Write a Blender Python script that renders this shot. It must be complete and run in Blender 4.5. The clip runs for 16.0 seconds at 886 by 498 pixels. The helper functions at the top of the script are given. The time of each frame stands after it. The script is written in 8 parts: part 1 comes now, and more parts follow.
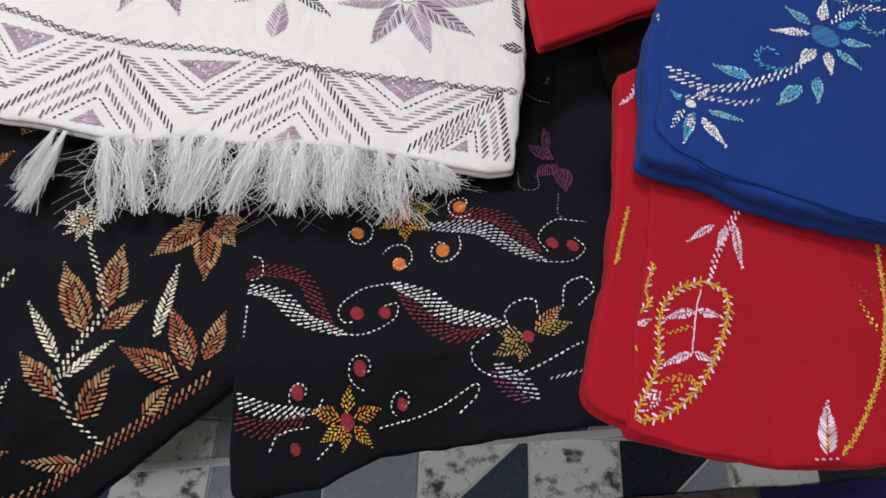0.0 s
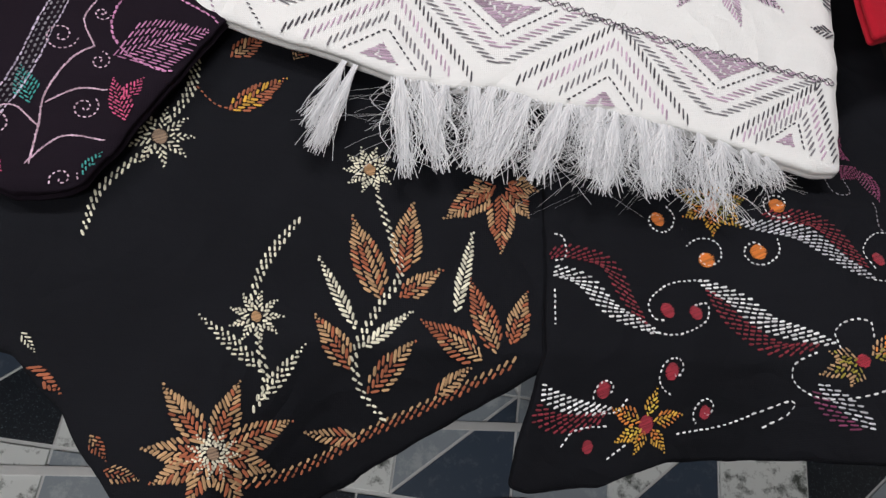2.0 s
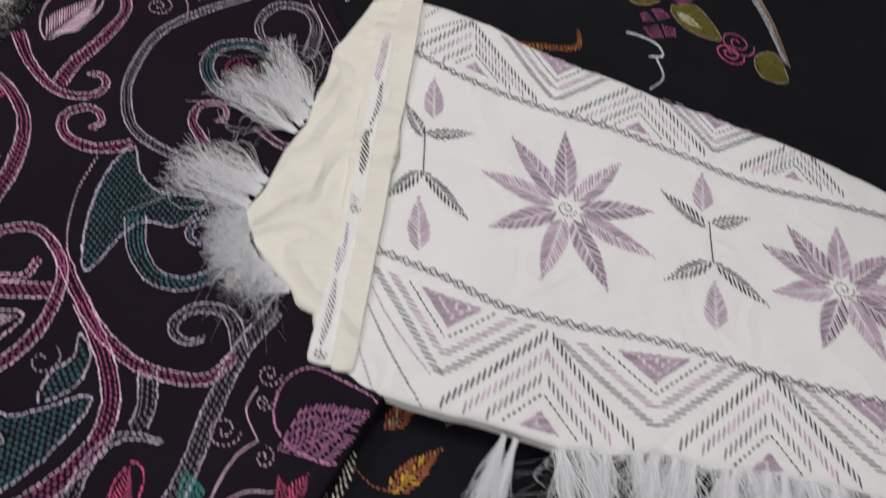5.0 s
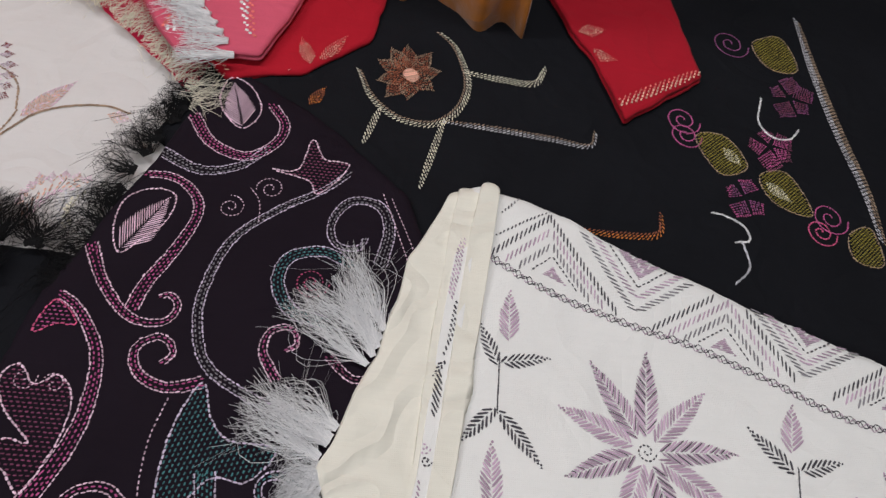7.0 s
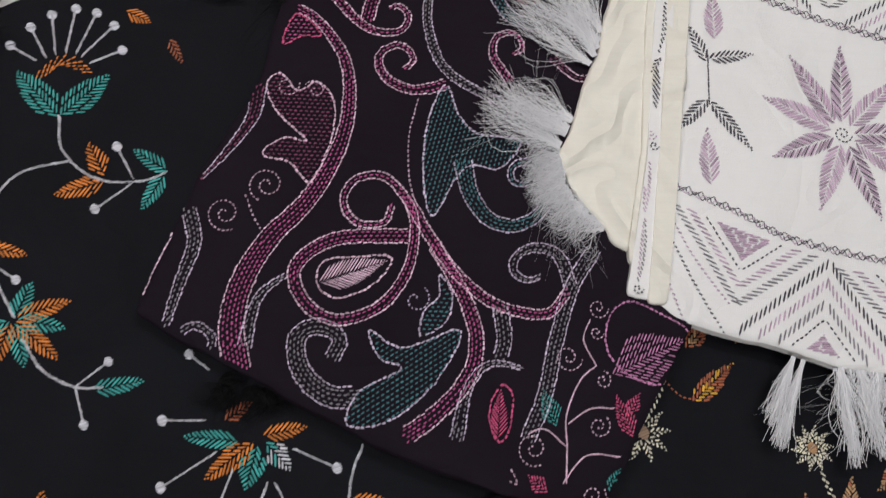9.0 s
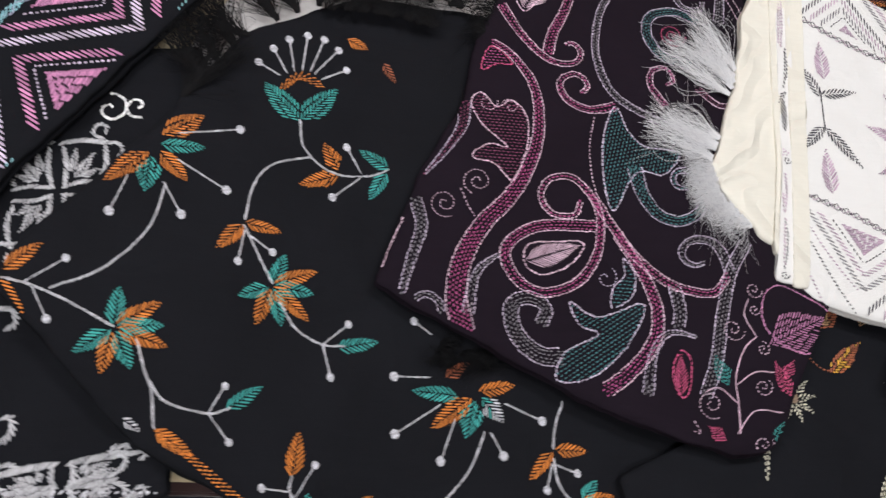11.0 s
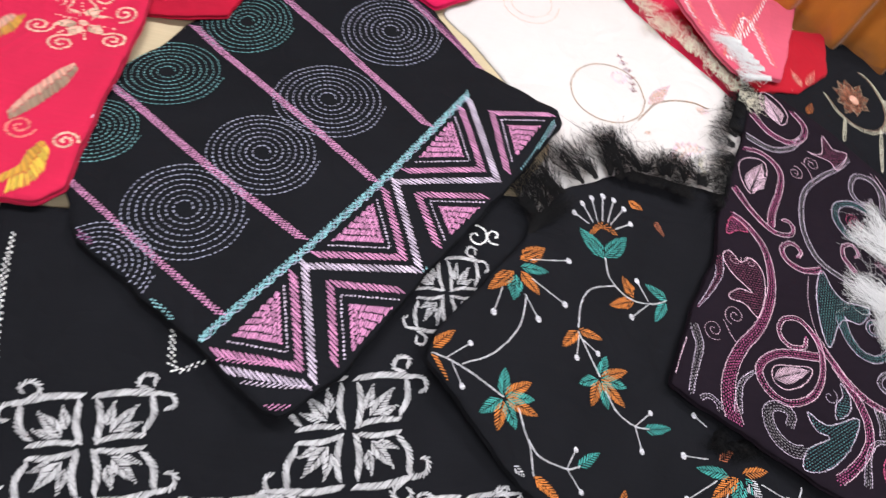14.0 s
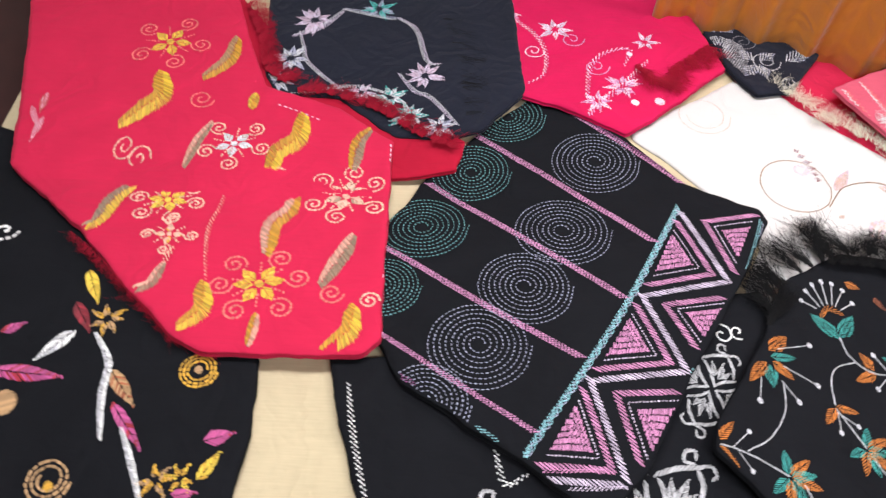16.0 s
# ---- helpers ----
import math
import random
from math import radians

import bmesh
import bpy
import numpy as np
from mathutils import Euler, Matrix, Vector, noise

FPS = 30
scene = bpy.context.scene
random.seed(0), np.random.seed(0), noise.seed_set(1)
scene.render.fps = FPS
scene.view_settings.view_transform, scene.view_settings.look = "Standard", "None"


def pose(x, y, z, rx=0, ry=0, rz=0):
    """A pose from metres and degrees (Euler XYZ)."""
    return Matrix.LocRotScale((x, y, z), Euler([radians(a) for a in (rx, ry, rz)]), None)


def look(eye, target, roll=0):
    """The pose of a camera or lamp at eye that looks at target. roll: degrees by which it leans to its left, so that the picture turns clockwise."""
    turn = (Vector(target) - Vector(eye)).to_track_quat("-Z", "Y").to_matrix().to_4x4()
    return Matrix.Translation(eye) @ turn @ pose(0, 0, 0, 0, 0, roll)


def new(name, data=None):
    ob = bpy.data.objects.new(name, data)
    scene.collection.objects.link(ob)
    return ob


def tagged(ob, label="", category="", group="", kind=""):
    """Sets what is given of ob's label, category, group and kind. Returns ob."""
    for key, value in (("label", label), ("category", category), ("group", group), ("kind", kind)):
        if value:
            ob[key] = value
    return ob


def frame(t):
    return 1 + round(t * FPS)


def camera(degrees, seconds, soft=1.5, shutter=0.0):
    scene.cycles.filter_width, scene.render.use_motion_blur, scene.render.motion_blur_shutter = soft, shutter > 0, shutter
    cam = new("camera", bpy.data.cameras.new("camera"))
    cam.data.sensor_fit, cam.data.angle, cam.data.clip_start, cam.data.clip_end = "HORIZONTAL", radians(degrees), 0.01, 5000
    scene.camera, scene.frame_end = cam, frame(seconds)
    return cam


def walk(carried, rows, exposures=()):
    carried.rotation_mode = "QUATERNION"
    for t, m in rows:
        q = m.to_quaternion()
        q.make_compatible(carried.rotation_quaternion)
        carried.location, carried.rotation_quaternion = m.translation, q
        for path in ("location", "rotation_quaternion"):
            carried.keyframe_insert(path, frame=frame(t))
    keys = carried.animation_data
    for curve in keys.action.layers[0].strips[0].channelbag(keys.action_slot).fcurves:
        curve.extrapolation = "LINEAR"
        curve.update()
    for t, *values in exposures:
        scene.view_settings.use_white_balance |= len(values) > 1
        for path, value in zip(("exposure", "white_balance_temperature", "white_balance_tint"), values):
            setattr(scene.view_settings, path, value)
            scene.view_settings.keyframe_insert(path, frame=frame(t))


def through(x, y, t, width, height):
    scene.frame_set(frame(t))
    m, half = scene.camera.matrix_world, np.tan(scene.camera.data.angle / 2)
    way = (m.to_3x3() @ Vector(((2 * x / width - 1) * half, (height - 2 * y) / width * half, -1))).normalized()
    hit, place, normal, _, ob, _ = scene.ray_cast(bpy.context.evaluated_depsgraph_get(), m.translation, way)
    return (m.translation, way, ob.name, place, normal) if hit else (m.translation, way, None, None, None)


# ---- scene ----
# ---- camera ----
cam = camera(60.07, 16.0, soft=1.35, shutter=0.45)
PATH = [
    (0, (0.4532, -0.1914, 0.7209), (0.5227, 0.1968, 0.0), 5.94),
    (0.5, (0.3986, -0.1714, 0.7520), (0.4543, 0.2341, 0.0), 4.91),
    (1, (0.1496, -0.0804, 0.7216), (0.3047, 0.2095, 0.0), 26.49),
    (1.5, (0.1075, -0.0865, 0.6609), (0.2179, 0.1825, 0.0), 22.45),
    (2, (0.0965, -0.0893, 0.6449), (0.1932, 0.1804, 0.0), 21.60),
    (2.5, (0.0953, -0.0950, 0.6472), (0.1860, 0.2105, 0.0), 19.09),
    (3, (0.0926, -0.1164, 0.6501), (0.1869, 0.2614, 0.0), 15.94),
    (3.5, (0.0894, -0.1247, 0.6603), (0.1771, 0.2672, 0.0), 14.59),
    (4, (0.0525, -0.0620, 0.6655), (0.1384, 0.3562, 0.0), 13.87),
    (4.5, (-0.0178, 0.0423, 0.6882), (0.0711, 0.4745, 0.0), 13.04),
    (5, (-0.0707, 0.1156, 0.7044), (0.0351, 0.5930, 0.0), 13.83),
    (5.2, (-0.0895, 0.1416, 0.7108), (0.0174, 0.6538, 0.0), 13.09),
    (7.3, (-0.1347, 0.3907, 0.8376), (-0.0759, 0.8792, 0.0), 11.26),
    (7.5, (-0.1553, 0.3891, 0.8321), (-0.0949, 0.8113, 0.0), 11.51),
    (8, (-0.2367, 0.3511, 0.8361), (-0.1900, 0.6854, 0.0), 9.24),
    (8.5, (-0.3245, 0.3050, 0.8467), (-0.2714, 0.5581, 0.0), 12.74),
    (8.7, (-0.3464, 0.2872, 0.8455), (-0.2919, 0.5249, 0.0), 13.92),
    (10.8, (-0.6097, 0.0883, 0.9163), (-0.5123, 0.4379, 0.0), 18.88),
    (11, (-0.6675, 0.0845, 0.9271), (-0.5590, 0.4651, 0.0), 18.12),
    (11.5, (-0.7892, 0.0727, 0.9546), (-0.6428, 0.4549, 0.0), 21.34),
    (12, (-0.8940, 0.0657, 1.0010), (-0.7290, 0.4839, 0.0), 22.55),
    (12.5, (-0.9956, 0.0570, 1.0351), (-0.8393, 0.4850, 0.0), 21.71),
    (13, (-1.1114, 0.0259, 1.0680), (-0.9317, 0.4844, 0.0), 22.69),
    (13.5, (-1.1760, -0.0234, 1.1034), (-0.9801, 0.4875, 0.0), 23.89),
    (14, (-1.2360, -0.1108, 1.1468), (-1.0579, 0.6009, 0.0), 22.09),
    (14.5, (-1.3340, -0.2215, 1.1756), (-1.1867, 0.5409, 0.0), 21.52),
    (15, (-1.3958, -0.2228, 1.2230), (-1.2682, 0.5953, 0.0), 19.18),
    (15.5, (-1.5014, -0.2061, 1.2702), (-1.4485, 0.7828, 0.0), 10.46),
    (16, (-1.6035, -0.1845, 1.3293), (-1.5716, 0.8219, 0.0), 4.32),
]
walk(cam, [(t, look(eye, aim, roll)) for t, eye, aim, roll in PATH],
     exposures=[(0.0, 0.1), (0.5, -0.05), (1.5, 0.12), (3.0, 0.08), (4.5, -0.2), (5.2, -0.32), (8.5, -0.3), (11.0, 0.15), (12.5, 0.45), (13.5, 0.66), (14.5, 0.58), (16.0, 0.72)])

# ---- light ----
world = bpy.data.worlds.new("room_air")
scene.world = world
world.use_nodes = True
wnt = world.node_tree
wnt.nodes["Background"].inputs["Color"].default_value = (0.93, 0.96, 1.0, 1)
wnt.nodes["Background"].inputs["Strength"].default_value = 0.5


def area_lamp(name, eye, aim, sx, sy, watts, color):
    data = bpy.data.lights.new(name, "AREA")
    data.shape, data.size, data.size_y, data.energy, data.color = "RECTANGLE", sx, sy, watts, color
    ob = new(name, data)
    ob.matrix_world = look(eye, aim)
    return ob


# unseen overhead area lamps, added as the assumed source of the soft light
for lx, ly in ((-1.7, 0.9), (0.3, 1.2), (-0.7, -1.2)):
    area_lamp("assumed_overhead_lamp", (lx, ly, 2.52), (lx, ly, 0), 1.2, 0.30, 34, (0.98, 0.97, 1.0))


# ---- materials ----
def mat_base(name):
    m = bpy.data.materials.new(name)
    m.use_nodes = True
    nt = m.node_tree
    return m, nt, nt.nodes, nt.links, nt.nodes["Principled BSDF"]


def cloth_mat(name, color, thread=900.0, sheen=0.04, vary=0.25, bump=0.25, rough=0.9, slub=0.5, crease=0.35):
    """Plain-woven cotton: a fine crossing of threads, slubs and faint washed-out patches."""
    m, nt, N, L, b = mat_base(name)
    co = N.new("ShaderNodeTexCoord")
    big = N.new("ShaderNodeTexNoise")
    big.inputs["Scale"].default_value, big.inputs["Detail"].default_value = 9.0, 4.0
    L.new(co.outputs["Object"], big.inputs["Vector"])
    waves = []
    for axis in ("X", "Y"):
        w = N.new("ShaderNodeTexWave")
        w.wave_type, w.bands_direction = "BANDS", axis
        w.inputs["Scale"].default_value, w.inputs["Distortion"].default_value = thread / 6.28, 1.2
        w.inputs["Detail"].default_value, w.inputs["Detail Scale"].default_value = 1.0, 0.6
        L.new(co.outputs["Object"], w.inputs["Vector"])
        waves.append(w)
    weave = N.new("ShaderNodeMath")
    weave.operation = "MULTIPLY"
    L.new(waves[0].outputs["Fac"], weave.inputs[0])
    L.new(waves[1].outputs["Fac"], weave.inputs[1])
    stretch = N.new("ShaderNodeMapping")
    stretch.inputs["Scale"].default_value = (18, 260, 40)
    L.new(co.outputs["Object"], stretch.inputs["Vector"])
    slubs = N.new("ShaderNodeTexNoise")
    slubs.inputs["Scale"].default_value, slubs.inputs["Detail"].default_value = 1.0, 3.0
    L.new(stretch.outputs["Vector"], slubs.inputs["Vector"])
    lo = [c * (1 - vary) for c in color]
    hi = [min(1.0, c * (1 + vary)) for c in color]
    mix = N.new("ShaderNodeMix")
    mix.data_type = "RGBA"
    mix.inputs["A"].default_value, mix.inputs["B"].default_value = (*lo, 1), (*hi, 1)
    add = N.new("ShaderNodeMath")
    add.operation = "MULTIPLY_ADD"
    L.new(slubs.outputs["Fac"], add.inputs[0])
    add.inputs[1].default_value = slub
    sub = N.new("ShaderNodeMath")
    sub.operation = "MULTIPLY_ADD"
    L.new(big.outputs["Fac"], sub.inputs[0])
    sub.inputs[1].default_value, sub.inputs[2].default_value = 1.0, -0.25 * (1 + slub) + 0.0
    L.new(sub.outputs[0], add.inputs[2])
    L.new(add.outputs[0], mix.inputs["Factor"])
    L.new(mix.outputs["Result"], b.inputs["Base Color"])
    bmp = N.new("ShaderNodeBump")
    bmp.inputs["Strength"].default_value, bmp.inputs["Distance"].default_value = bump, 0.0006
    L.new(weave.outputs[0], bmp.inputs["Height"])
    bm2 = N.new("ShaderNodeBump")
    bm2.inputs["Strength"].default_value, bm2.inputs["Distance"].default_value = 0.3, 0.004
    L.new(big.outputs["Fac"], bm2.inputs["Height"])
    L.new(bmp.outputs["Normal"], bm2.inputs["Normal"])
    puck = N.new("ShaderNodeTexNoise")
    puck.inputs["Scale"].default_value, puck.inputs["Detail"].default_value = 75.0, 3.0
    L.new(co.outputs["Object"], puck.inputs["Vector"])
    bm3 = N.new("ShaderNodeBump")
    bm3.inputs["Strength"].default_value, bm3.inputs["Distance"].default_value = 0.35, 0.003
    L.new(puck.outputs["Fac"], bm3.inputs["Height"])
    L.new(bm2.outputs["Normal"], bm3.inputs["Normal"])
    fold = N.new("ShaderNodeTexNoise")
    fold.inputs["Scale"].default_value, fold.inputs["Detail"].default_value, fold.inputs["Distortion"].default_value = 6.5, 2.0, 0.6
    L.new(co.outputs["Object"], fold.inputs["Vector"])
    ridge = N.new("ShaderNodeMath")
    ridge.operation = "PINGPONG"
    ridge.inputs[1].default_value = 0.09
    L.new(fold.outputs["Fac"], ridge.inputs[0])
    bm4 = N.new("ShaderNodeBump")
    bm4.inputs["Strength"].default_value, bm4.inputs["Distance"].default_value = crease, 0.06
    L.new(ridge.outputs[0], bm4.inputs["Height"])
    L.new(bm3.outputs["Normal"], bm4.inputs["Normal"])
    L.new(bm4.outputs["Normal"], b.inputs["Normal"])
    b.inputs["Roughness"].default_value = rough
    b.inputs["Specular IOR Level"].default_value = 0.08
    b.inputs["Sheen Weight"].default_value, b.inputs["Sheen Roughness"].default_value = sheen, 0.5
    return m


def thread_mat(name, color, vary=0.3, rough=0.6):
    """Embroidery cotton: every stitch a little lighter or darker than the next."""
    m, nt, N, L, b = mat_base(name)
    geo = N.new("ShaderNodeNewGeometry")
    mix = N.new("ShaderNodeMix")
    mix.data_type = "RGBA"
    mix.inputs["A"].default_value = (*[c * (1 - vary) for c in color], 1)
    mix.inputs["B"].default_value = (*[min(1.0, c * (1 + vary)) for c in color], 1)
    L.new(geo.outputs["Random Per Island"], mix.inputs["Factor"])
    L.new(mix.outputs["Result"], b.inputs["Base Color"])
    co = N.new("ShaderNodeTexCoord")
    n = N.new("ShaderNodeTexNoise")
    n.inputs["Scale"].default_value = 1500.0
    L.new(co.outputs["Object"], n.inputs["Vector"])
    bmp = N.new("ShaderNodeBump")
    bmp.inputs["Strength"].default_value, bmp.inputs["Distance"].default_value = 0.3, 0.0004
    L.new(n.outputs["Fac"], bmp.inputs["Height"])
    L.new(bmp.outputs["Normal"], b.inputs["Normal"])
    b.inputs["Roughness"].default_value = rough
    b.inputs["Specular IOR Level"].default_value = 0.3 if max(color) > 0.02 else 0.1
    b.inputs["Sheen Weight"].default_value = 0.2 if max(color) > 0.02 else 0.0
    return m


def speckle_mat(name, base, spot, scale, amount, rough=0.3):
    """Glazed tile with a speckled or clouded print."""
    m, nt, N, L, b = mat_base(name)
    co = N.new("ShaderNodeTexCoord")
    n = N.new("ShaderNodeTexNoise")
    n.inputs["Scale"].default_value, n.inputs["Detail"].default_value, n.inputs["Roughness"].default_value = scale, 6.0, 0.7
    L.new(co.outputs["Object"], n.inputs["Vector"])
    r = N.new("ShaderNodeValToRGB")
    r.color_ramp.elements[0].position, r.color_ramp.elements[1].position = 1 - amount - 0.06, 1 - amount + 0.06
    r.color_ramp.elements[0].color, r.color_ramp.elements[1].color = (*base, 1), (*spot, 1)
    L.new(n.outputs["Fac"], r.inputs["Fac"])
    L.new(r.outputs["Color"], b.inputs["Base Color"])
    b.inputs["Roughness"].default_value = rough
    return m


def plain_mat(name, color, rough=0.5, scale=6.0, vary=0.15, metal=0.0):
    m, nt, N, L, b = mat_base(name)
    co = N.new("ShaderNodeTexCoord")
    n = N.new("ShaderNodeTexNoise")
    n.inputs["Scale"].default_value, n.inputs["Detail"].default_value = scale, 6.0
    L.new(co.outputs["Object"], n.inputs["Vector"])
    mix = N.new("ShaderNodeMix")
    mix.data_type = "RGBA"
    mix.inputs["A"].default_value = (*[c * (1 - vary) for c in color], 1)
    mix.inputs["B"].default_value = (*[min(1, c * (1 + vary)) for c in color], 1)
    L.new(n.outputs["Fac"], mix.inputs["Factor"])
    L.new(mix.outputs["Result"], b.inputs["Base Color"])
    b.inputs["Roughness"].default_value, b.inputs["Metallic"].default_value = rough, metal
    return m


def fringe_mat(name, color, through=0.45):
    """Loose thread ends: thin enough for light to pass."""
    m, nt, N, L, b = mat_base(name)
    geo = N.new("ShaderNodeNewGeometry")
    mix = N.new("ShaderNodeMix")
    mix.data_type = "RGBA"
    mix.inputs["A"].default_value = (*[c * 0.82 for c in color], 1)
    mix.inputs["B"].default_value = (*[min(1.0, c * 1.12) for c in color], 1)
    L.new(geo.outputs["Random Per Island"], mix.inputs["Factor"])
    L.new(mix.outputs["Result"], b.inputs["Base Color"])
    b.inputs["Roughness"].default_value, b.inputs["Specular IOR Level"].default_value = 0.7, 0.15
    tr = N.new("ShaderNodeBsdfTranslucent")
    L.new(mix.outputs["Result"], tr.inputs["Color"])
    both = N.new("ShaderNodeMixShader")
    both.inputs["Fac"].default_value = through
    L.new(b.outputs[0], both.inputs[1])
    L.new(tr.outputs[0], both.inputs[2])
    L.new(both.outputs[0], N["Material Output"].inputs["Surface"])
    return m


CLOTH = {
    "black": cloth_mat("black_cotton", (0.0090, 0.0095, 0.0120), sheen=0.0),
    "plum_black": cloth_mat("plum_black_cotton", (0.0120, 0.0080, 0.0130), sheen=0.0),
    "navy": cloth_mat("navy_cotton", (0.013, 0.015, 0.026), sheen=0.1),
    "white": cloth_mat("white_cotton", (0.77, 0.77, 0.75), vary=0.05, sheen=0.1, bump=0.35),
    "cream_edge": cloth_mat("cream_cotton", (0.76, 0.74, 0.65), vary=0.09, sheen=0.1, crease=0.9),
    "snow": cloth_mat("snow_cotton", (0.65, 0.63, 0.62), vary=0.05, sheen=0.2),
    "red": cloth_mat("red_cotton", (0.40, 0.011, 0.024), vary=0.15),
    "rose_red": cloth_mat("rose_red_cotton", (0.58, 0.020, 0.070), vary=0.14),
    "magenta": cloth_mat("magenta_cotton", (0.60, 0.012, 0.085), vary=0.15),
    "pink": cloth_mat("pink_cotton", (0.60, 0.10, 0.16), vary=0.15),
    "crimson": cloth_mat("crimson_cotton", (0.42, 0.010, 0.035), vary=0.2),
    "blue": cloth_mat("blue_cotton", (0.014, 0.045, 0.22), vary=0.15),
    "cream": cloth_mat("cream_table_cotton", (0.56, 0.47, 0.31), vary=0.10, slub=1.0, bump=0.4),
    "taupe": cloth_mat("taupe_cotton", (0.17, 0.155, 0.14), vary=0.12),
    "violet": cloth_mat("violet_cotton", (0.030, 0.022, 0.14), vary=0.12),
    "umber": cloth_mat("umber_cotton", (0.024, 0.018, 0.014), vary=0.2),
    "orange": cloth_mat("orange_curtain", (0.50, 0.17, 0.02), vary=0.12, sheen=0.3),
}
THREAD = {k: thread_mat(k + "_thread", c) for k, c in {
    "white": (0.80, 0.80, 0.81), "chalk": (0.45, 0.45, 0.47), "ivory": (0.72, 0.69, 0.54), "rust": (0.34, 0.10, 0.045), "tan": (0.46, 0.28, 0.14),
    "gold": (0.62, 0.34, 0.04), "yellow": (0.72, 0.50, 0.06), "orange": (0.66, 0.21, 0.035), "maroon": (0.20, 0.018, 0.030),
    "crimson": (0.36, 0.025, 0.045), "pink": (0.58, 0.24, 0.44), "rose": (0.62, 0.09, 0.22), "lilac": (0.60, 0.51, 0.65),
    "blush": (0.82, 0.56, 0.68), "magenta": (0.46, 0.08, 0.24), "wine": (0.20, 0.04, 0.10), "teal": (0.05, 0.36, 0.33),
    "deepteal": (0.05, 0.19, 0.20), "aqua": (0.24, 0.50, 0.55), "grey": (0.22, 0.21, 0.23), "mauve": (0.49, 0.36, 0.46),
    "charcoal": (0.060, 0.056, 0.068), "sky": (0.08, 0.38, 0.62), "deepsky": (0.03, 0.17, 0.42), "black": (0.004, 0.004, 0.005), "salmon": (0.72, 0.16, 0.14),
    "peach": (0.72, 0.42, 0.32), "taupe": (0.36, 0.25, 0.17), "silver": (0.58, 0.58, 0.62), "hot": (0.66, 0.10, 0.22),
    "olive": (0.30, 0.25, 0.03), "plum": (0.24, 0.06, 0.18), "bluegrey": (0.34, 0.35, 0.47), "duskteal": (0.14, 0.34, 0.36)}.items()}

FRINGE = {"white": fringe_mat("white_fringe", (0.93, 0.94, 0.96), 0.35), "black": fringe_mat("black_fringe", (0.010, 0.010, 0.011), 0.2),
          "red": fringe_mat("red_fringe", (0.46, 0.012, 0.04), 0.3), "ivory": fringe_mat("ivory_fringe", (0.80, 0.77, 0.66), 0.4)}


# ---- shapes ----
def base(x, y):
    """The uneven heap that all the cloths lie on."""
    u, v = min(max(x, -1.75), 0.7) + 0.6, min(max(y, -0.1), 1.0) - 0.5
    sag = -0.9 * max(0.0, 0.10 - max(y, -0.06)) * min(1, max(0, x / 0.1)) * min(1, max(0, (0.62 - x) / 0.1))
    return (sag + 0.00432 + -0.03395 * u + 0.05926 * v + -0.02386 * u * u + 0.01422 * u * v + -0.09142 * v * v
            + 0.00457 * u ** 3 + -0.06492 * u * u * v + 0.11216 * u * v * v)


def part(name, verts, faces, mats, parent, label="", face_mats=None, smooth=True, kind=""):
    me = bpy.data.meshes.new(name)
    me.from_pydata([tuple(v) for v in verts], [], faces)
    for m in mats:
        me.materials.append(m)
    if face_mats is not None:
        me.polygons.foreach_set("material_index", face_mats)
    if smooth:
        me.polygons.foreach_set("use_smooth", [True] * len(me.polygons))
    me.update()
    ob = new(name, me)
    ob.parent = parent
    if label:
        ob["label"] = label
    if kind:
        ob["kind"] = kind
    return ob


def spline(pts, step=0.004, closed=False):
    """A smooth line through a few points, cut into even steps."""
    P = [Vector(p) for p in pts]
    if len(P) == 1:
        return P
    ext = [P[-1], *P, P[0], P[1]] if closed else [2 * P[0] - P[1], *P, 2 * P[-1] - P[-2]]
    out = []
    for i in range(1, len(ext) - 2):
        a, b, c, d = ext[i - 1:i + 3]
        n = max(2, int((c - b).length / step * 1.5))
        for k in range(n):
            t = k / n
            out.append(0.5 * (2 * b + (c - a) * t + (2 * a - 5 * b + 4 * c - d) * t * t + (3 * b - a - 3 * c + d) * t ** 3))
    if not closed:
        out.append(P[-1])
    else:
        out.append(out[0].copy())
    res, need = [out[0]], step
    for a, b in zip(out, out[1:]):
        seg = (b - a).length
        pos = 0.0
        while seg - pos >= need and seg > 0:
            pos += need
            res.append(a.lerp(b, pos / seg))
            need = step
        need -= seg - pos
    return res


def inside(p, poly):
    x, y, hit = p[0], p[1], False
    for a, b in zip(poly, poly[1:] + poly[:1]):
        if (a[1] > y) != (b[1] > y) and x < (b[0] - a[0]) * (y - a[1]) / (b[1] - a[1]) + a[0]:
            hit = not hit
    return hit


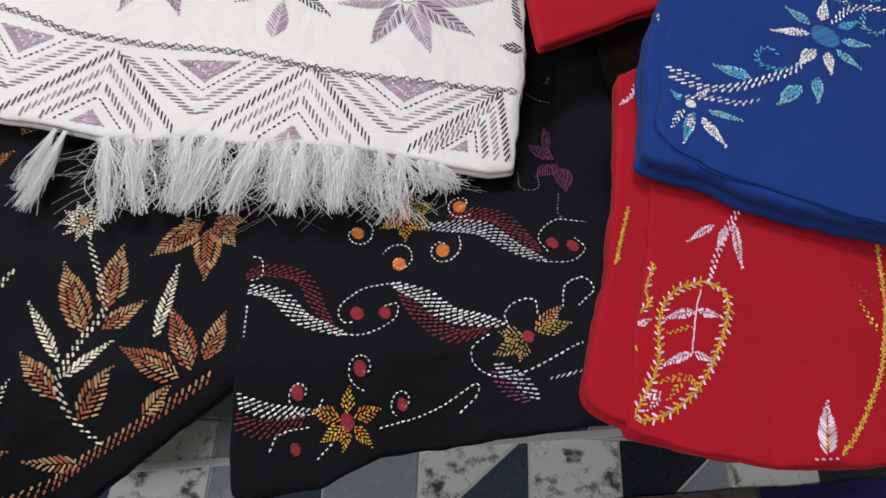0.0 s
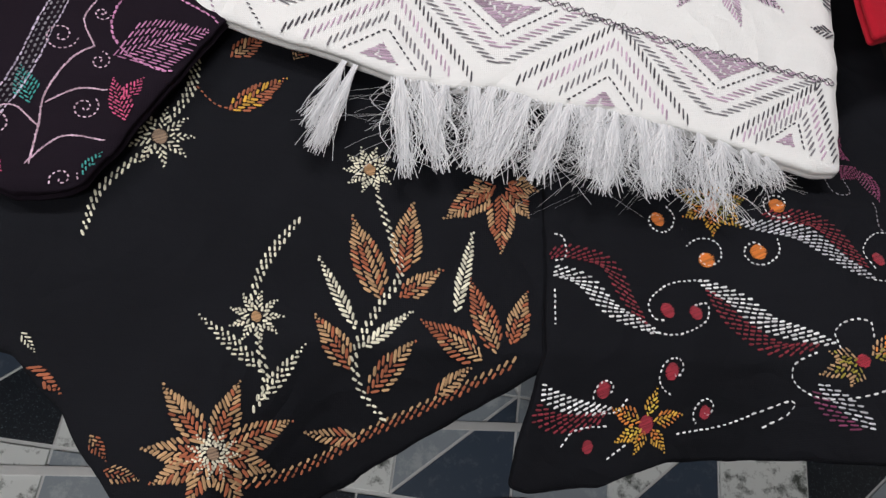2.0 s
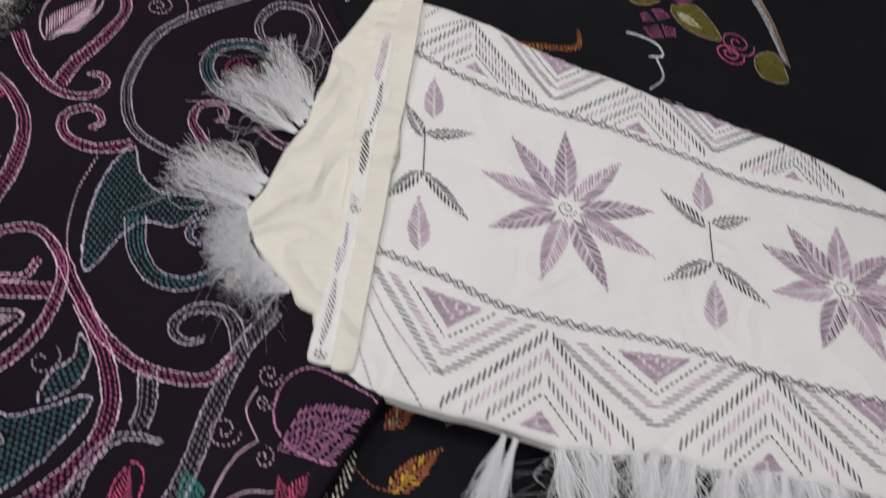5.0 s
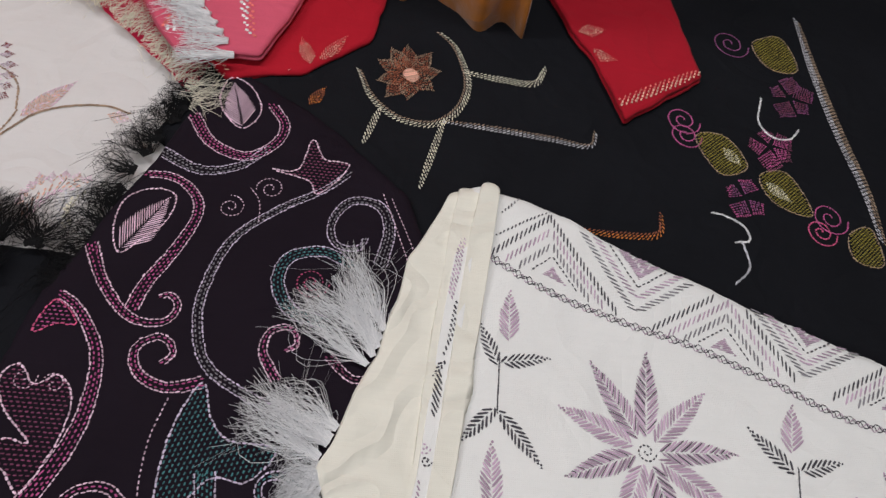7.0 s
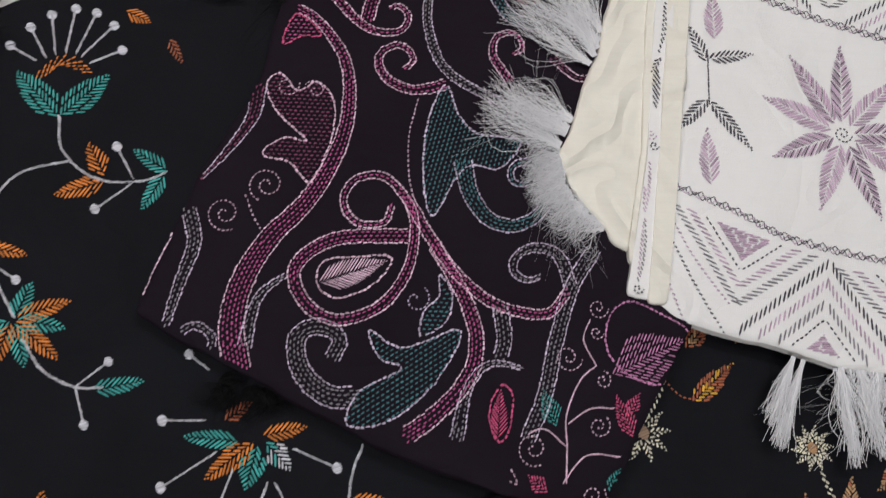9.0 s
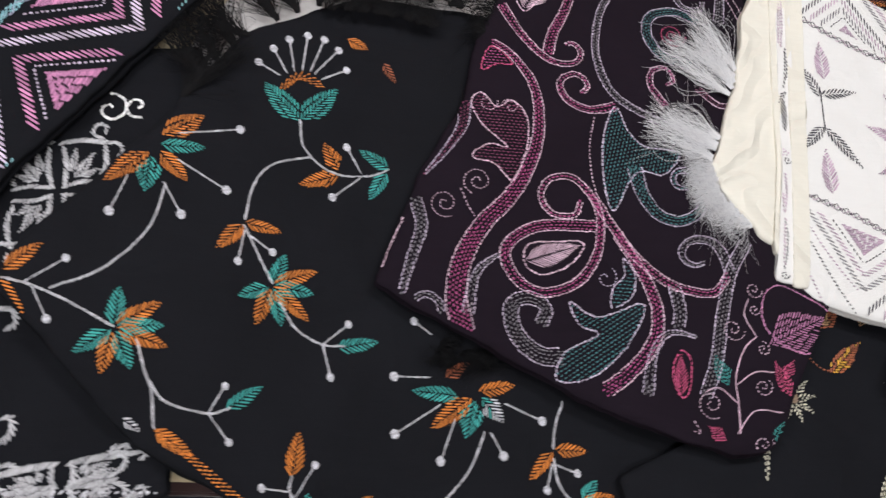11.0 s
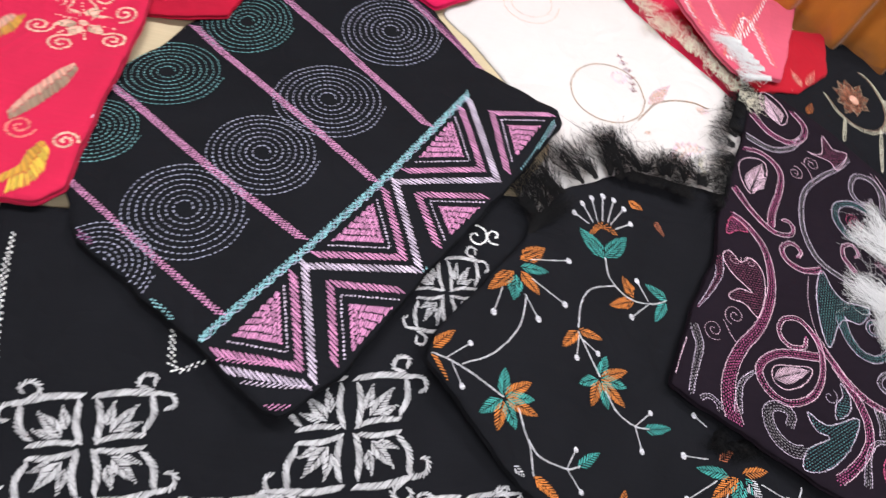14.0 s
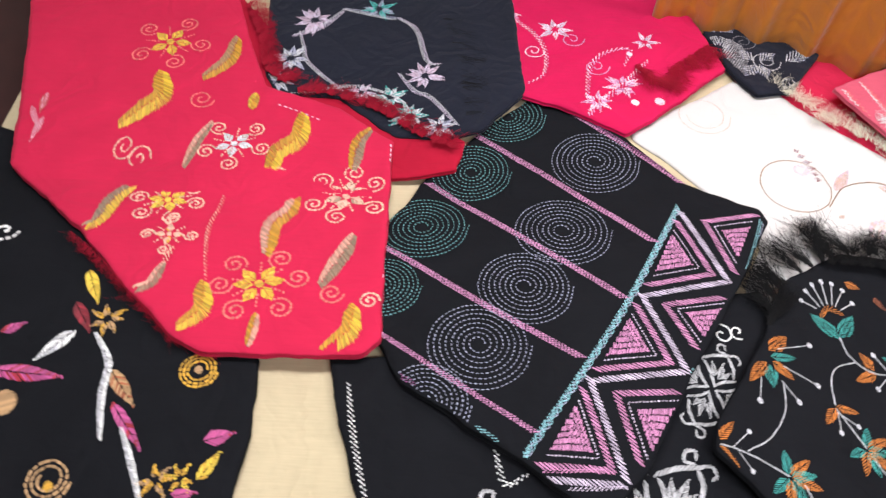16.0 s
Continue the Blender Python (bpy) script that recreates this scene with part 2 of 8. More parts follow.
class Shawl:
    """A folded cloth: outline in plan, lift above the heap and a lean of its own; a thick body with a rounded fold all round."""

    def __init__(self, name, outline, lift, mat, label, lean=(0, 0, 0), thick=0.014, wrinkle=0.0016, group="shawls on display", soft=0.008, seed=1, category="shawl", plies=2, parent=None, fold="inner_fold", rise=None, low=-0.013):
        self.lift, self.lean, self.wrinkle, self.seed, self.rise, self.low = lift, lean, wrinkle, seed, rise, low
        self.mid = sum((Vector(p) for p in outline), Vector((0, 0))) / len(outline)
        self.edge = [p for p in self.round_off(outline, soft)]
        self.poly = [(p.x, p.y) for p in self.edge[::4]]
        if parent:
            self.ob = parent.ob
        else:
            self.ob = tagged(new(name), label, category, group)
            self.ob.location = (self.mid.x, self.mid.y, base(*self.mid))
        self.thick = thick
        rings = [k / 34 for k in range(35)]
        n = len(self.edge)
        V, F = [], []
        o = self.ob.location
        lips = [(0.0, 0.0)]
        for k in range(plies):
            lips += [(0.0022, -0.25), (0.003, -0.5), (0.0022, -0.75), (0.0, -1.0)] if plies == 1 else [(0.0016 + 0.0012 * (k % 2), -0.25), (0.0018 + 0.0012 * (k % 2), -0.7), (-0.0035, -1.0)]
        V.append((self.mid.x - o.x, self.mid.y - o.y, self.top(self.mid.x, self.mid.y) - o.z))
        for r in rings[1:]:
            for p in self.edge:
                q = self.mid.lerp(p, r)
                d = (p - self.mid).length * (1 - r)
                drop = 0.0 if d > 0.005 else 0.0025 * (1 - d / 0.005) ** 2
                V.append((q.x - o.x, q.y - o.y, self.top(q.x, q.y) - drop - o.z))
        count = len(rings) - 1
        for k, (out, down) in enumerate(lips[1:]):
            for p in self.edge:
                away = (p - self.mid).normalized()
                q = p + away * (out + (0.0025 * noise.noise((p.x * 14, p.y * 14, k * 1.7)) if plies > 1 else 0.0))
                ply = k // (4 if plies == 1 else 3)
                V.append((q.x - o.x, q.y - o.y, self.top(p.x, p.y) - 0.0025 + (down - ply) * thick / plies - o.z))
            count += 1
        for j in range(n):
            F.append((0, 1 + j, 1 + (j + 1) % n))
        for i in range(count - 1):
            a, b = 1 + i * n, 1 + (i + 1) * n
            for j in range(n):
                k = (j + 1) % n
                F.append((a + j, b + j, b + k, a + k))
        F.append(tuple(1 + (count - 1) * n + j for j in range(n))[::-1])
        part(fold if parent else "cloth", V, F, [CLOTH[mat]], self.ob, label if parent else "")

    def round_off(self, outline, soft):
        """Straight sides with rounded corners and a faint waver."""
        out, P = [], [Vector(p) for p in outline]
        for a, b, c in zip(P[-1:] + P[:-1], P, P[1:] + P[:1]):
            da, dc = (a - b), (c - b)
            ra, rc = min(soft, da.length * 0.45), min(soft, dc.length * 0.45)
            s, e = b + da.normalized() * ra, b + dc.normalized() * rc
            for k in range(6):
                t = k / 5
                out.append((1 - t) ** 2 * s + 2 * t * (1 - t) * b + t * t * e)
        res = []
        for a, b in zip(out, out[1:] + out[:1]):
            n = max(1, int((b - a).length / 0.008))
            for k in range(n):
                p = a.lerp(b, k / n)
                w = noise.noise((p.x * 22, p.y * 22, self.seed * 7.1)) * 0.0042 + noise.noise((p.x * 55, p.y * 55, self.seed * 3.7)) * 0.0018 + noise.noise((p.x * 150, p.y * 150, self.seed)) * 0.0007
                res.append(p + (p - self.mid).normalized() * w)
        return res

    def top(self, x, y):
        w = noise.noise((x * 7 + self.seed * 3.3, y * 7, 0.3)) + 0.45 * noise.noise((x * 19, y * 15 + self.seed, 2.2))
        up = self.rise(x, y) if self.rise else 0.0
        return base(x, y) + max(self.low, self.lift + self.lean[0] + self.lean[1] * x + self.lean[2] * y) + self.wrinkle * w + up


class Sewn:
    """One embroidered motif on a shawl: raised stitches, each its own little bundle of thread."""

    def __init__(self, shawl, name, label="", kind=""):
        self.s, self.name, self.label, self.kind = shawl, name, label, kind
        self.V, self.F, self.M, self.cols = [], [], [], []
        self.rnd = random.Random(len(bpy.data.objects) * 13 + 5)

    def st(self, p, q, col, w=0.0011, h=0.0008):
        """A stitch from p to q."""
        if not (inside(p, self.s.poly) and inside(q, self.s.poly)):
            return
        if col not in self.cols:
            self.cols.append(col)
        ci = self.cols.index(col)
        p, q = Vector(p), Vector(q)
        j = self.rnd
        p += Vector((j.uniform(-1, 1), j.uniform(-1, 1))) * w * 0.22
        q += Vector((j.uniform(-1, 1), j.uniform(-1, 1))) * w * 0.22
        d = q - p
        if d.length < 1e-5:
            return
        s = Vector((-d.y, d.x)).normalized() * w * 0.5 * j.uniform(0.85, 1.15)
        o = self.s.ob.location
        zp, zq = self.s.top(p.x, p.y) - o.z, self.s.top(q.x, q.y) - o.z
        a, b = p.lerp(q, 0.18), p.lerp(q, 0.82)
        za, zb = zp + (zq - zp) * 0.18, zp + (zq - zp) * 0.82
        n = len(self.V)
        self.V += [(p.x - o.x, p.y - o.y, zp + 0.0010), (a.x + s.x - o.x, a.y + s.y - o.y, za + 0.0010), (a.x - o.x, a.y - o.y, za + 0.0010 + h),
                   (a.x - s.x - o.x, a.y - s.y - o.y, za + 0.0010), (b.x + s.x - o.x, b.y + s.y - o.y, zb + 0.0010), (b.x - o.x, b.y - o.y, zb + 0.0010 + h),
                   (b.x - s.x - o.x, b.y - s.y - o.y, zb + 0.0010), (q.x - o.x, q.y - o.y, zq + 0.0010)]
        self.F += [(n, n + 2, n + 1), (n, n + 3, n + 2), (n + 1, n + 2, n + 5, n + 4), (n + 2, n + 3, n + 6, n + 5), (n + 4, n + 5, n + 7), (n + 5, n + 6, n + 7)]
        self.M += [ci] * 6

    def run(self, pts, col, w=0.0015, step=0.006, gap=0.25, closed=False):
        """A line of stitches along a curve."""
        sub = 3
        P = spline(pts, step / sub, closed)
        n = max(1, round(sub * (1 - gap)))
        for i in range(0, len(P) - 1, sub):
            k = min(i + n, len(P) - 1)
            self.st(P[i], P[k], col, w)

    def backstitch(self, pts, col, w=0.0017, step=0.0058, closed=False):
        """A line of touching stitches that wander a little to either side."""
        P = spline(pts, step, closed)
        for a, b in zip(P, P[1:]):
            d = b - a
            s = Vector((-d.y, d.x)) * 0.12
            self.st(a + s * self.rnd.uniform(-1, 1) - d * 0.02, b + s * self.rnd.uniform(-1, 1) - d * 0.10, col, w * self.rnd.uniform(0.8, 1.2))

    def chain(self, pts, col, w=0.0022, step=0.004, closed=False):
        """Stem stitch: short slanted stitches that overlap like a rope."""
        P = spline(pts, step, closed)
        for a, b in zip(P, P[1:]):
            d = (b - a)
            s = Vector((-d.y, d.x)).normalized() * w * 0.28
            self.st(a - d * 0.35 - s, b + d * 0.35 + s, col, w * 0.62, w * 0.5)

    def rope(self, pts, cols, width, rows=0, step=0.0, length=0.0058, slant=1.0, taper=0.5, w=0.0016):
        """A band of slanted rows; each row is worked in short dashes with the cloth showing between."""
        step = step or w * 3.4
        ang = radians(36) * (1 if slant > 0 else -1)
        P = spline(pts, step)
        n = len(P) - 1
        for i in range(n + 1):
            t = (P[min(i + 1, n)] - P[max(i - 1, 0)]).normalized()
            s = Vector((-t.y, t.x))
            f = 1 - taper * abs(2 * i / max(n, 1) - 1) ** 2.5
            way = t * math.cos(ang) + s * math.sin(ang)
            reach = width * f / abs(math.sin(ang))
            k = max(1, round(reach / (length * 1.15)))
            for q in range(k):
                c = cols[min(len(cols) - 1, q * len(cols) // k)] if k > 1 else cols[i % len(cols)]
                a = P[i] + way * (reach * (q / k - 0.5))
                b = P[i] + way * (reach * ((q + 0.86) / k - 0.5))
                self.st(a, b, c, w)

    def leaf(self, root, tip, width, cols, step=0.0, dash=0.0058, slant=1.25, w=0.0016, full=0.85):
        """Fishbone leaf: dashed rows run from the midrib to a pointed edge; the last dash takes the second colour."""
        a, b = Vector(root), Vector(tip)
        d = b - a
        L = d.length
        if L < 1e-4:
            return
        t = d / L
        s = Vector((-t.y, t.x))
        step = step or w * 3.4
        n = max(3, int(L / step))
        for side in (1, -1):
            way = (t * slant + s * side).normalized()
            for i in range(n + 1):
                u = (i + (0.25 if side > 0 else 0.75)) / (n + 1)
                m = a + t * (u * L * 0.96)
                reach, v = 0.0, u
                for k in range(24):
                    r = reach + width / 24
                    v = u + r * abs(way.dot(t)) / L
                    if v > 1 or r * abs(way.dot(s)) > width * 0.5 * math.sin(math.pi * min(1, v) ** 0.8) ** full:
                        break
                    reach = r
                if reach < w * 0.8:
                    reach = w * 1.3
                k = max(1, round(reach / dash))
                for q in range(k):
                    c = cols[-1] if (q == k - 1) != (self.rnd.random() < 0.2) else cols[0]
                    self.st(m + way * (reach * q / k + 0.0003), m + way * (reach * (q + 0.88) / k), c, w)

    def braid(self, pts, cols, amp, wave=0.016, w=0.0012):
        """Threads that cross each other in waves along a line."""
        P = spline(pts, 0.0022)
        for k in range(3):
            line = []
            for i, p in enumerate(P):
                t = (P[min(i + 1, len(P) - 1)] - P[max(i - 1, 0)]).normalized()
                line.append(p + Vector((-t.y, t.x)) * amp * (math.sin(i * 0.0022 / wave * 2 * math.pi + k * 2.09) + (0.5 if k == 2 else 0.0)))
            self.run(line[::2], cols[k % len(cols)], w, 0.0066, 0.12)

    def dot(self, c, r, col, turn=0.4, w=0.0012):
        """A disc of satin stitch."""
        c = Vector(c)
        t, s = Vector((math.cos(turn), math.sin(turn))), Vector((-math.sin(turn), math.cos(turn)))
        n = max(2, int(2 * r / (w * 0.9)))
        for i in range(n):
            v = -1 + 2 * (i + 0.5) / n
            e = math.sqrt(1 - v * v) * r
            self.st(c + s * (v * r) - t * e, c + s * (v * r) + t * e, col, w * 1.2)

    def coil(self, c, r, turns, col, start=0.0, w=0.0015, hand=1, inner=0.12, squash=1.0, lean=0.0, step=0.005, gap=0.25):
        """A spiral line."""
        c = Vector(c)
        pts = []
        n = max(8, int(turns * 10))
        for i in range(n + 1):
            u = i / n
            rad = r * (inner + (1 - inner) * u)
            ang = math.radians(start) + hand * (u - 1) * turns * 2 * math.pi
            x, y = rad * math.cos(ang), rad * math.sin(ang) * squash
            pts.append(c + Vector((x * math.cos(lean) - y * math.sin(lean), x * math.sin(lean) + y * math.cos(lean))))
        self.run(pts, col, w, step, gap)

    def tube(self, pts, w0, w1, edge, fill, mid=None, w=0.0015, hook=0.0):
        """A scroll: two outlines that swell or taper, filled with short cross stitches."""
        P = spline(pts, 0.0032)
        n = len(P) - 1
        rails = ([], [])
        for i in range(n + 1):
            u = i / max(n, 1)
            t = (P[min(i + 1, n)] - P[max(i - 1, 0)]).normalized()
            s = Vector((-t.y, t.x))
            width = (w0 * (1 - u) + w1 * u) if mid is None else (w0 * (1 - u) ** 2 + 2 * mid * u * (1 - u) + w1 * u * u)
            rails[0].append(P[i] + s * width * 0.5)
            rails[1].append(P[i] - s * width * 0.5)
            if fill:
                k = max(1, int(width / 0.0046))
                for q in range(k):
                    if (i + q) % 2 or width < 0.003:
                        continue
                    v = (q + 0.5) / k - 0.5
                    m = P[i] + s * (v * width * 0.86)
                    self.st(m - t * 0.0021, m + t * 0.0021, fill, w * 1.25)
        for r in rails:
            self.backstitch(r[::3] + r[-1:], edge, w * 1.15)

    def patch(self, pts, edge, fill, turn=0.0, row=0.0050, dash=0.0062, gap=0.35, w=0.0018, straight=False):
        """A closed shape with an outline and rows of running stitch inside it."""
        P = [Vector(p) for p in pts] if straight else spline(pts, 0.003, True)
        poly = [(p.x, p.y) for p in P]
        if fill:
            t, s = Vector((math.cos(turn), math.sin(turn))), Vector((-math.sin(turn), math.cos(turn)))
            us, vs = [p.dot(t) for p in P], [p.dot(s) for p in P]
            v, k = min(vs) + row * 0.6, 0
            while v < max(vs):
                u = min(us) + (dash * 0.5 if k % 2 else 0.0)
                while u < max(us):
                    a, b = t * u + s * v, t * (u + dash * (1 - gap)) + s * v
                    if inside(a, poly) and inside(b, poly):
                        self.st(a, b, fill, w)
                    u += dash
                v += row
                k += 1
        if edge:
            self.backstitch(pts, edge, w * 1.15, closed=True)

    def hatch(self, corners, col, turn, w):
        """A triangle filled with close long stitches."""
        t, s = Vector((math.cos(turn), math.sin(turn))), Vector((-math.sin(turn), math.cos(turn)))
        Q = [(p.dot(t), p.dot(s)) for p in corners]
        v, top = min(q[1] for q in Q) + w * 0.6, max(q[1] for q in Q)
        while v < top:
            cut = sorted(a[0] + (b[0] - a[0]) * (v - a[1]) / (b[1] - a[1]) for a, b in zip(Q, Q[1:] + Q[:1]) if (a[1] > v) != (b[1] > v))
            if len(cut) == 2 and cut[1] - cut[0] > w:
                k = max(1, round((cut[1] - cut[0]) / 0.014))
                d = (cut[1] - cut[0]) / k
                for q in range(k):
                    self.st(t * (cut[0] + d * q) + s * v, t * (cut[0] + d * (q + 0.95)) + s * v, col, w)
            v += w * 1.25

    def vee(self, left, apex, right, lines, fill="", fill_at=0.3, w=0.0014, length=0.007, width=0.0, hatch=0.25):
        """Chevrons nested in one another: (how far out, colour, rows), with a filled core."""
        l, a, r = Vector(left), Vector(apex), Vector(right)
        o = (l + r) / 2
        for f, col, rows in lines:
            for e in (l, r):
                p, q = o + (e - o) * f, o + (a - o) * f
                n = max(2, int((q - p).length / 0.02))
                pts = [p.lerp(q, k / n) for k in range(n + 1)]
                if rows == 0:
                    self.run(pts, col, w, 0.007, 0.35)
                else:
                    self.rope(pts, (col,), width or 0.0075, rows, w * 3.9 if length < 0.009 else w * 2.8, 0.020, 1 if e is l else -1, 0.0, w)
        if fill:
            self.hatch([o + (p - o) * fill_at for p in (l, a, r)], fill, math.atan2(r.y - l.y, r.x - l.x) + hatch, w)

    def feather(self, pts, cols, width, w=0.0022):
        """Feather stitch: a plaited midline with spikes to both sides."""
        P = spline(pts, w * 1.7)
        n = len(P) - 1
        for i in range(n):
            t = (P[i + 1] - P[max(i - 1, 0)]).normalized()
            s = Vector((-t.y, t.x)) * (1 if i % 2 else -1)
            u = self.rnd.uniform(0.6, 1.0)
            self.st(P[i] - t * w - s * w * 0.4, P[i] + t * w * 1.8 + s * w * 0.6, cols[0], w)
            self.st(P[i] + s * w * 0.3, P[i] + s * (width * 0.5 * u) - t * (width * 0.35 * u), cols[(i // 2) % len(cols)], w)

    def satin(self, pts, width, first, second, w=0.0030):
        """A ribbon of close slanting satin stitches, one edge shaded in a second thread."""
        P = spline(pts, w * 1.05)
        n = len(P) - 1
        for i in range(n + 1):
            t = (P[min(i + 1, n)] - P[max(i - 1, 0)]).normalized()
            s = Vector((-t.y, t.x))
            f = math.sin(math.pi * (0.06 + 0.88 * i / max(n, 1))) ** 0.5
            way = (t * 0.75 + s).normalized()
            h = width * 0.5 * f * self.rnd.uniform(0.9, 1.08)
            cut = self.rnd.uniform(-0.25, 0.15)
            self.st(P[i] - way * h, P[i] + way * h * cut, second, w * 0.9, 0.0016)
            self.st(P[i] + way * h * (cut - 0.1), P[i] + way * h, first, w * 0.9, 0.0018)

    def looped(self, c, r, n, col, petals, turn=0.0, w=0.0052):
        """A flower of satin petals ringed by curled loops."""
        c = Vector(c)
        for k in range(n):
            ang = turn + k * 2 * math.pi / n + self.rnd.uniform(-0.15, 0.15)
            d = Vector((math.cos(ang), math.sin(ang)))
            self.leaf(c + d * r * 0.10, c + d * r * 0.50, r * 0.32, petals, w=0.0040, step=0.0046, dash=0.02, full=0.5)
            self.coil(c + d * r * 0.76, r * 0.26, 1.8, col, math.degrees(ang) + 180, w, 1 if k % 2 else -1, 0.15, gap=0.05, step=0.008)
            mid = Vector((math.cos(ang + math.pi / n), math.sin(ang + math.pi / n)))
            self.run([c + mid * r * 0.25, c + mid * r * 0.6], col, w, 0.009, 0.2)
        self.dot(c, r * 0.10, petals[-1], w=0.003)

    def cluster(self, c, r, cols, n, w=0.0030):
        """A ragged spray of short leaves round one point."""
        c = Vector(c)
        for k in range(n):
            ang = k * 2 * math.pi / n + self.rnd.uniform(-0.3, 0.3)
            d = Vector((math.cos(ang), math.sin(ang)))
            u = self.rnd.uniform(0.65, 1.0)
            q = cols if k % 2 else cols[::-1]
            self.leaf(c + d * r * 0.12, c + d * r * u, r * 0.34, q, w=w, step=w * 1.8, dash=0.014)

    def square(self, c, ex, ey, col="chalk", w=0.0026):
        """Four leaves in four curled brackets, worked in thick satin stitch."""
        c, ex, ey = Vector(c), Vector(ex) - Vector(c), Vector(ey) - Vector(c)
        at = lambda x, y: c + ex * x + ey * y
        wide = ex.length
        for sx in (1, -1):
            for sy in (1, -1):
                big = dict(step=w * 1.7, length=0.030, taper=0.25, w=w)
                bar = lambda pts, width: self.rope([at(x * sx, y * sy) for x, y in pts], (col,), wide * width, **big)
                bar([(0.11, 0.10), (0.16, 0.42), (0.12, 0.76)], 0.13)
                bar([(0.10, 0.84), (0.50, 0.86), (0.98, 0.78)], 0.13)
                bar([(0.86, 0.72), (0.86, 0.42), (0.72, 0.16)], 0.13)
                bar([(0.72, 0.10), (0.40, 0.12), (0.10, 0.06)], 0.11)
                bar([(0.80, 0.86), (0.64, 0.98), (0.74, 1.14), (0.90, 1.08), (0.86, 0.96)], 0.10)
                bar([(0.96, 0.80), (1.12, 0.74), (1.14, 0.56), (1.02, 0.52)], 0.10)
                for root, tip, width in (((0.30, 0.18), (0.66, 0.64), 0.24), ((0.26, 0.30), (0.34, 0.72), 0.18), ((0.40, 0.20), (0.72, 0.34), 0.16)):
                    self.leaf(at(root[0] * sx, root[1] * sy), at(tip[0] * sx, tip[1] * sy), wide * width, (col, col), w * 2.0, 0.020, w=w)

    def done(self):
        if self.F:
            part(self.name, self.V, self.F, [THREAD[c] for c in self.cols], self.s.ob, self.label, self.M, smooth=False, kind=self.kind)


def fringe(shawl, pts, col, out, length, bunches, strands, spread=0.010, name="tassel", thin=0.00055, curl=0.012, seed=3, drop=0.010, label="", wag=0.16, wildness=0.12, over=-1.0, root_width=0.4):
    """Loose thread ends along a hem, in bunches that splay and tangle; each bunch is one tassel."""
    rnd = random.Random(seed)
    P = spline(pts, 0.004)
    o = shawl.ob.location
    for b in range(bunches):
        i = int((b + 0.5 + rnd.uniform(-0.3, 0.3)) / bunches * (len(P) - 1))
        root = P[i]
        way = Vector(out).normalized()
        way = Vector((way.x + rnd.uniform(-wag, wag), way.y + rnd.uniform(-wag, wag))).normalized()
        side = Vector((-way.y, way.x))
        reach = length * rnd.uniform(0.75, 1.1)
        V, F = [], []
        for k in range(strands):
            a = root + side * rnd.uniform(-root_width, root_width) * spread
            off = rnd.gauss(0, 1) * spread
            bend = rnd.gauss(0, 1) * curl
            wild = 1 if rnd.random() > wildness else 2.2
            r = reach * (rnd.uniform(0.82, 1.05) if rnd.random() < 0.75 else rnd.uniform(0.35, 0.8))
            hgt = rnd.uniform(0.0, 0.008)
            n, m = len(V), 8
            for q in range(m):
                u = q / (m - 1)
                x = a + way * (r * u) + side * (off * (u ** 1.6) * 0.9 + bend * wild * math.sin(u * math.pi * (1.0 + 0.5 * (k % 2))) * u)
                z = shawl.top(root.x, root.y) - 0.004 - drop * min(1, u * 2.2) + hgt * math.sin(u * 2.6) + 0.0008
                z = max(z, base(x.x, x.y) + over + hgt * 0.6)
                e = side * thin * (1 - 0.5 * u)
                V += [(x.x - e.x - o.x, x.y - e.y - o.y, z - o.z), (x.x + e.x - o.x, x.y + e.y - o.y, z - o.z), (x.x - o.x, x.y - o.y, z + thin * 0.6 - o.z)]
                if q:
                    c = n + 3 * (q - 1)
                    F += [(c, c + 1, c + 4, c + 3), (c + 1, c + 2, c + 5, c + 4), (c + 2, c, c + 3, c + 5)]
        part(name, V, F, [FRINGE[col]], shawl.ob, label, smooth=False)


def white_rise(x, y):
    """The folded white shawl lies on the slope of the red pile."""
    return 0.027 * min(1.0, max(0.0, (x - 0.18) / 0.34))


def scroll_rise(x, y):
    """The ribbon shawl climbs towards the red pile."""
    up = min(0.038, max(-0.010, -0.03 + 0.38 * (x - 0.43) + 0.154 * (y - 0.15)))
    return up * min(1.0, max(0.0, (0.36 - y) / 0.10))


leafy = Shawl("leaf_embroidered_shawl", [(-0.3111, 0.0967), (-0.1748, 0.0803), (-0.1335, 0.0423), (-0.0841, -0.0274), (-0.0438, -0.0682), (0.0651, -0.0412), (0.1293, -0.0042), (0.2323, 0.0529), (0.3076, 0.0905), (0.3414, 0.2363), (0.3625, 0.4877), (-0.0073, 0.4939), (-0.1133, 0.4198), (-0.1646, 0.2621), (-0.3293, 0.1851)], 0.0000, "black",
    "black cotton shawl embroidered with rust leaves and ivory stems", lean=(0.0039, -0.0196, -0.0282), seed=1)
m = Sewn(leafy, "vine")
m.rope([(0.0185, -0.0263), (0.0644, -0.0092), (0.1278, 0.0254), (0.2034, 0.0589), (0.2708, 0.0910)], ("rust", "tan",), 0.0107, w=0.0024, taper=0.2)
m.leaf((0.1278, 0.0254), (0.0748, 0.0257), 0.0186, ("rust", "tan",), w=0.0026, step=0.0060, dash=0.011)
m.leaf((0.1975, 0.0613), (0.2312, 0.0872), 0.0186, ("rust", "tan",), w=0.0026, step=0.0060, dash=0.011)
m.done()
m = Sewn(leafy, "star_flower")
m.leaf((-0.0038, 0.0057), (-0.0479, 0.0575), 0.0261, ("rust", "tan",), w=0.0026, step=0.0060, dash=0.011)
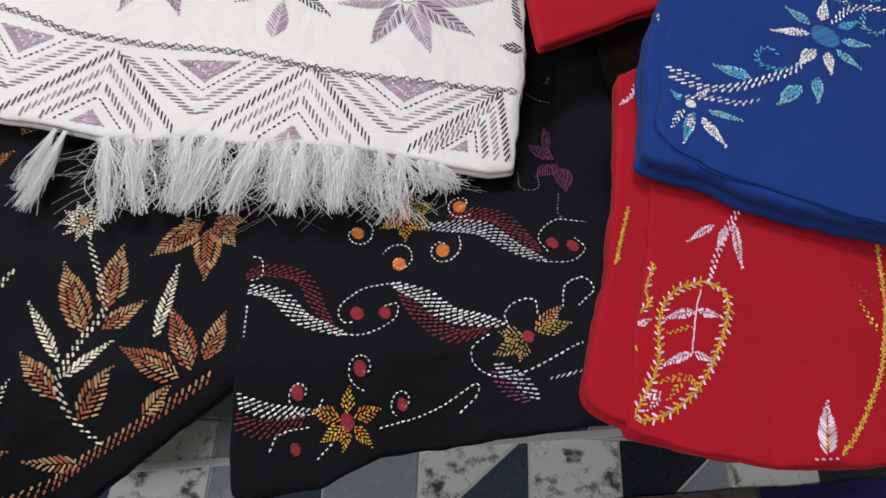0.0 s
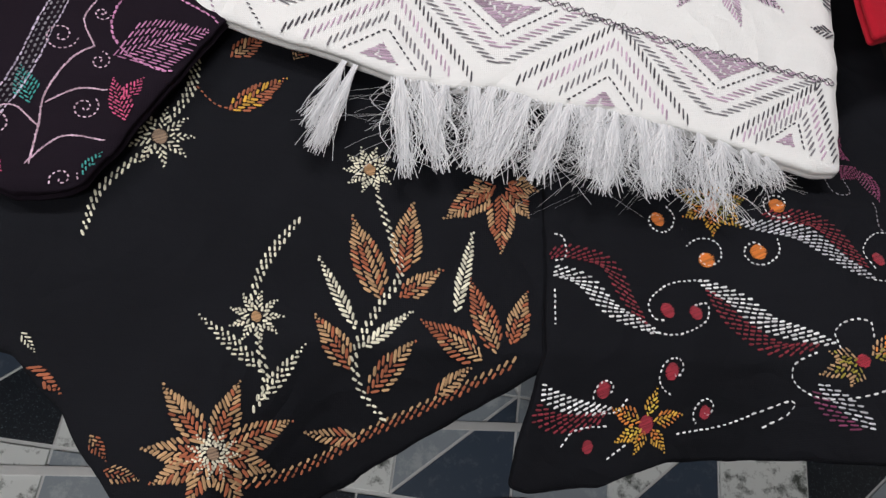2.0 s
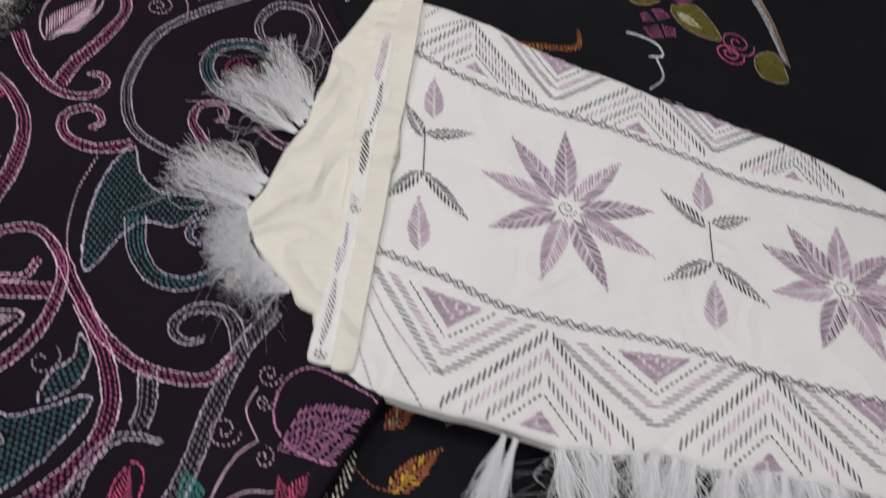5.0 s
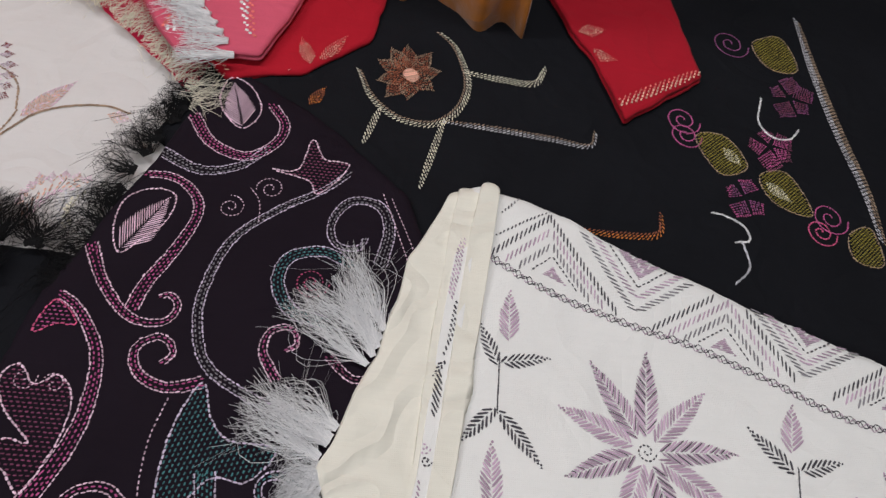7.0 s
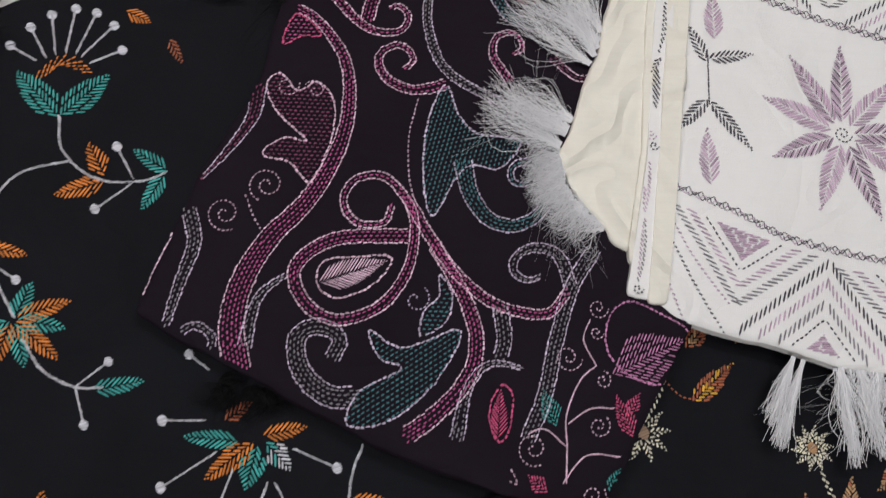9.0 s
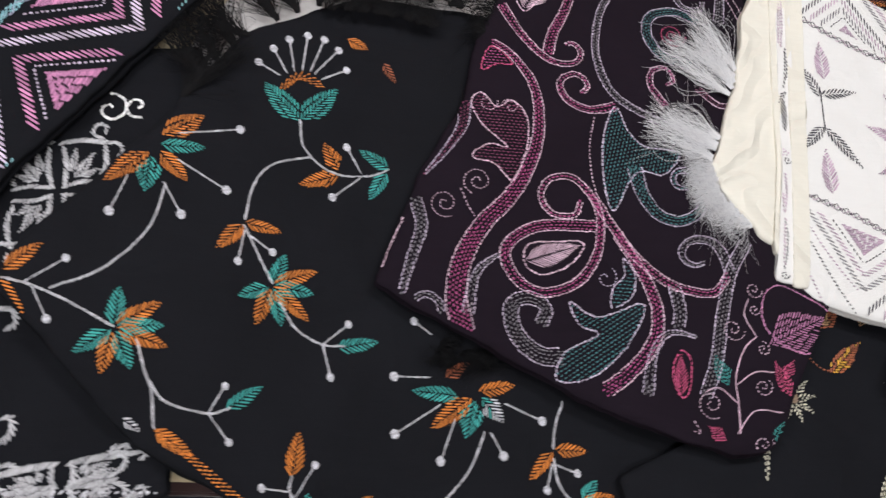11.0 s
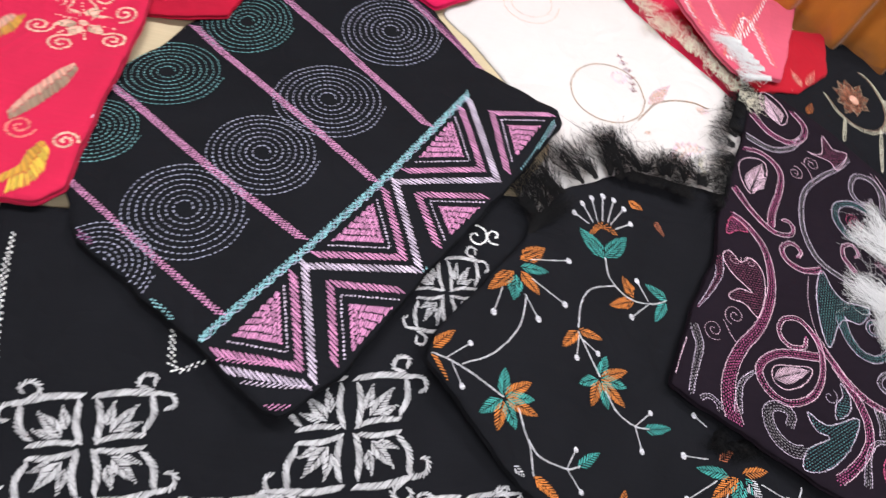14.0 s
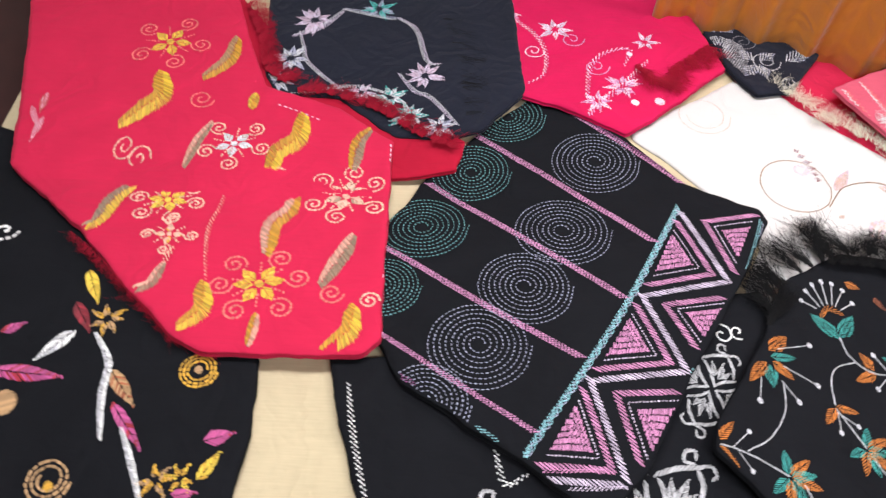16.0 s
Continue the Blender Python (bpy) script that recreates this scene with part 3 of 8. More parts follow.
m.leaf((0.0041, 0.0067), (0.0182, 0.0654), 0.0261, ("rust", "tan",), w=0.0026, step=0.0060, dash=0.011)
m.leaf((0.0100, 0.0032), (0.0674, 0.0370), 0.0261, ("rust", "tan",), w=0.0026, step=0.0060, dash=0.011)
m.leaf((0.0085, -0.0023), (0.0545, -0.0090), 0.0261, ("rust", "tan",), w=0.0026, step=0.0060, dash=0.011)
m.leaf((0.0053, -0.0064), (0.0279, -0.0432), 0.0261, ("rust", "tan",), w=0.0026, step=0.0060, dash=0.011)
m.leaf((0.0002, -0.0065), (-0.0146, -0.0444), 0.0261, ("rust", "tan",), w=0.0026, step=0.0060, dash=0.011)
m.leaf((-0.0037, -0.0047), (-0.0471, -0.0289), 0.0261, ("rust", "tan",), w=0.0026, step=0.0060, dash=0.011)
m.leaf((-0.0050, -0.0011), (-0.0581, 0.0007), 0.0261, ("rust", "tan",), w=0.0026, step=0.0060, dash=0.011)
for k in range(11):
    m.leaf(Vector((0.0022, -0.0014)) + Vector((math.cos(k * 6.283 / 11), math.sin(k * 6.283 / 11))) * 0.0043, Vector((0.0022, -0.0014)) + Vector((math.cos(k * 6.283 / 11 + 0.1), math.sin(k * 6.283 / 11 + 0.1))) * 0.0216, 0.0072, ("ivory", "ivory",), w=0.0022)
m.dot((0.0022, -0.0014), 0.0054, "taupe")
m.done()
m = Sewn(leafy, "sprig")
m.rope([(0.0313, 0.0410), (0.0402, 0.0612), (0.0344, 0.0851), (0.0285, 0.1049)], ("ivory",), 0.0077, w=0.0024, taper=0.3)
m.leaf((0.0326, 0.0450), (0.0751, 0.1006), 0.0154, ("ivory",), w=0.0022)
m.leaf((0.0384, 0.0717), (-0.0262, 0.1215), 0.0154, ("ivory",), w=0.0022)
for k in range(9):
    m.leaf(Vector((0.0274, 0.1209)) + Vector((math.cos(k * 6.283 / 9), math.sin(k * 6.283 / 9))) * 0.0050, Vector((0.0274, 0.1209)) + Vector((math.cos(k * 6.283 / 9 + 0.1), math.sin(k * 6.283 / 9 + 0.1))) * 0.0251, 0.0094, ("ivory", "ivory",), w=0.0022)
m.dot((0.0274, 0.1209), 0.0052, "tan")
m.rope([(0.0210, 0.1397), (0.0292, 0.1707), (0.0457, 0.2003), (0.0622, 0.2239)], ("ivory",), 0.0106, w=0.0022)
m.done()
m = Sewn(leafy, "leaf_branch")
m.rope([(0.1501, 0.0412), (0.1258, 0.0654), (0.1191, 0.0947), (0.1394, 0.1382), (0.1583, 0.1706), (0.1496, 0.2061), (0.1319, 0.2577)], ("ivory",), 0.0082, w=0.0024, taper=0.3)
m.leaf((0.1415, 0.1439), (0.1081, 0.2323), 0.0345, ("rust", "tan",), w=0.0026, step=0.0060, dash=0.011)
m.leaf((0.1600, 0.1695), (0.1700, 0.2522), 0.0345, ("rust", "tan",), w=0.0026, step=0.0060, dash=0.011)
m.leaf((0.1579, 0.1462), (0.2018, 0.1809), 0.0247, ("rust", "tan",), w=0.0026, step=0.0060, dash=0.011)
m.leaf((0.1195, 0.1136), (0.0780, 0.1857), 0.0151, ("ivory",), w=0.0026, step=0.0060, dash=0.011)
m.leaf((0.1243, 0.0961), (0.1733, 0.1364), 0.0151, ("ivory",), w=0.0026, step=0.0060, dash=0.011)
m.leaf((0.1171, 0.0799), (0.0780, 0.1279), 0.0264, ("rust", "tan",), w=0.0026, step=0.0060, dash=0.011)
m.leaf((0.1331, 0.0599), (0.1760, 0.1083), 0.0264, ("rust", "tan",), w=0.0026, step=0.0060, dash=0.011)
m.leaf((0.2133, 0.1342), (0.2325, 0.2258), 0.0171, ("ivory",), w=0.0026, step=0.0060, dash=0.011)
for k in range(10):
    m.leaf(Vector((0.1245, 0.2808)) + Vector((math.cos(k * 6.283 / 10), math.sin(k * 6.283 / 10))) * 0.0054, Vector((0.1245, 0.2808)) + Vector((math.cos(k * 6.283 / 10 + 0.1), math.sin(k * 6.283 / 10 + 0.1))) * 0.0269, 0.0110, ("ivory", "ivory",), w=0.0022)
m.dot((0.1245, 0.2808), 0.0067, "tan")
m.done()
m = Sewn(leafy, "half_flower")
m.leaf((0.2418, 0.0920), (0.1771, 0.1274), 0.0316, ("tan", "rust",), w=0.0026, step=0.0060, dash=0.011)
m.leaf((0.2542, 0.0967), (0.2263, 0.1748), 0.0287, ("tan", "rust",), w=0.0026, step=0.0060, dash=0.011)
m.leaf((0.2675, 0.1047), (0.2860, 0.1652), 0.0250, ("rust", "tan",), w=0.0026, step=0.0060, dash=0.011)
m.done()
m = Sewn(leafy, "half_flower")
m.leaf((0.2544, 0.2749), (0.1997, 0.2319), 0.0338, ("rust", "tan",), w=0.0026, step=0.0060, dash=0.011)
m.leaf((0.2576, 0.2788), (0.2259, 0.2647), 0.0338, ("rust", "tan",), w=0.0026, step=0.0060, dash=0.011)
m.leaf((0.2617, 0.2708), (0.2606, 0.1984), 0.0338, ("rust", "tan",), w=0.0026, step=0.0060, dash=0.011)
m.leaf((0.2657, 0.2762), (0.2933, 0.2431), 0.0338, ("rust", "tan",), w=0.0026, step=0.0060, dash=0.011)
m.leaf((0.2669, 0.2803), (0.3036, 0.2772), 0.0338, ("rust", "tan",), w=0.0026, step=0.0060, dash=0.011)
m.done()
m = Sewn(leafy, "trailing_stem")
m.rope([(-0.1328, 0.1895), (-0.1260, 0.2303), (-0.1049, 0.2610), (-0.0846, 0.2838)], ("ivory",), 0.0092, w=0.0022)
for k in range(9):
    m.leaf(Vector((-0.0796, 0.2947)) + Vector((math.cos(k * 6.283 / 9), math.sin(k * 6.283 / 9))) * 0.0068, Vector((-0.0796, 0.2947)) + Vector((math.cos(k * 6.283 / 9 + 0.1), math.sin(k * 6.283 / 9 + 0.1))) * 0.0338, 0.0113, ("ivory", "ivory",), w=0.0022)
m.dot((-0.0796, 0.2947), 0.0079, "taupe")
m.done()
m = Sewn(leafy, "trailing_stem")
m.rope([(-0.0724, 0.3159), (-0.0575, 0.3529), (-0.0552, 0.4036)], ("ivory",), 0.0115, w=0.0022)
m.done()
m = Sewn(leafy, "curled_leaf")
m.run([(-0.0522, 0.3548), (-0.0315, 0.3362), (-0.0094, 0.3333)], "rust", w=0.0018)
m.done()
m = Sewn(leafy, "curled_leaf")
m.leaf((-0.0184, 0.3297), (0.0365, 0.3788), 0.0273, ("gold", "rust",), w=0.0026, step=0.0060, dash=0.011)
m.done()
m = Sewn(leafy, "curled_leaf")
m.leaf((-0.0235, 0.3919), (0.0119, 0.4290), 0.0247, ("tan", "rust",), w=0.0026, step=0.0060, dash=0.011)
m.done()
m = Sewn(leafy, "curled_leaf")
m.leaf((0.0400, 0.3987), (0.0532, 0.4255), 0.0217, ("tan", "rust",))
m.done()
m = Sewn(leafy, "edge_leaf")
m.leaf((-0.1641, 0.0683), (-0.1257, 0.0447), 0.0205, ("tan", "rust",), w=0.0026, step=0.0060, dash=0.011)
m.done()
m = Sewn(leafy, "edge_leaf")
m.leaf((-0.1682, 0.0952), (-0.1521, 0.0783), 0.0095, ("ivory",))
m.done()
m = Sewn(leafy, "edge_leaf")
m.leaf((-0.1002, 0.0117), (-0.0817, -0.0102), 0.0138, ("tan", "rust",))
m.done()
m = Sewn(leafy, "edge_leaf")
m.leaf((-0.0853, -0.0175), (-0.0531, -0.0242), 0.0163, ("rust", "tan",))
m.done()
scroll = Shawl("ribbon_embroidered_shawl", [(0.3083, 0.3176), (0.3088, 0.2052), (0.3016, 0.0990), (0.2892, 0.0322), (0.2838, -0.0135), (0.3058, -0.0201), (0.3792, -0.0097), (0.4540, 0.0137), (0.5264, 0.0178), (0.6234, -0.0001), (0.6854, -0.0029), (0.7290, 0.1468), (0.8091, 0.4292), (0.8822, 0.7180), (0.8289, 0.8626), (0.5975, 0.8527), (0.3407, 0.5682)], 0.0080, "black",
    "black shawl embroidered with red and white ribbons and starry flowers", lean=(0.0235, -0.0149, -0.0679), seed=2, rise=scroll_rise)
m = Sewn(scroll, "ribbon")
m.rope([(0.2949, 0.1871), (0.3385, 0.1752), (0.3707, 0.1432), (0.4110, 0.1226)], ("white",), 0.0193, w=0.0021, taper=0.6)
m.rope([(0.2956, 0.1972), (0.3294, 0.2052), (0.3679, 0.1930), (0.3858, 0.1572), (0.4003, 0.1319)], ("maroon",), 0.0182, w=0.0021, taper=0.6)
m.run([(0.4012, 0.1247), (0.4338, 0.1220), (0.4661, 0.1374), (0.4712, 0.1570), (0.4529, 0.1532)], "white", w=0.0019, gap=0.34)
m.run([(0.4699, 0.1834), (0.4338, 0.1767), (0.4090, 0.1568), (0.4110, 0.1383), (0.4253, 0.1363)], "white", w=0.0019, gap=0.34)
m.dot((0.4271, 0.1474), 0.0080, "crimson")
m.dot((0.4573, 0.1465), 0.0075, "crimson")
m.done()
m = Sewn(scroll, "ribbon")
m.rope([(0.4709, 0.1820), (0.4999, 0.1617), (0.5282, 0.1337), (0.5821, 0.1085)], ("white",), 0.0194, w=0.0021, taper=0.6)
m.rope([(0.4769, 0.1700), (0.5001, 0.1351), (0.5298, 0.1095), (0.5624, 0.1082)], ("maroon",), 0.0180, w=0.0021, taper=0.6)
m.done()
m = Sewn(scroll, "ribbon")
m.rope([(0.2698, 0.0876), (0.3024, 0.0653), (0.3390, 0.0540), (0.3725, 0.0520)], ("white",), 0.0151, w=0.0021, taper=0.5)
m.rope([(0.2717, 0.0651), (0.3115, 0.0427), (0.3471, 0.0412), (0.3708, 0.0482)], ("maroon",), 0.0184, w=0.0021, taper=0.5)
m.done()
m = Sewn(scroll, "star_flower")
m.leaf((0.4856, 0.2659), (0.4502, 0.2864), 0.0214, ("olive", "gold",), w=0.0021, step=0.0058)
m.leaf((0.4875, 0.2642), (0.5126, 0.2370), 0.0214, ("olive", "gold",), w=0.0021, step=0.0058)
m.leaf((0.4878, 0.2656), (0.5227, 0.2703), 0.0214, ("olive", "gold",), w=0.0021, step=0.0058)
m.leaf((0.4852, 0.2632), (0.4564, 0.2523), 0.0199, ("orange", "gold",), w=0.0021, step=0.0058)
m.leaf((0.4861, 0.2616), (0.4848, 0.2288), 0.0199, ("orange", "gold",), w=0.0021, step=0.0058)
m.leaf((0.4862, 0.2658), (0.4924, 0.3002), 0.0199, ("orange", "gold",), w=0.0021, step=0.0058)
m.dot((0.4865, 0.2643), 0.0078, "peach")
m.coil((0.4308, 0.2498), 0.0202, 1.15, "white", start=60, gap=0.34, w=0.0019)
m.coil((0.4761, 0.2092), 0.0220, 1.1, "white", start=150, gap=0.34, w=0.0019)
m.coil((0.5242, 0.2124), 0.0223, 1.1, "white", start=30, gap=0.34, w=0.0019)
m.coil((0.5492, 0.2619), 0.0178, 1.2, "white", start=300, gap=0.34, w=0.0019)
m.dot((0.4310, 0.2512), 0.0081, "orange")
m.dot((0.4762, 0.2043), 0.0081, "orange")
m.dot((0.5250, 0.2097), 0.0081, "orange")
m.dot((0.5476, 0.2593), 0.0081, "orange")
m.done()
m = Sewn(scroll, "star_flower")
m.leaf((0.4120, 0.0462), (0.4156, 0.0739), 0.0164, ("yellow", "gold",), w=0.0021, step=0.0058)
m.leaf((0.4086, 0.0392), (0.3812, 0.0241), 0.0164, ("yellow", "gold",), w=0.0021, step=0.0058)
m.leaf((0.4176, 0.0427), (0.4486, 0.0522), 0.0176, ("gold", "orange",), w=0.0021, step=0.0058)
m.leaf((0.4064, 0.0442), (0.3709, 0.0541), 0.0176, ("gold", "orange",), w=0.0021, step=0.0058)
m.leaf((0.4107, 0.0376), (0.4049, 0.0138), 0.0143, ("orange", "gold",), w=0.0021, step=0.0058)
m.leaf((0.4168, 0.0376), (0.4375, 0.0172), 0.0143, ("orange", "gold",), w=0.0021, step=0.0058)
m.dot((0.4112, 0.0412), 0.0082, "crimson")
m.coil((0.3661, 0.0677), 0.0223, 1.05, "white", start=350, gap=0.34, w=0.0019)
m.coil((0.4315, 0.0870), 0.0193, 1.05, "white", start=270, gap=0.34, w=0.0019)
m.coil((0.4714, 0.0553), 0.0144, 1.1, "white", start=240, gap=0.34, w=0.0019)
m.dot((0.3612, 0.0691), 0.0074, "crimson")
m.dot((0.4279, 0.0869), 0.0074, "crimson")
m.dot((0.4706, 0.0533), 0.0061, "crimson")
m.dot((0.3548, 0.0202), 0.0061, "crimson")
m.run([(0.3269, 0.0194), (0.3394, 0.0343), (0.3712, 0.0393)], "white", gap=0.34, w=0.0019)
m.run([(0.3764, 0.0099), (0.3951, 0.0240)], "white", gap=0.34, w=0.0019)
m.run([(0.4451, 0.0341), (0.4929, 0.0427), (0.5297, 0.0559), (0.5498, 0.0618), (0.5489, 0.0512), (0.5287, 0.0390)], "white", gap=0.34, w=0.0019)
m.done()
m = Sewn(scroll, "star_flower")
m.leaf((0.6086, 0.0967), (0.6418, 0.1231), 0.0169, ("orange", "tan",), w=0.0021, step=0.0058)
m.leaf((0.5983, 0.0917), (0.5657, 0.0825), 0.0191, ("olive", "tan",), w=0.0021, step=0.0058)
m.leaf((0.5992, 0.0948), (0.5724, 0.1033), 0.0191, ("olive", "tan",), w=0.0021, step=0.0058)
m.leaf((0.5986, 0.0884), (0.5922, 0.0702), 0.0191, ("olive", "tan",), w=0.0021, step=0.0058)
m.leaf((0.6106, 0.0937), (0.6471, 0.1021), 0.0191, ("olive", "tan",), w=0.0021, step=0.0058)
m.dot((0.6017, 0.0933), 0.0064, "crimson")
m.run([(0.5844, 0.1060), (0.5819, 0.1232), (0.5950, 0.1335), (0.6131, 0.1316), (0.6136, 0.1133)], "white", gap=0.34, w=0.0019)
m.run([(0.6408, 0.1200), (0.6474, 0.1452), (0.6691, 0.1554), (0.6778, 0.1397), (0.6568, 0.1205)], "white", gap=0.34, w=0.0019)
m.run([(0.5644, 0.1034), (0.5453, 0.0930), (0.5504, 0.0753), (0.5741, 0.0611), (0.6082, 0.0619), (0.6542, 0.0785)], "white", gap=0.34, w=0.0019)
m.done()
m = Sewn(scroll, "ribbon")
m.rope([(0.5122, 0.2447), (0.5659, 0.2277), (0.6012, 0.1973), (0.6307, 0.1782)], ("silver",), 0.0190, w=0.0019, taper=0.6)
m.rope([(0.5391, 0.2524), (0.5879, 0.2377), (0.6152, 0.2058), (0.6282, 0.1887)], ("maroon",), 0.0209, w=0.0019, taper=0.6)
m.run([(0.6306, 0.1775), (0.6605, 0.1769), (0.6795, 0.1924), (0.6699, 0.2083)], "white", gap=0.34, w=0.0015)
m.run([(0.6852, 0.2298), (0.6517, 0.2325), (0.6300, 0.2113), (0.6378, 0.1898)], "white", gap=0.34, w=0.0015)
m.dot((0.6443, 0.2016), 0.0073, "crimson")
m.dot((0.6663, 0.1969), 0.0073, "crimson")
m.done()
m = Sewn(scroll, "ribbon")
m.rope([(0.5720, 0.0735), (0.5897, 0.0539), (0.6036, 0.0294)], ("silver",), 0.0138, w=0.0019)
m.rope([(0.5675, 0.0670), (0.5813, 0.0450), (0.5976, 0.0285)], ("wine",), 0.0113, w=0.0019)
m.rope([(0.6185, 0.0463), (0.6478, 0.0474)], ("silver",), 0.0049)
m.done()
# shade near the red pile is put into the wine and grey thread colours
m = Sewn(scroll, "shaded_flower")
m.leaf((0.6798, 0.3457), (0.6473, 0.3782), 0.0250, ("wine", "wine",))
m.leaf((0.6835, 0.3503), (0.6745, 0.4076), 0.0250, ("wine", "wine",))
m.leaf((0.6888, 0.3464), (0.7224, 0.3821), 0.0250, ("wine", "wine",))
m.leaf((0.6875, 0.3378), (0.7135, 0.3161), 0.0250, ("wine", "wine",))
m.leaf((0.6829, 0.3325), (0.6747, 0.2736), 0.0250, ("wine", "wine",))
m.leaf((0.6792, 0.3366), (0.6444, 0.3069), 0.0250, ("wine", "wine",))
m.run([(0.6258, 0.3185), (0.6229, 0.2857), (0.6432, 0.2851), (0.6491, 0.3125)], "grey", gap=0.34, w=0.0015)
m.run([(0.6926, 0.4028), (0.7029, 0.4384), (0.7248, 0.4324), (0.7207, 0.3920)], "grey", gap=0.34, w=0.0015)
m.run([(0.6482, 0.4846), (0.6749, 0.4557), (0.7130, 0.4516)], "silver", gap=0.3, w=0.001)
m.leaf((0.7188, 0.5044), (0.6877, 0.4859), 0.0200, ("wine", "taupe",))
m.leaf((0.7252, 0.5030), (0.7407, 0.4741), 0.0200, ("wine", "taupe",))
m.leaf((0.7275, 0.5099), (0.7596, 0.5318), 0.0200, ("wine", "taupe",))
m.leaf((0.7229, 0.5114), (0.7213, 0.5441), 0.0200, ("wine", "taupe",))
m.run([(0.6646, 0.2738), (0.6593, 0.2380), (0.6903, 0.2287)], "grey", gap=0.34, w=0.0015)
m.run([(0.3080, 0.2234), (0.3235, 0.2206), (0.3243, 0.1987), (0.3106, 0.1922)], "white", gap=0.34, w=0.0019)
m.run([(0.3107, 0.1629), (0.3080, 0.1230)], "white", gap=0.34, w=0.0019)
m.done()
# added black sheet: stands for the shade between ribbon shawl and red pile
under = Shawl("pile_shade_sheet", [(0.6400, 0.7600), (0.7000, 0.3000), (0.6956, 0.1328), (0.7021, 0.0448), (0.8160, 0.0114), (1.0062, 0.0165), (1.3005, 0.6254), (1.2297, 0.9000), (0.8200, 0.9000)], -0.0125, "black",
    "flat black sheet added to stand for the shade beside the red pile", seed=44)
# added prop under the red shawl, black to stand for the pile's shadowed side
pile = Shawl("pile_shadow_block", [(0.8165, 0.3672), (0.7789, 0.2451), (0.7272, 0.0884), (0.7134, 0.0123), (0.7444, -0.0120), (0.8160, -0.0387), (0.9038, -0.0453), (0.9547, -0.0438), (1.1323, 0.2494), (1.0344, 0.3843)], 0.0860, "black",
    "added black block that props the red pile and stands for its shadowed side", seed=43, thick=0.085, wrinkle=0.003)
redr = Shawl("red_vine_shawl", [(0.7402, 0.3865), (0.7093, 0.2495), (0.6802, 0.1328), (0.6259, 0.0085), (0.6334, -0.0052), (0.6628, -0.0195), (0.6631, -0.0291), (0.7217, -0.0503), (0.7894, -0.0710), (0.8731, -0.0726), (0.9211, -0.0704), (1.0997, 0.2282), (1.0068, 0.3570), (0.8191, 0.4192)], 0.1180, "red",
    "folded bright red shawl with pink and gold chain-stitched vines", seed=3, thick=0.022, wrinkle=0.003)
redtop = Shawl("upper_fold", [(0.7193, 0.1520), (0.6801, 0.0505), (0.6590, -0.0310), (0.7180, -0.0531), (0.7848, -0.0735), (0.8673, -0.0750), (0.9147, -0.0728), (1.0915, 0.2229), (1.0165, 0.3941), (0.8509, 0.4193), (0.7847, 0.3860)], 0.1260, "red",
    "upper fold of the red shawl", seed=33, thick=0.008, wrinkle=0.004, parent=redr, fold="upper_fold")
m = Sewn(redtop, "paisley")
m.feather([(0.7576, 0.1046), (0.7300, 0.0963), (0.7089, 0.0708), (0.6967, 0.0269), (0.6779, -0.0034), (0.6635, -0.0236), (0.6867, -0.0238), (0.7161, -0.0087), (0.7418, 0.0175), (0.7663, 0.0553), (0.7786, 0.0849), (0.7705, 0.1002), (0.7576, 0.1046)], ("gold", "blush"), 0.0129)
m.leaf((0.7443, 0.0744), (0.7101, 0.0673), 0.0114, ("blush",), w=0.0022, step=0.0040)
m.leaf((0.7443, 0.0744), (0.7670, 0.0659), 0.0115, ("blush",), w=0.0022, step=0.0040)
m.leaf((0.7376, 0.0582), (0.7096, 0.0524), 0.0062, ("gold",), w=0.0020)
m.chain([(0.7548, 0.0952), (0.7443, 0.0744), (0.7316, 0.0404), (0.7284, 0.0306)], "blush", w=0.0022)
m.leaf((0.7288, 0.0322), (0.6981, 0.0223), 0.0100, ("blush",), w=0.0022, step=0.0040)
m.leaf((0.7288, 0.0322), (0.7471, 0.0215), 0.0101, ("blush",), w=0.0022, step=0.0040)
m.leaf((0.7198, 0.0122), (0.6891, 0.0060), 0.0079, ("gold", "orange"), w=0.0022)
m.leaf((0.7161, 0.0098), (0.6946, -0.0114), 0.0078, ("orange", "gold"), w=0.0022)
m.leaf((0.7188, 0.0123), (0.7246, -0.0036), 0.0074, ("orange", "gold"), w=0.0022)
m.leaf((0.6935, 0.0002), (0.6717, -0.0090), 0.0088, ("blush",), w=0.0022)
m.leaf((0.6904, -0.0047), (0.6762, -0.0187), 0.0078, ("blush",), w=0.0022)
m.done()
m = Sewn(redtop, "flower_stem")
m.rope([(0.7660, 0.1042), (0.7757, 0.1231), (0.8049, 0.1676), (0.8376, 0.2057)], ("blush",), 0.0076, w=0.0022)
m.leaf((0.8105, 0.1706), (0.8022, 0.1149), 0.0109, ("blush",), w=0.0022, step=0.0042)
m.leaf((0.8016, 0.1664), (0.7839, 0.1390), 0.0100, ("blush",), w=0.0022, step=0.0042)
m.leaf((0.7903, 0.1699), (0.7559, 0.1504), 0.0089, ("blush",), w=0.0022, step=0.0042)
m.done()
m = Sewn(redtop, "vine")
m.feather([(0.7159, 0.1256), (0.7013, 0.0981), (0.7028, 0.0860), (0.6880, 0.0725), (0.6780, 0.0507), (0.6822, 0.0365)], ("gold", "blush"), 0.0101)
m.leaf((0.6855, 0.0613), (0.6988, 0.0688), 0.0094, ("blush",), w=0.0022)
m.done()
m = Sewn(redtop, "gold_tuft")
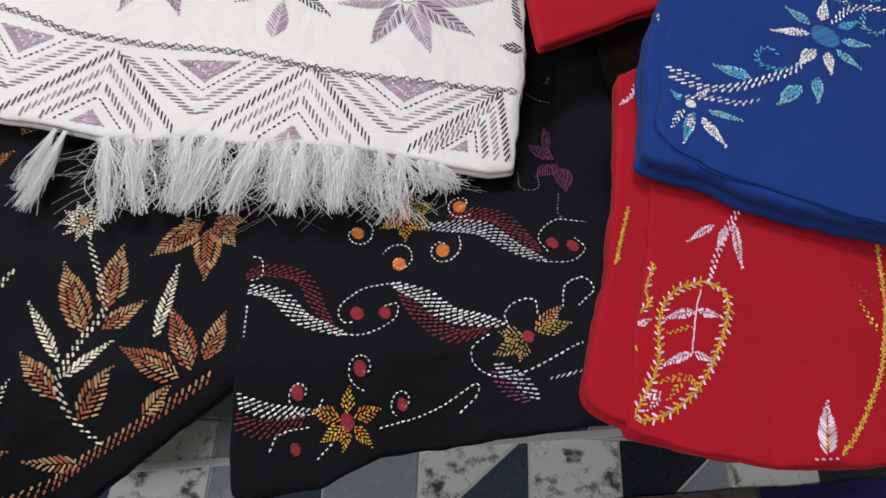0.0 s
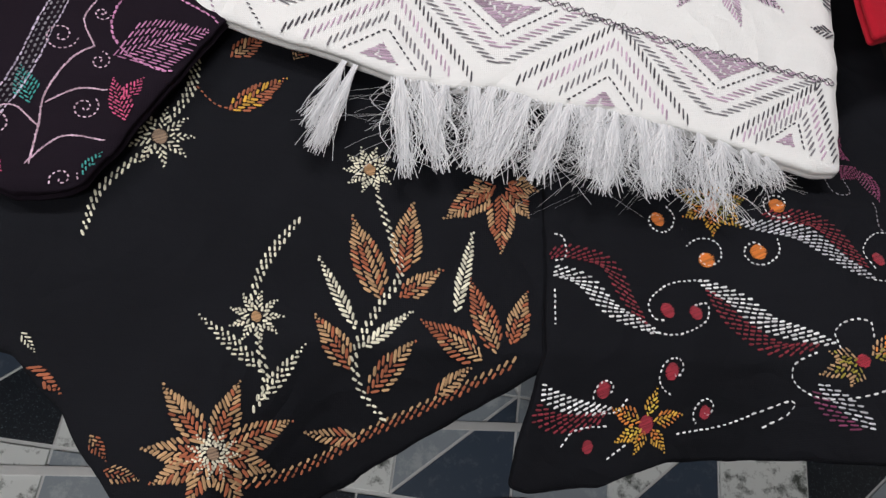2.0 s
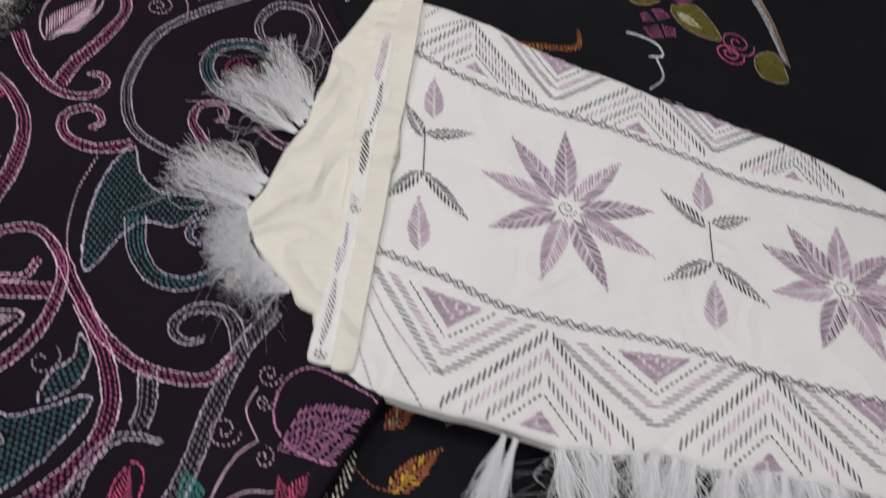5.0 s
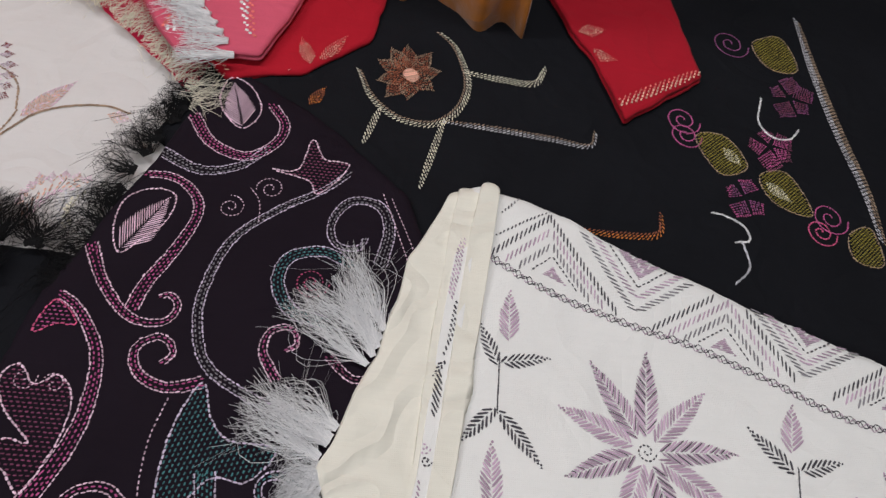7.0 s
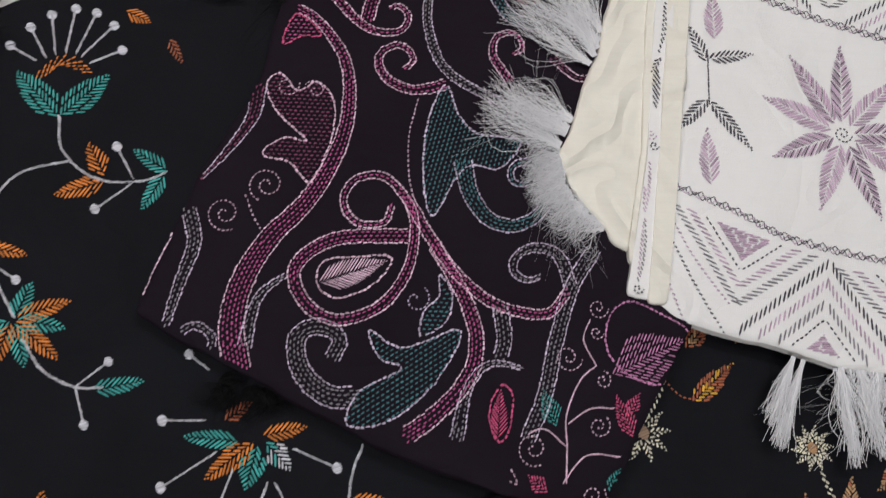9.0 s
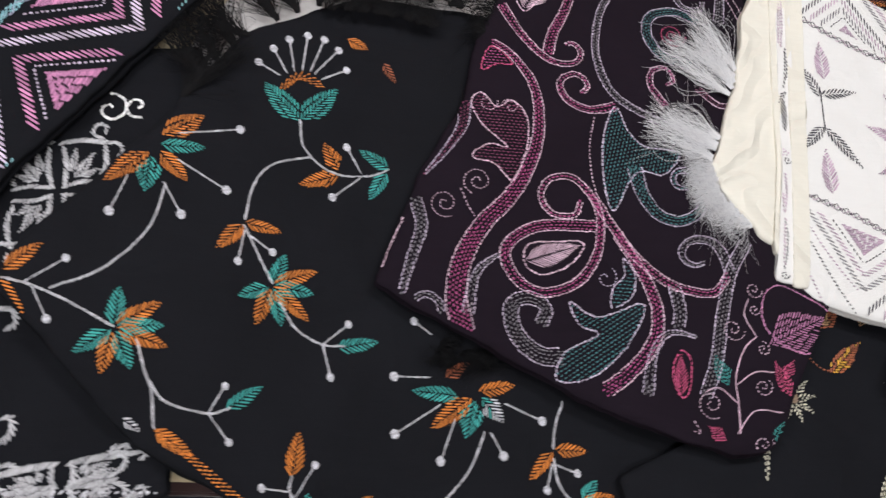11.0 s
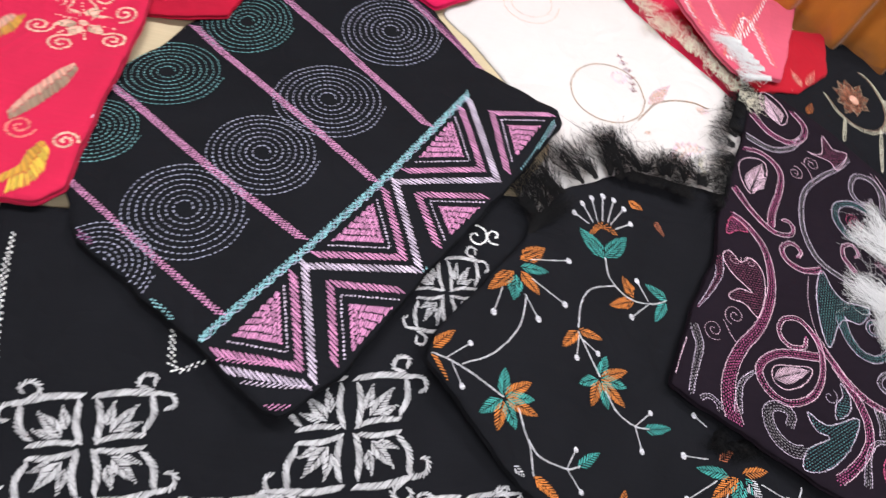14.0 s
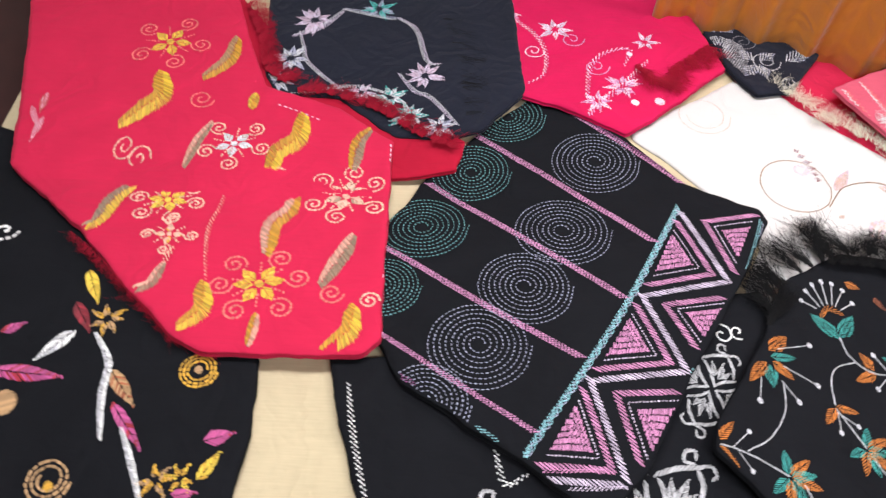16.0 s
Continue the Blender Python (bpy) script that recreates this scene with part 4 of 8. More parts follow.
m.leaf((0.8928, 0.1900), (0.8724, 0.1661), 0.0103, ("gold", "yellow"), w=0.0022)
m.leaf((0.9015, 0.1893), (0.8878, 0.1677), 0.0091, ("gold", "yellow"), w=0.0022)
m.leaf((0.9073, 0.1853), (0.9012, 0.1717), 0.0069, ("gold", "yellow"), w=0.0022)
m.done()
m = Sewn(redtop, "vine")
m.feather([(0.9547, 0.1555), (0.9398, 0.1062), (0.9236, 0.0575), (0.8980, 0.0070), (0.8731, -0.0263), (0.8473, -0.0547), (0.8291, -0.0695)], ("gold", "gold"), 0.0066)
m.leaf((0.9109, 0.0406), (0.9047, 0.0769), 0.0075, ("gold", "yellow"), w=0.0022)
m.leaf((0.9211, 0.0728), (0.9064, 0.0955), 0.0065, ("crimson",), w=0.0020)
m.done()
m = Sewn(redtop, "flame_leaf")
m.leaf((0.8179, -0.0687), (0.8358, -0.0199), 0.0197, ("blush",), w=0.0024, step=0.0042, dash=0.012)
m.leaf((0.8195, -0.0659), (0.8258, -0.0432), 0.0077, ("gold",), w=0.0020)
m.run([(0.8051, -0.0705), (0.8294, -0.0714)], "blush", w=0.002)
m.done()
m = Sewn(redtop, "leaf_pair")
m.leaf((0.7742, 0.2438), (0.7861, 0.2223), 0.0071, ("blush", "taupe"), w=0.0018)
m.leaf((0.7867, 0.2406), (0.7972, 0.2191), 0.0070, ("blush", "taupe"), w=0.0018)
m.done()
m = Sewn(redr, "edge_vine")
m.feather([(0.7694, 0.3916), (0.7484, 0.3525), (0.7283, 0.3381)], ("blush", "blush"), 0.0076)
m.feather([(0.7102, 0.1984), (0.6959, 0.1651), (0.6830, 0.1326)], ("gold", "gold"), 0.0055)
m.done()
redc = Shawl("red_corner_shawl", [(0.6576, 0.5211), (0.6575, 0.4373), (0.8036, 0.4976), (0.9327, 0.5677), (0.9245, 0.6803), (0.6654, 0.6257)], 0.1150, "red",
    "red shawl with one folded corner showing above the dark one", seed=4)
m = Sewn(redc, "leaf_spray")
m.leaf((0.6881, 0.5576), (0.7285, 0.5734), 0.0179, ("blush",))
m.done()
m = Sewn(redc, "leaf_spray")
m.leaf((0.6931, 0.5226), (0.7393, 0.5525), 0.0179, ("blush",))
m.done()
umber = Shawl("brown_drape", [(0.7141, 1.0324), (0.7161, 0.8465), (0.7466, 0.7902), (0.7263, 0.5821), (0.7188, 0.4697), (0.8682, 0.4828), (1.1250, 1.1037)], -0.0080, "umber",
    "dull brown cloth half hidden behind the white shawl", seed=30)
blue = Shawl("blue_floral_shawl", [(0.8038, 0.4738), (0.7668, 0.4018), (0.7233, 0.2363), (0.7424, 0.2246), (0.7888, 0.2044), (0.8165, 0.1822), (0.9359, 0.1387), (1.0005, 0.1154), (1.2445, 0.5411), (0.8491, 0.5728)], 0.1650, "blue",
    "royal blue shawl with sky-blue flower spray, folded on a red one", seed=5, thick=0.035, wrinkle=0.003)
bluetop = Shawl("upper_fold", [(0.8199, 0.5122), (0.7837, 0.3993), (0.7446, 0.2663), (0.7553, 0.2407), (0.7861, 0.2106), (0.8632, 0.1688), (0.9449, 0.1300), (1.1811, 0.5014)], 0.1720, "blue",
    "upper fold of the blue shawl", seed=37, thick=0.006, wrinkle=0.003, parent=blue, fold="upper_fold")
m = Sewn(bluetop, "flower_spray")
m.rope([(0.7664, 0.3339), (0.7957, 0.3159), (0.8310, 0.3108), (0.8710, 0.3203), (0.9076, 0.3343), (0.9357, 0.3564)], ("white",), 0.0124, w=0.0024, length=0.009)
m.rope([(0.7744, 0.3035), (0.8090, 0.2975), (0.8309, 0.2895), (0.8574, 0.2925)], ("white", "lilac"), 0.0083, w=0.0022)
m.rope([(0.7717, 0.3432), (0.7902, 0.3305), (0.8068, 0.3231)], ("white",), 0.0096, w=0.0024)
m.dot((0.9604, 0.3823), 0.0171, "deepsky", w=0.0022)
m.leaf((0.9425, 0.3647), (0.9148, 0.3406), 0.0160, ("white",), w=0.0024, step=0.0042)
m.leaf((0.9550, 0.3592), (0.9470, 0.3244), 0.0134, ("white",), w=0.0024, step=0.0042)
m.leaf((0.9446, 0.3883), (0.8999, 0.3935), 0.0139, ("white",), w=0.0024, step=0.0042)
m.leaf((0.9661, 0.4063), (0.9815, 0.4405), 0.0144, ("white",), w=0.0024, step=0.0042)
m.leaf((0.9508, 0.4013), (0.9302, 0.4318), 0.0143, ("sky", "aqua"), w=0.0024, step=0.0042)
m.leaf((0.9755, 0.3747), (1.0082, 0.3664), 0.0139, ("sky", "aqua"), w=0.0024, step=0.0042)
m.leaf((0.9655, 0.3624), (0.9852, 0.3313), 0.0123, ("sky", "aqua"), w=0.0024, step=0.0042)
m.leaf((0.9804, 0.3945), (1.0089, 0.4052), 0.0129, ("sky",), w=0.0024, step=0.0042)
m.done()
m = Sewn(bluetop, "side_leaf")
m.leaf((0.8571, 0.3224), (0.8195, 0.3449), 0.0171, ("sky", "aqua"), w=0.0024, step=0.0042)
m.done()
m = Sewn(bluetop, "side_leaf")
m.leaf((0.9077, 0.3117), (0.8719, 0.2836), 0.0177, ("sky", "aqua"), w=0.0024, step=0.0042)
m.done()
m = Sewn(bluetop, "side_leaf")
m.leaf((0.9292, 0.3227), (0.9174, 0.2841), 0.0142, ("sky", "aqua"), w=0.0024, step=0.0042)
m.done()
m = Sewn(bluetop, "curl")
m.rope([(0.9113, 0.3358), (0.8851, 0.3347), (0.8709, 0.3448), (0.8763, 0.3617), (0.8910, 0.3668), (0.8968, 0.3563)], ("sky",), 0.0080, w=0.0022)
m.done()
m = Sewn(bluetop, "flower_spray")
m.dot((0.7824, 0.2921), 0.0059, "white")
m.leaf((0.7819, 0.2813), (0.7613, 0.2390), 0.0125, ("white", "sky"), w=0.0024, step=0.0042)
m.leaf((0.7880, 0.2731), (0.8038, 0.2321), 0.0125, ("white",), w=0.0024, step=0.0042)
m.leaf((0.7974, 0.2813), (0.8311, 0.2654), 0.0104, ("sky", "aqua"), w=0.0024, step=0.0042)
m.leaf((0.7732, 0.2866), (0.7538, 0.2601), 0.0103, ("sky", "white"), w=0.0022)
m.leaf((0.7753, 0.2973), (0.7651, 0.3102), 0.0107, ("white", "sky"), w=0.0022)
m.leaf((0.7906, 0.3007), (0.8060, 0.3088), 0.0095, ("white",), w=0.0022)
m.done()
m = Sewn(bluetop, "flower_spray")
m.rope([(0.9778, 0.4056), (1.0063, 0.4254), (1.0338, 0.4258), (1.0574, 0.4158)], ("white",), 0.0117, w=0.0024)
m.rope([(1.0228, 0.4188), (1.0116, 0.3996), (1.0215, 0.3850), (1.0433, 0.3940)], ("sky", "aqua"), 0.0083, w=0.0022)
m.leaf((1.0131, 0.4344), (0.9875, 0.4478), 0.0132, ("white", "sky"), w=0.0022)
m.leaf((1.0368, 0.4334), (1.0632, 0.4638), 0.0134, ("sky",), w=0.0022)
m.done()
m = Sewn(blue, "edge_leaf")
m.leaf((0.7813, 0.4433), (0.7807, 0.4191), 0.0076, ("sky", "white"), w=0.0020)
m.done()
behind = Shawl("black_patchwork_shawl", [(-0.4524, 1.0435), (-0.3898, 1.2349), (-0.1778, 1.3895), (0.1038, 1.4996), (1.1513, 1.7050), (1.0009, 1.1878), (0.7801, 0.7371), (0.2289, 0.7663), (-0.0900, 0.8330), (-0.2790, 0.8881)], 0.0000, "black",
    "wide black shawl with tan outlined flower and colourful diamond chain", seed=6)
m = Sewn(behind, "ring_flower")
m.leaf((-0.1272, 1.2101), (-0.1734, 1.2314), 0.0313, ("rust", "taupe",), w=0.0016)
m.leaf((-0.1270, 1.2047), (-0.1712, 1.1863), 0.0313, ("rust", "taupe",), w=0.0016)
m.leaf((-0.1250, 1.2008), (-0.1545, 1.1542), 0.0313, ("rust", "taupe",), w=0.0016)
m.leaf((-0.1210, 1.2009), (-0.1217, 1.1548), 0.0313, ("rust", "taupe",), w=0.0016)
m.leaf((-0.1162, 1.2041), (-0.0816, 1.1811), 0.0313, ("rust", "taupe",), w=0.0016)
m.leaf((-0.1151, 1.2094), (-0.0726, 1.2259), 0.0313, ("rust", "taupe",), w=0.0016)
m.leaf((-0.1172, 1.2139), (-0.0898, 1.2635), 0.0313, ("rust", "taupe",), w=0.0016)
m.leaf((-0.1219, 1.2151), (-0.1294, 1.2733), 0.0313, ("rust", "taupe",), w=0.0016)
m.leaf((-0.1250, 1.2138), (-0.1545, 1.2622), 0.0313, ("rust", "taupe",), w=0.0016)
m.dot((-0.1193, 1.2075), 0.0137, "peach")
m.done()
m = Sewn(behind, "ring_flower")
m.rope([(-0.1960, 1.2041), (-0.1706, 1.1513), (-0.1317, 1.1210), (-0.0828, 1.1183), (-0.0470, 1.1526), (-0.0342, 1.2107), (-0.0536, 1.2771), (-0.0832, 1.3100)], ("ivory", "taupe",), 0.0135, w=0.0018)
m.done()
m = Sewn(behind, "ring_flower")
m.rope([(-0.1584, 1.1320), (-0.1785, 1.0618)], ("ivory",), 0.0111, w=0.0018)
m.done()
m = Sewn(behind, "ring_flower")
m.rope([(-0.0652, 1.1278), (-0.0801, 1.0635), (-0.0941, 1.0012)], ("ivory",), 0.0112, w=0.0018)
m.done()
m = Sewn(behind, "ring_flower")
m.rope([(-0.0626, 1.1261), (0.0078, 1.1255), (0.0920, 1.1234), (0.1501, 1.1197), (0.1623, 1.1499)], ("silver", "taupe",), 0.0131, w=0.0018)
m.done()
m = Sewn(behind, "ring_flower")
m.rope([(-0.0365, 1.2309), (0.0158, 1.2266), (0.0687, 1.2295), (0.0892, 1.2658)], ("ivory",), 0.0141, w=0.0018)
m.done()
m = Sewn(behind, "corded_hook")
m.rope([(0.1272, 0.9705), (0.1836, 0.9695), (0.2419, 0.9799), (0.2505, 1.0151)], ("orange", "rust",), 0.0121, w=0.0018)
m.done()
m = Sewn(behind, "corded_hook")
m.leaf((-0.2580, 1.1209), (-0.2392, 1.1627), 0.0198, ("orange", "rust",))
m.done()
m = Sewn(behind, "diamond_chain")
m.patch([(0.3246, 1.1741), (0.3746, 1.1847), (0.4031, 1.1312), (0.3535, 1.1075)], "taupe", "olive", row=0.003)
m.leaf((0.3662, 1.1606), (0.3935, 1.1293), 0.0234, ("ivory",))
m.coil((0.3072, 1.2043), 0.0301, 2, "magenta", w=0.0024, gap=0.1)
m.coil((0.3080, 1.1740), 0.0274, 2, "magenta", w=0.0024, gap=0.1)
m.leaf((0.4453, 1.1806), (0.4104, 1.1732), 0.0486, ("magenta", "wine",), w=0.002)
m.leaf((0.4496, 1.1856), (0.4467, 1.2151), 0.0486, ("magenta", "wine",), w=0.002)
m.leaf((0.4552, 1.1841), (0.4929, 1.2022), 0.0486, ("magenta", "wine",), w=0.002)
m.leaf((0.4540, 1.1784), (0.4831, 1.1552), 0.0486, ("magenta", "wine",), w=0.002)
m.leaf((0.4487, 1.1747), (0.4391, 1.1245), 0.0486, ("magenta", "wine",), w=0.002)
m.leaf((0.3844, 1.0712), (0.3586, 1.0825), 0.0442, ("plum", "magenta",), w=0.002)
m.leaf((0.3855, 1.0648), (0.3678, 1.0290), 0.0442, ("plum", "magenta",), w=0.002)
m.leaf((0.3912, 1.0664), (0.4145, 1.0424), 0.0442, ("plum", "magenta",), w=0.002)
m.leaf((0.3898, 1.0741), (0.4035, 1.1068), 0.0442, ("plum", "magenta",), w=0.002)
m.patch([(0.4188, 1.1151), (0.4685, 1.1304), (0.4950, 1.0573), (0.4373, 1.0667)], "taupe", "olive", row=0.003)
m.leaf((0.4264, 1.1060), (0.4663, 1.0743), 0.0229, ("ivory",))
m.coil((0.5229, 1.0575), 0.0312, 2, "magenta", w=0.0024, gap=0.1)
m.coil((0.5023, 1.0287), 0.0263, 2, "rose", w=0.0024, gap=0.1)
m.coil((0.4188, 1.4014), 0.0352, 2, "plum", w=0.0024, gap=0.1)
m.leaf((0.5032, 1.2967), (0.4748, 1.3118), 0.0484, ("wine", "plum",), w=0.002)
m.leaf((0.5090, 1.3012), (0.5235, 1.3492), 0.0484, ("wine", "plum",), w=0.002)
m.leaf((0.5133, 1.2977), (0.5589, 1.3197), 0.0484, ("wine", "plum",), w=0.002)
m.leaf((0.5106, 1.2911), (0.5363, 1.2650), 0.0484, ("wine", "plum",), w=0.002)
m.leaf((0.5041, 1.2889), (0.4822, 1.2465), 0.0484, ("wine", "plum",), w=0.002)
m.patch([(0.4624, 1.4128), (0.5213, 1.4423), (0.5375, 1.3658), (0.4838, 1.3587)], "taupe", "olive", row=0.003)
m.patch([(0.5494, 1.0323), (0.5897, 1.0498), (0.5932, 0.9867), (0.5476, 0.9884)], "taupe", "olive", row=0.003)
m.done()
m = Sewn(behind, "white_curl")
m.chain([(0.4542, 1.2821), (0.4399, 1.2310), (0.4559, 1.2021), (0.4880, 1.2023), (0.5102, 1.2281)], "white", w=0.004)
m.done()
m = Sewn(behind, "white_curl")
m.chain([(0.3289, 1.0318), (0.3502, 1.0288), (0.3761, 1.0158), (0.3809, 0.9919), (0.3566, 0.9860)], "white", w=0.004)
m.done()
m = Sewn(behind, "white_curl")
m.chain([(0.3696, 0.9863), (0.3735, 0.9460), (0.3461, 0.9152)], "silver", w=0.004)
m.done()
m = Sewn(behind, "corded_line")
m.rope([(0.5654, 1.4970), (0.5731, 1.3360), (0.5859, 1.2170), (0.6007, 1.1196), (0.6044, 1.0275)], ("silver", "taupe",), 0.0223, w=0.002)
m.done()
paisley = Shawl("paisley_shawl", [(-0.6454, 0.4091), (-0.4850, 0.3262), (-0.3352, 0.2545), (-0.1846, 0.2107), (-0.1334, 0.2223), (-0.1027, 0.2739), (-0.0687, 0.3419), (-0.0282, 0.4154), (0.0083, 0.6906), (-0.0650, 0.8665), (-0.1115, 0.9809), (-0.2145, 1.0721), (-0.3618, 1.1708), (-0.4008, 1.1274), (-0.4390, 0.9914), (-0.4849, 0.8710), (-0.5178, 0.7818), (-0.5371, 0.6809), (-0.5889, 0.5702), (-0.6438, 0.4199)], 0.0160, "plum_black",
    "black shawl covered with magenta and teal paisley scrollwork", lean=(0.0220, 0.0185, -0.0220), seed=7)
m = Sewn(paisley, "scroll_stem")
m.tube([(-0.5331, 0.3506), (-0.5429, 0.3980), (-0.5352, 0.4459), (-0.5093, 0.4958), (-0.4698, 0.5414), (-0.4420, 0.5951), (-0.4291, 0.6504), (-0.4340, 0.7143), (-0.4654, 0.7646), (-0.4970, 0.7881)], 0.0288, 0.0092, "blush", "magenta")
m.done()
m = Sewn(paisley, "scroll_stem")
m.tube([(-0.5281, 0.3748), (-0.5172, 0.4282), (-0.4848, 0.4579)], 0.0151, 0.0047, "lilac", "grey")
m.done()
m = Sewn(paisley, "trefoil")
m.patch([(-0.4700, 0.5623), (-0.4915, 0.5853), (-0.5247, 0.5948), (-0.5001, 0.6159), (-0.4734, 0.6128), (-0.5087, 0.6457), (-0.5256, 0.6814), (-0.5096, 0.6978), (-0.4886, 0.6759), (-0.4670, 0.6897), (-0.4461, 0.6651), (-0.4461, 0.6221), (-0.4586, 0.5798)], "blush", "wine")
m.coil((-0.5013, 0.6824), 0.0148, 1.3, "blush", start=20)
m.coil((-0.4688, 0.6782), 0.0135, 1.2, "blush", start=160)
m.done()
m = Sewn(paisley, "curl")
m.coil((-0.5155, 0.5582), 0.0215, 1.7, "blush", start=250)
m.done()
m = Sewn(paisley, "curl")
m.coil((-0.5600, 0.5228), 0.0211, 1.7, "blush", start=300)
m.run([(-0.5390, 0.5458), (-0.5283, 0.5205), (-0.5185, 0.5049)], "blush")
m.done()
m = Sewn(paisley, "scroll_leaf")
m.tube([(-0.6164, 0.4993), (-0.6299, 0.4621), (-0.6414, 0.4247)], 0.0061, 0.0024, "blush", "wine")
m.done()
m = Sewn(paisley, "scroll_leaf")
m.tube([(-0.5995, 0.5261), (-0.5901, 0.4875), (-0.6020, 0.4415), (-0.6132, 0.3940)], 0.0173, 0.0086, "lilac", "grey")
m.done()
m = Sewn(paisley, "scroll_leaf")
m.tube([(-0.5339, 0.6810), (-0.5385, 0.6390), (-0.5621, 0.5975), (-0.5903, 0.5597)], 0.0188, 0.0034, "lilac", "wine")
m.done()
m = Sewn(paisley, "scroll_leaf")
m.tube([(-0.5944, 0.3902), (-0.5807, 0.3974), (-0.5621, 0.3848), (-0.5636, 0.3698)], 0.0081, 0.0081, "lilac", "grey")
m.done()
m = Sewn(paisley, "paisley_drop")
m.tube([(-0.3550, 0.5050), (-0.4364, 0.4977), (-0.4781, 0.4655), (-0.4684, 0.4279), (-0.4313, 0.4069), (-0.3840, 0.4234), (-0.3561, 0.4621), (-0.3476, 0.5064), (-0.3543, 0.5418), (-0.3840, 0.5738), (-0.4178, 0.5680), (-0.4295, 0.5414), (-0.4128, 0.5174), (-0.3818, 0.5196), (-0.3751, 0.5412)], 0.0164, 0.0063, "blush", "magenta")
m.patch([(-0.4550, 0.4524), (-0.4471, 0.4724), (-0.4169, 0.4781), (-0.3727, 0.4792), (-0.3911, 0.4489), (-0.4266, 0.4311), (-0.4481, 0.4379)], "blush", "")
m.leaf((-0.4529, 0.4476), (-0.3751, 0.4766), 0.0376, ("blush", "blush",), w=0.0015, dash=0.03, step=0.0048)
m.done()
m = Sewn(paisley, "scroll_stem")
m.tube([(-0.3578, 0.5515), (-0.3313, 0.5069), (-0.2991, 0.4634), (-0.2613, 0.4331), (-0.2239, 0.4215), (-0.1937, 0.4221), (-0.1717, 0.4487)], 0.0129, 0.0103, "blush", "magenta")
m.done()
m = Sewn(paisley, "scroll_stem")
m.tube([(-0.1690, 0.4538), (-0.1818, 0.4886), (-0.2106, 0.4974), (-0.2324, 0.4840), (-0.2325, 0.4650), (-0.2110, 0.4592), (-0.2007, 0.4708)], 0.0153, 0.0051, "lilac", "grey")
m.done()
m = Sewn(paisley, "scroll_stem")
m.tube([(-0.3247, 0.4943), (-0.2912, 0.4387), (-0.2764, 0.3902), (-0.2850, 0.3486), (-0.3202, 0.3079), (-0.3548, 0.2828)], 0.0139, 0.0189, "blush", "magenta")
m.run([(-0.3475, 0.6737), (-0.3571, 0.6256), (-0.3562, 0.5781), (-0.3502, 0.5518)], "blush")
m.done()
m = Sewn(paisley, "teal_leaf")
m.patch([(-0.3149, 0.6940), (-0.3349, 0.6475), (-0.3396, 0.5787), (-0.3281, 0.5290), (-0.3041, 0.5720), (-0.2850, 0.5929), (-0.2491, 0.5916), (-0.2252, 0.6278), (-0.2756, 0.6326), (-0.2989, 0.6561)], "lilac", "deepteal", turn=1.3)
m.tube([(-0.2935, 0.5980), (-0.2846, 0.5593), (-0.2619, 0.5284), (-0.2297, 0.5229), (-0.1997, 0.5436), (-0.1952, 0.5828), (-0.2148, 0.6012), (-0.2360, 0.5921), (-0.2321, 0.5726), (-0.2151, 0.5753)], 0.0213, 0.0053, "lilac", "deepteal")
m.done()
m = Sewn(paisley, "curl")
m.tube([(-0.3162, 0.6939), (-0.3557, 0.6848), (-0.3893, 0.7019), (-0.3945, 0.7294), (-0.3710, 0.7433), (-0.3537, 0.7256), (-0.3665, 0.7103)], 0.0139, 0.0056, "blush", "magenta")
m.done()
m = Sewn(paisley, "teal_leaf")
m.tube([(-0.4338, 0.3656), (-0.4261, 0.3868), (-0.4488, 0.3995), (-0.4717, 0.3873), (-0.4665, 0.3524), (-0.4387, 0.3269), (-0.4034, 0.3232)], 0.0153, 0.0235, "lilac", "grey")
m.patch([(-0.3949, 0.3980), (-0.3581, 0.3783), (-0.2943, 0.3996), (-0.3210, 0.3424), (-0.3673, 0.3019), (-0.4137, 0.2949), (-0.4037, 0.3301), (-0.3573, 0.3560), (-0.3816, 0.3662)], "lilac", "deepteal", turn=0.6)
m.patch([(-0.3380, 0.3917), (-0.3351, 0.4195), (-0.3184, 0.4369), (-0.3190, 0.4629), (-0.3036, 0.4384), (-0.3104, 0.4090)], "lilac", "deepteal")
m.coil((-0.3447, 0.4327), 0.0171, 1.1, "lilac", start=60)
m.done()
m = Sewn(paisley, "banded_stem")
m.tube([(-0.2196, 0.2834), (-0.1998, 0.3319), (-0.1866, 0.3916), (-0.1665, 0.4539), (-0.1381, 0.5008)], 0.0164, 0.0164, "lilac", "grey")
m.done()
m = Sewn(paisley, "banded_stem")
m.tube([(-0.2501, 0.4272), (-0.2450, 0.3907), (-0.2511, 0.3679)], 0.0173, 0.0161, "lilac", "grey")
m.done()
m = Sewn(paisley, "banded_stem")
m.tube([(-0.2972, 0.2830), (-0.2849, 0.3369), (-0.2609, 0.3636), (-0.2229, 0.3599)], 0.0150, 0.0035, "lilac", "grey")
m.done()
m = Sewn(paisley, "banded_stem")
m.patch([(-0.2498, 0.3408), (-0.2358, 0.3316), (-0.2388, 0.2969), (-0.2508, 0.2798), (-0.2623, 0.3082)], "rose", "")
m.done()
m = Sewn(paisley, "banded_stem")
m.leaf((-0.2520, 0.2821), (-0.2492, 0.3384), 0.0232, ("hot", "rose",), w=0.0015, dash=0.03, step=0.0048)
m.done()
m = Sewn(paisley, "banded_stem")
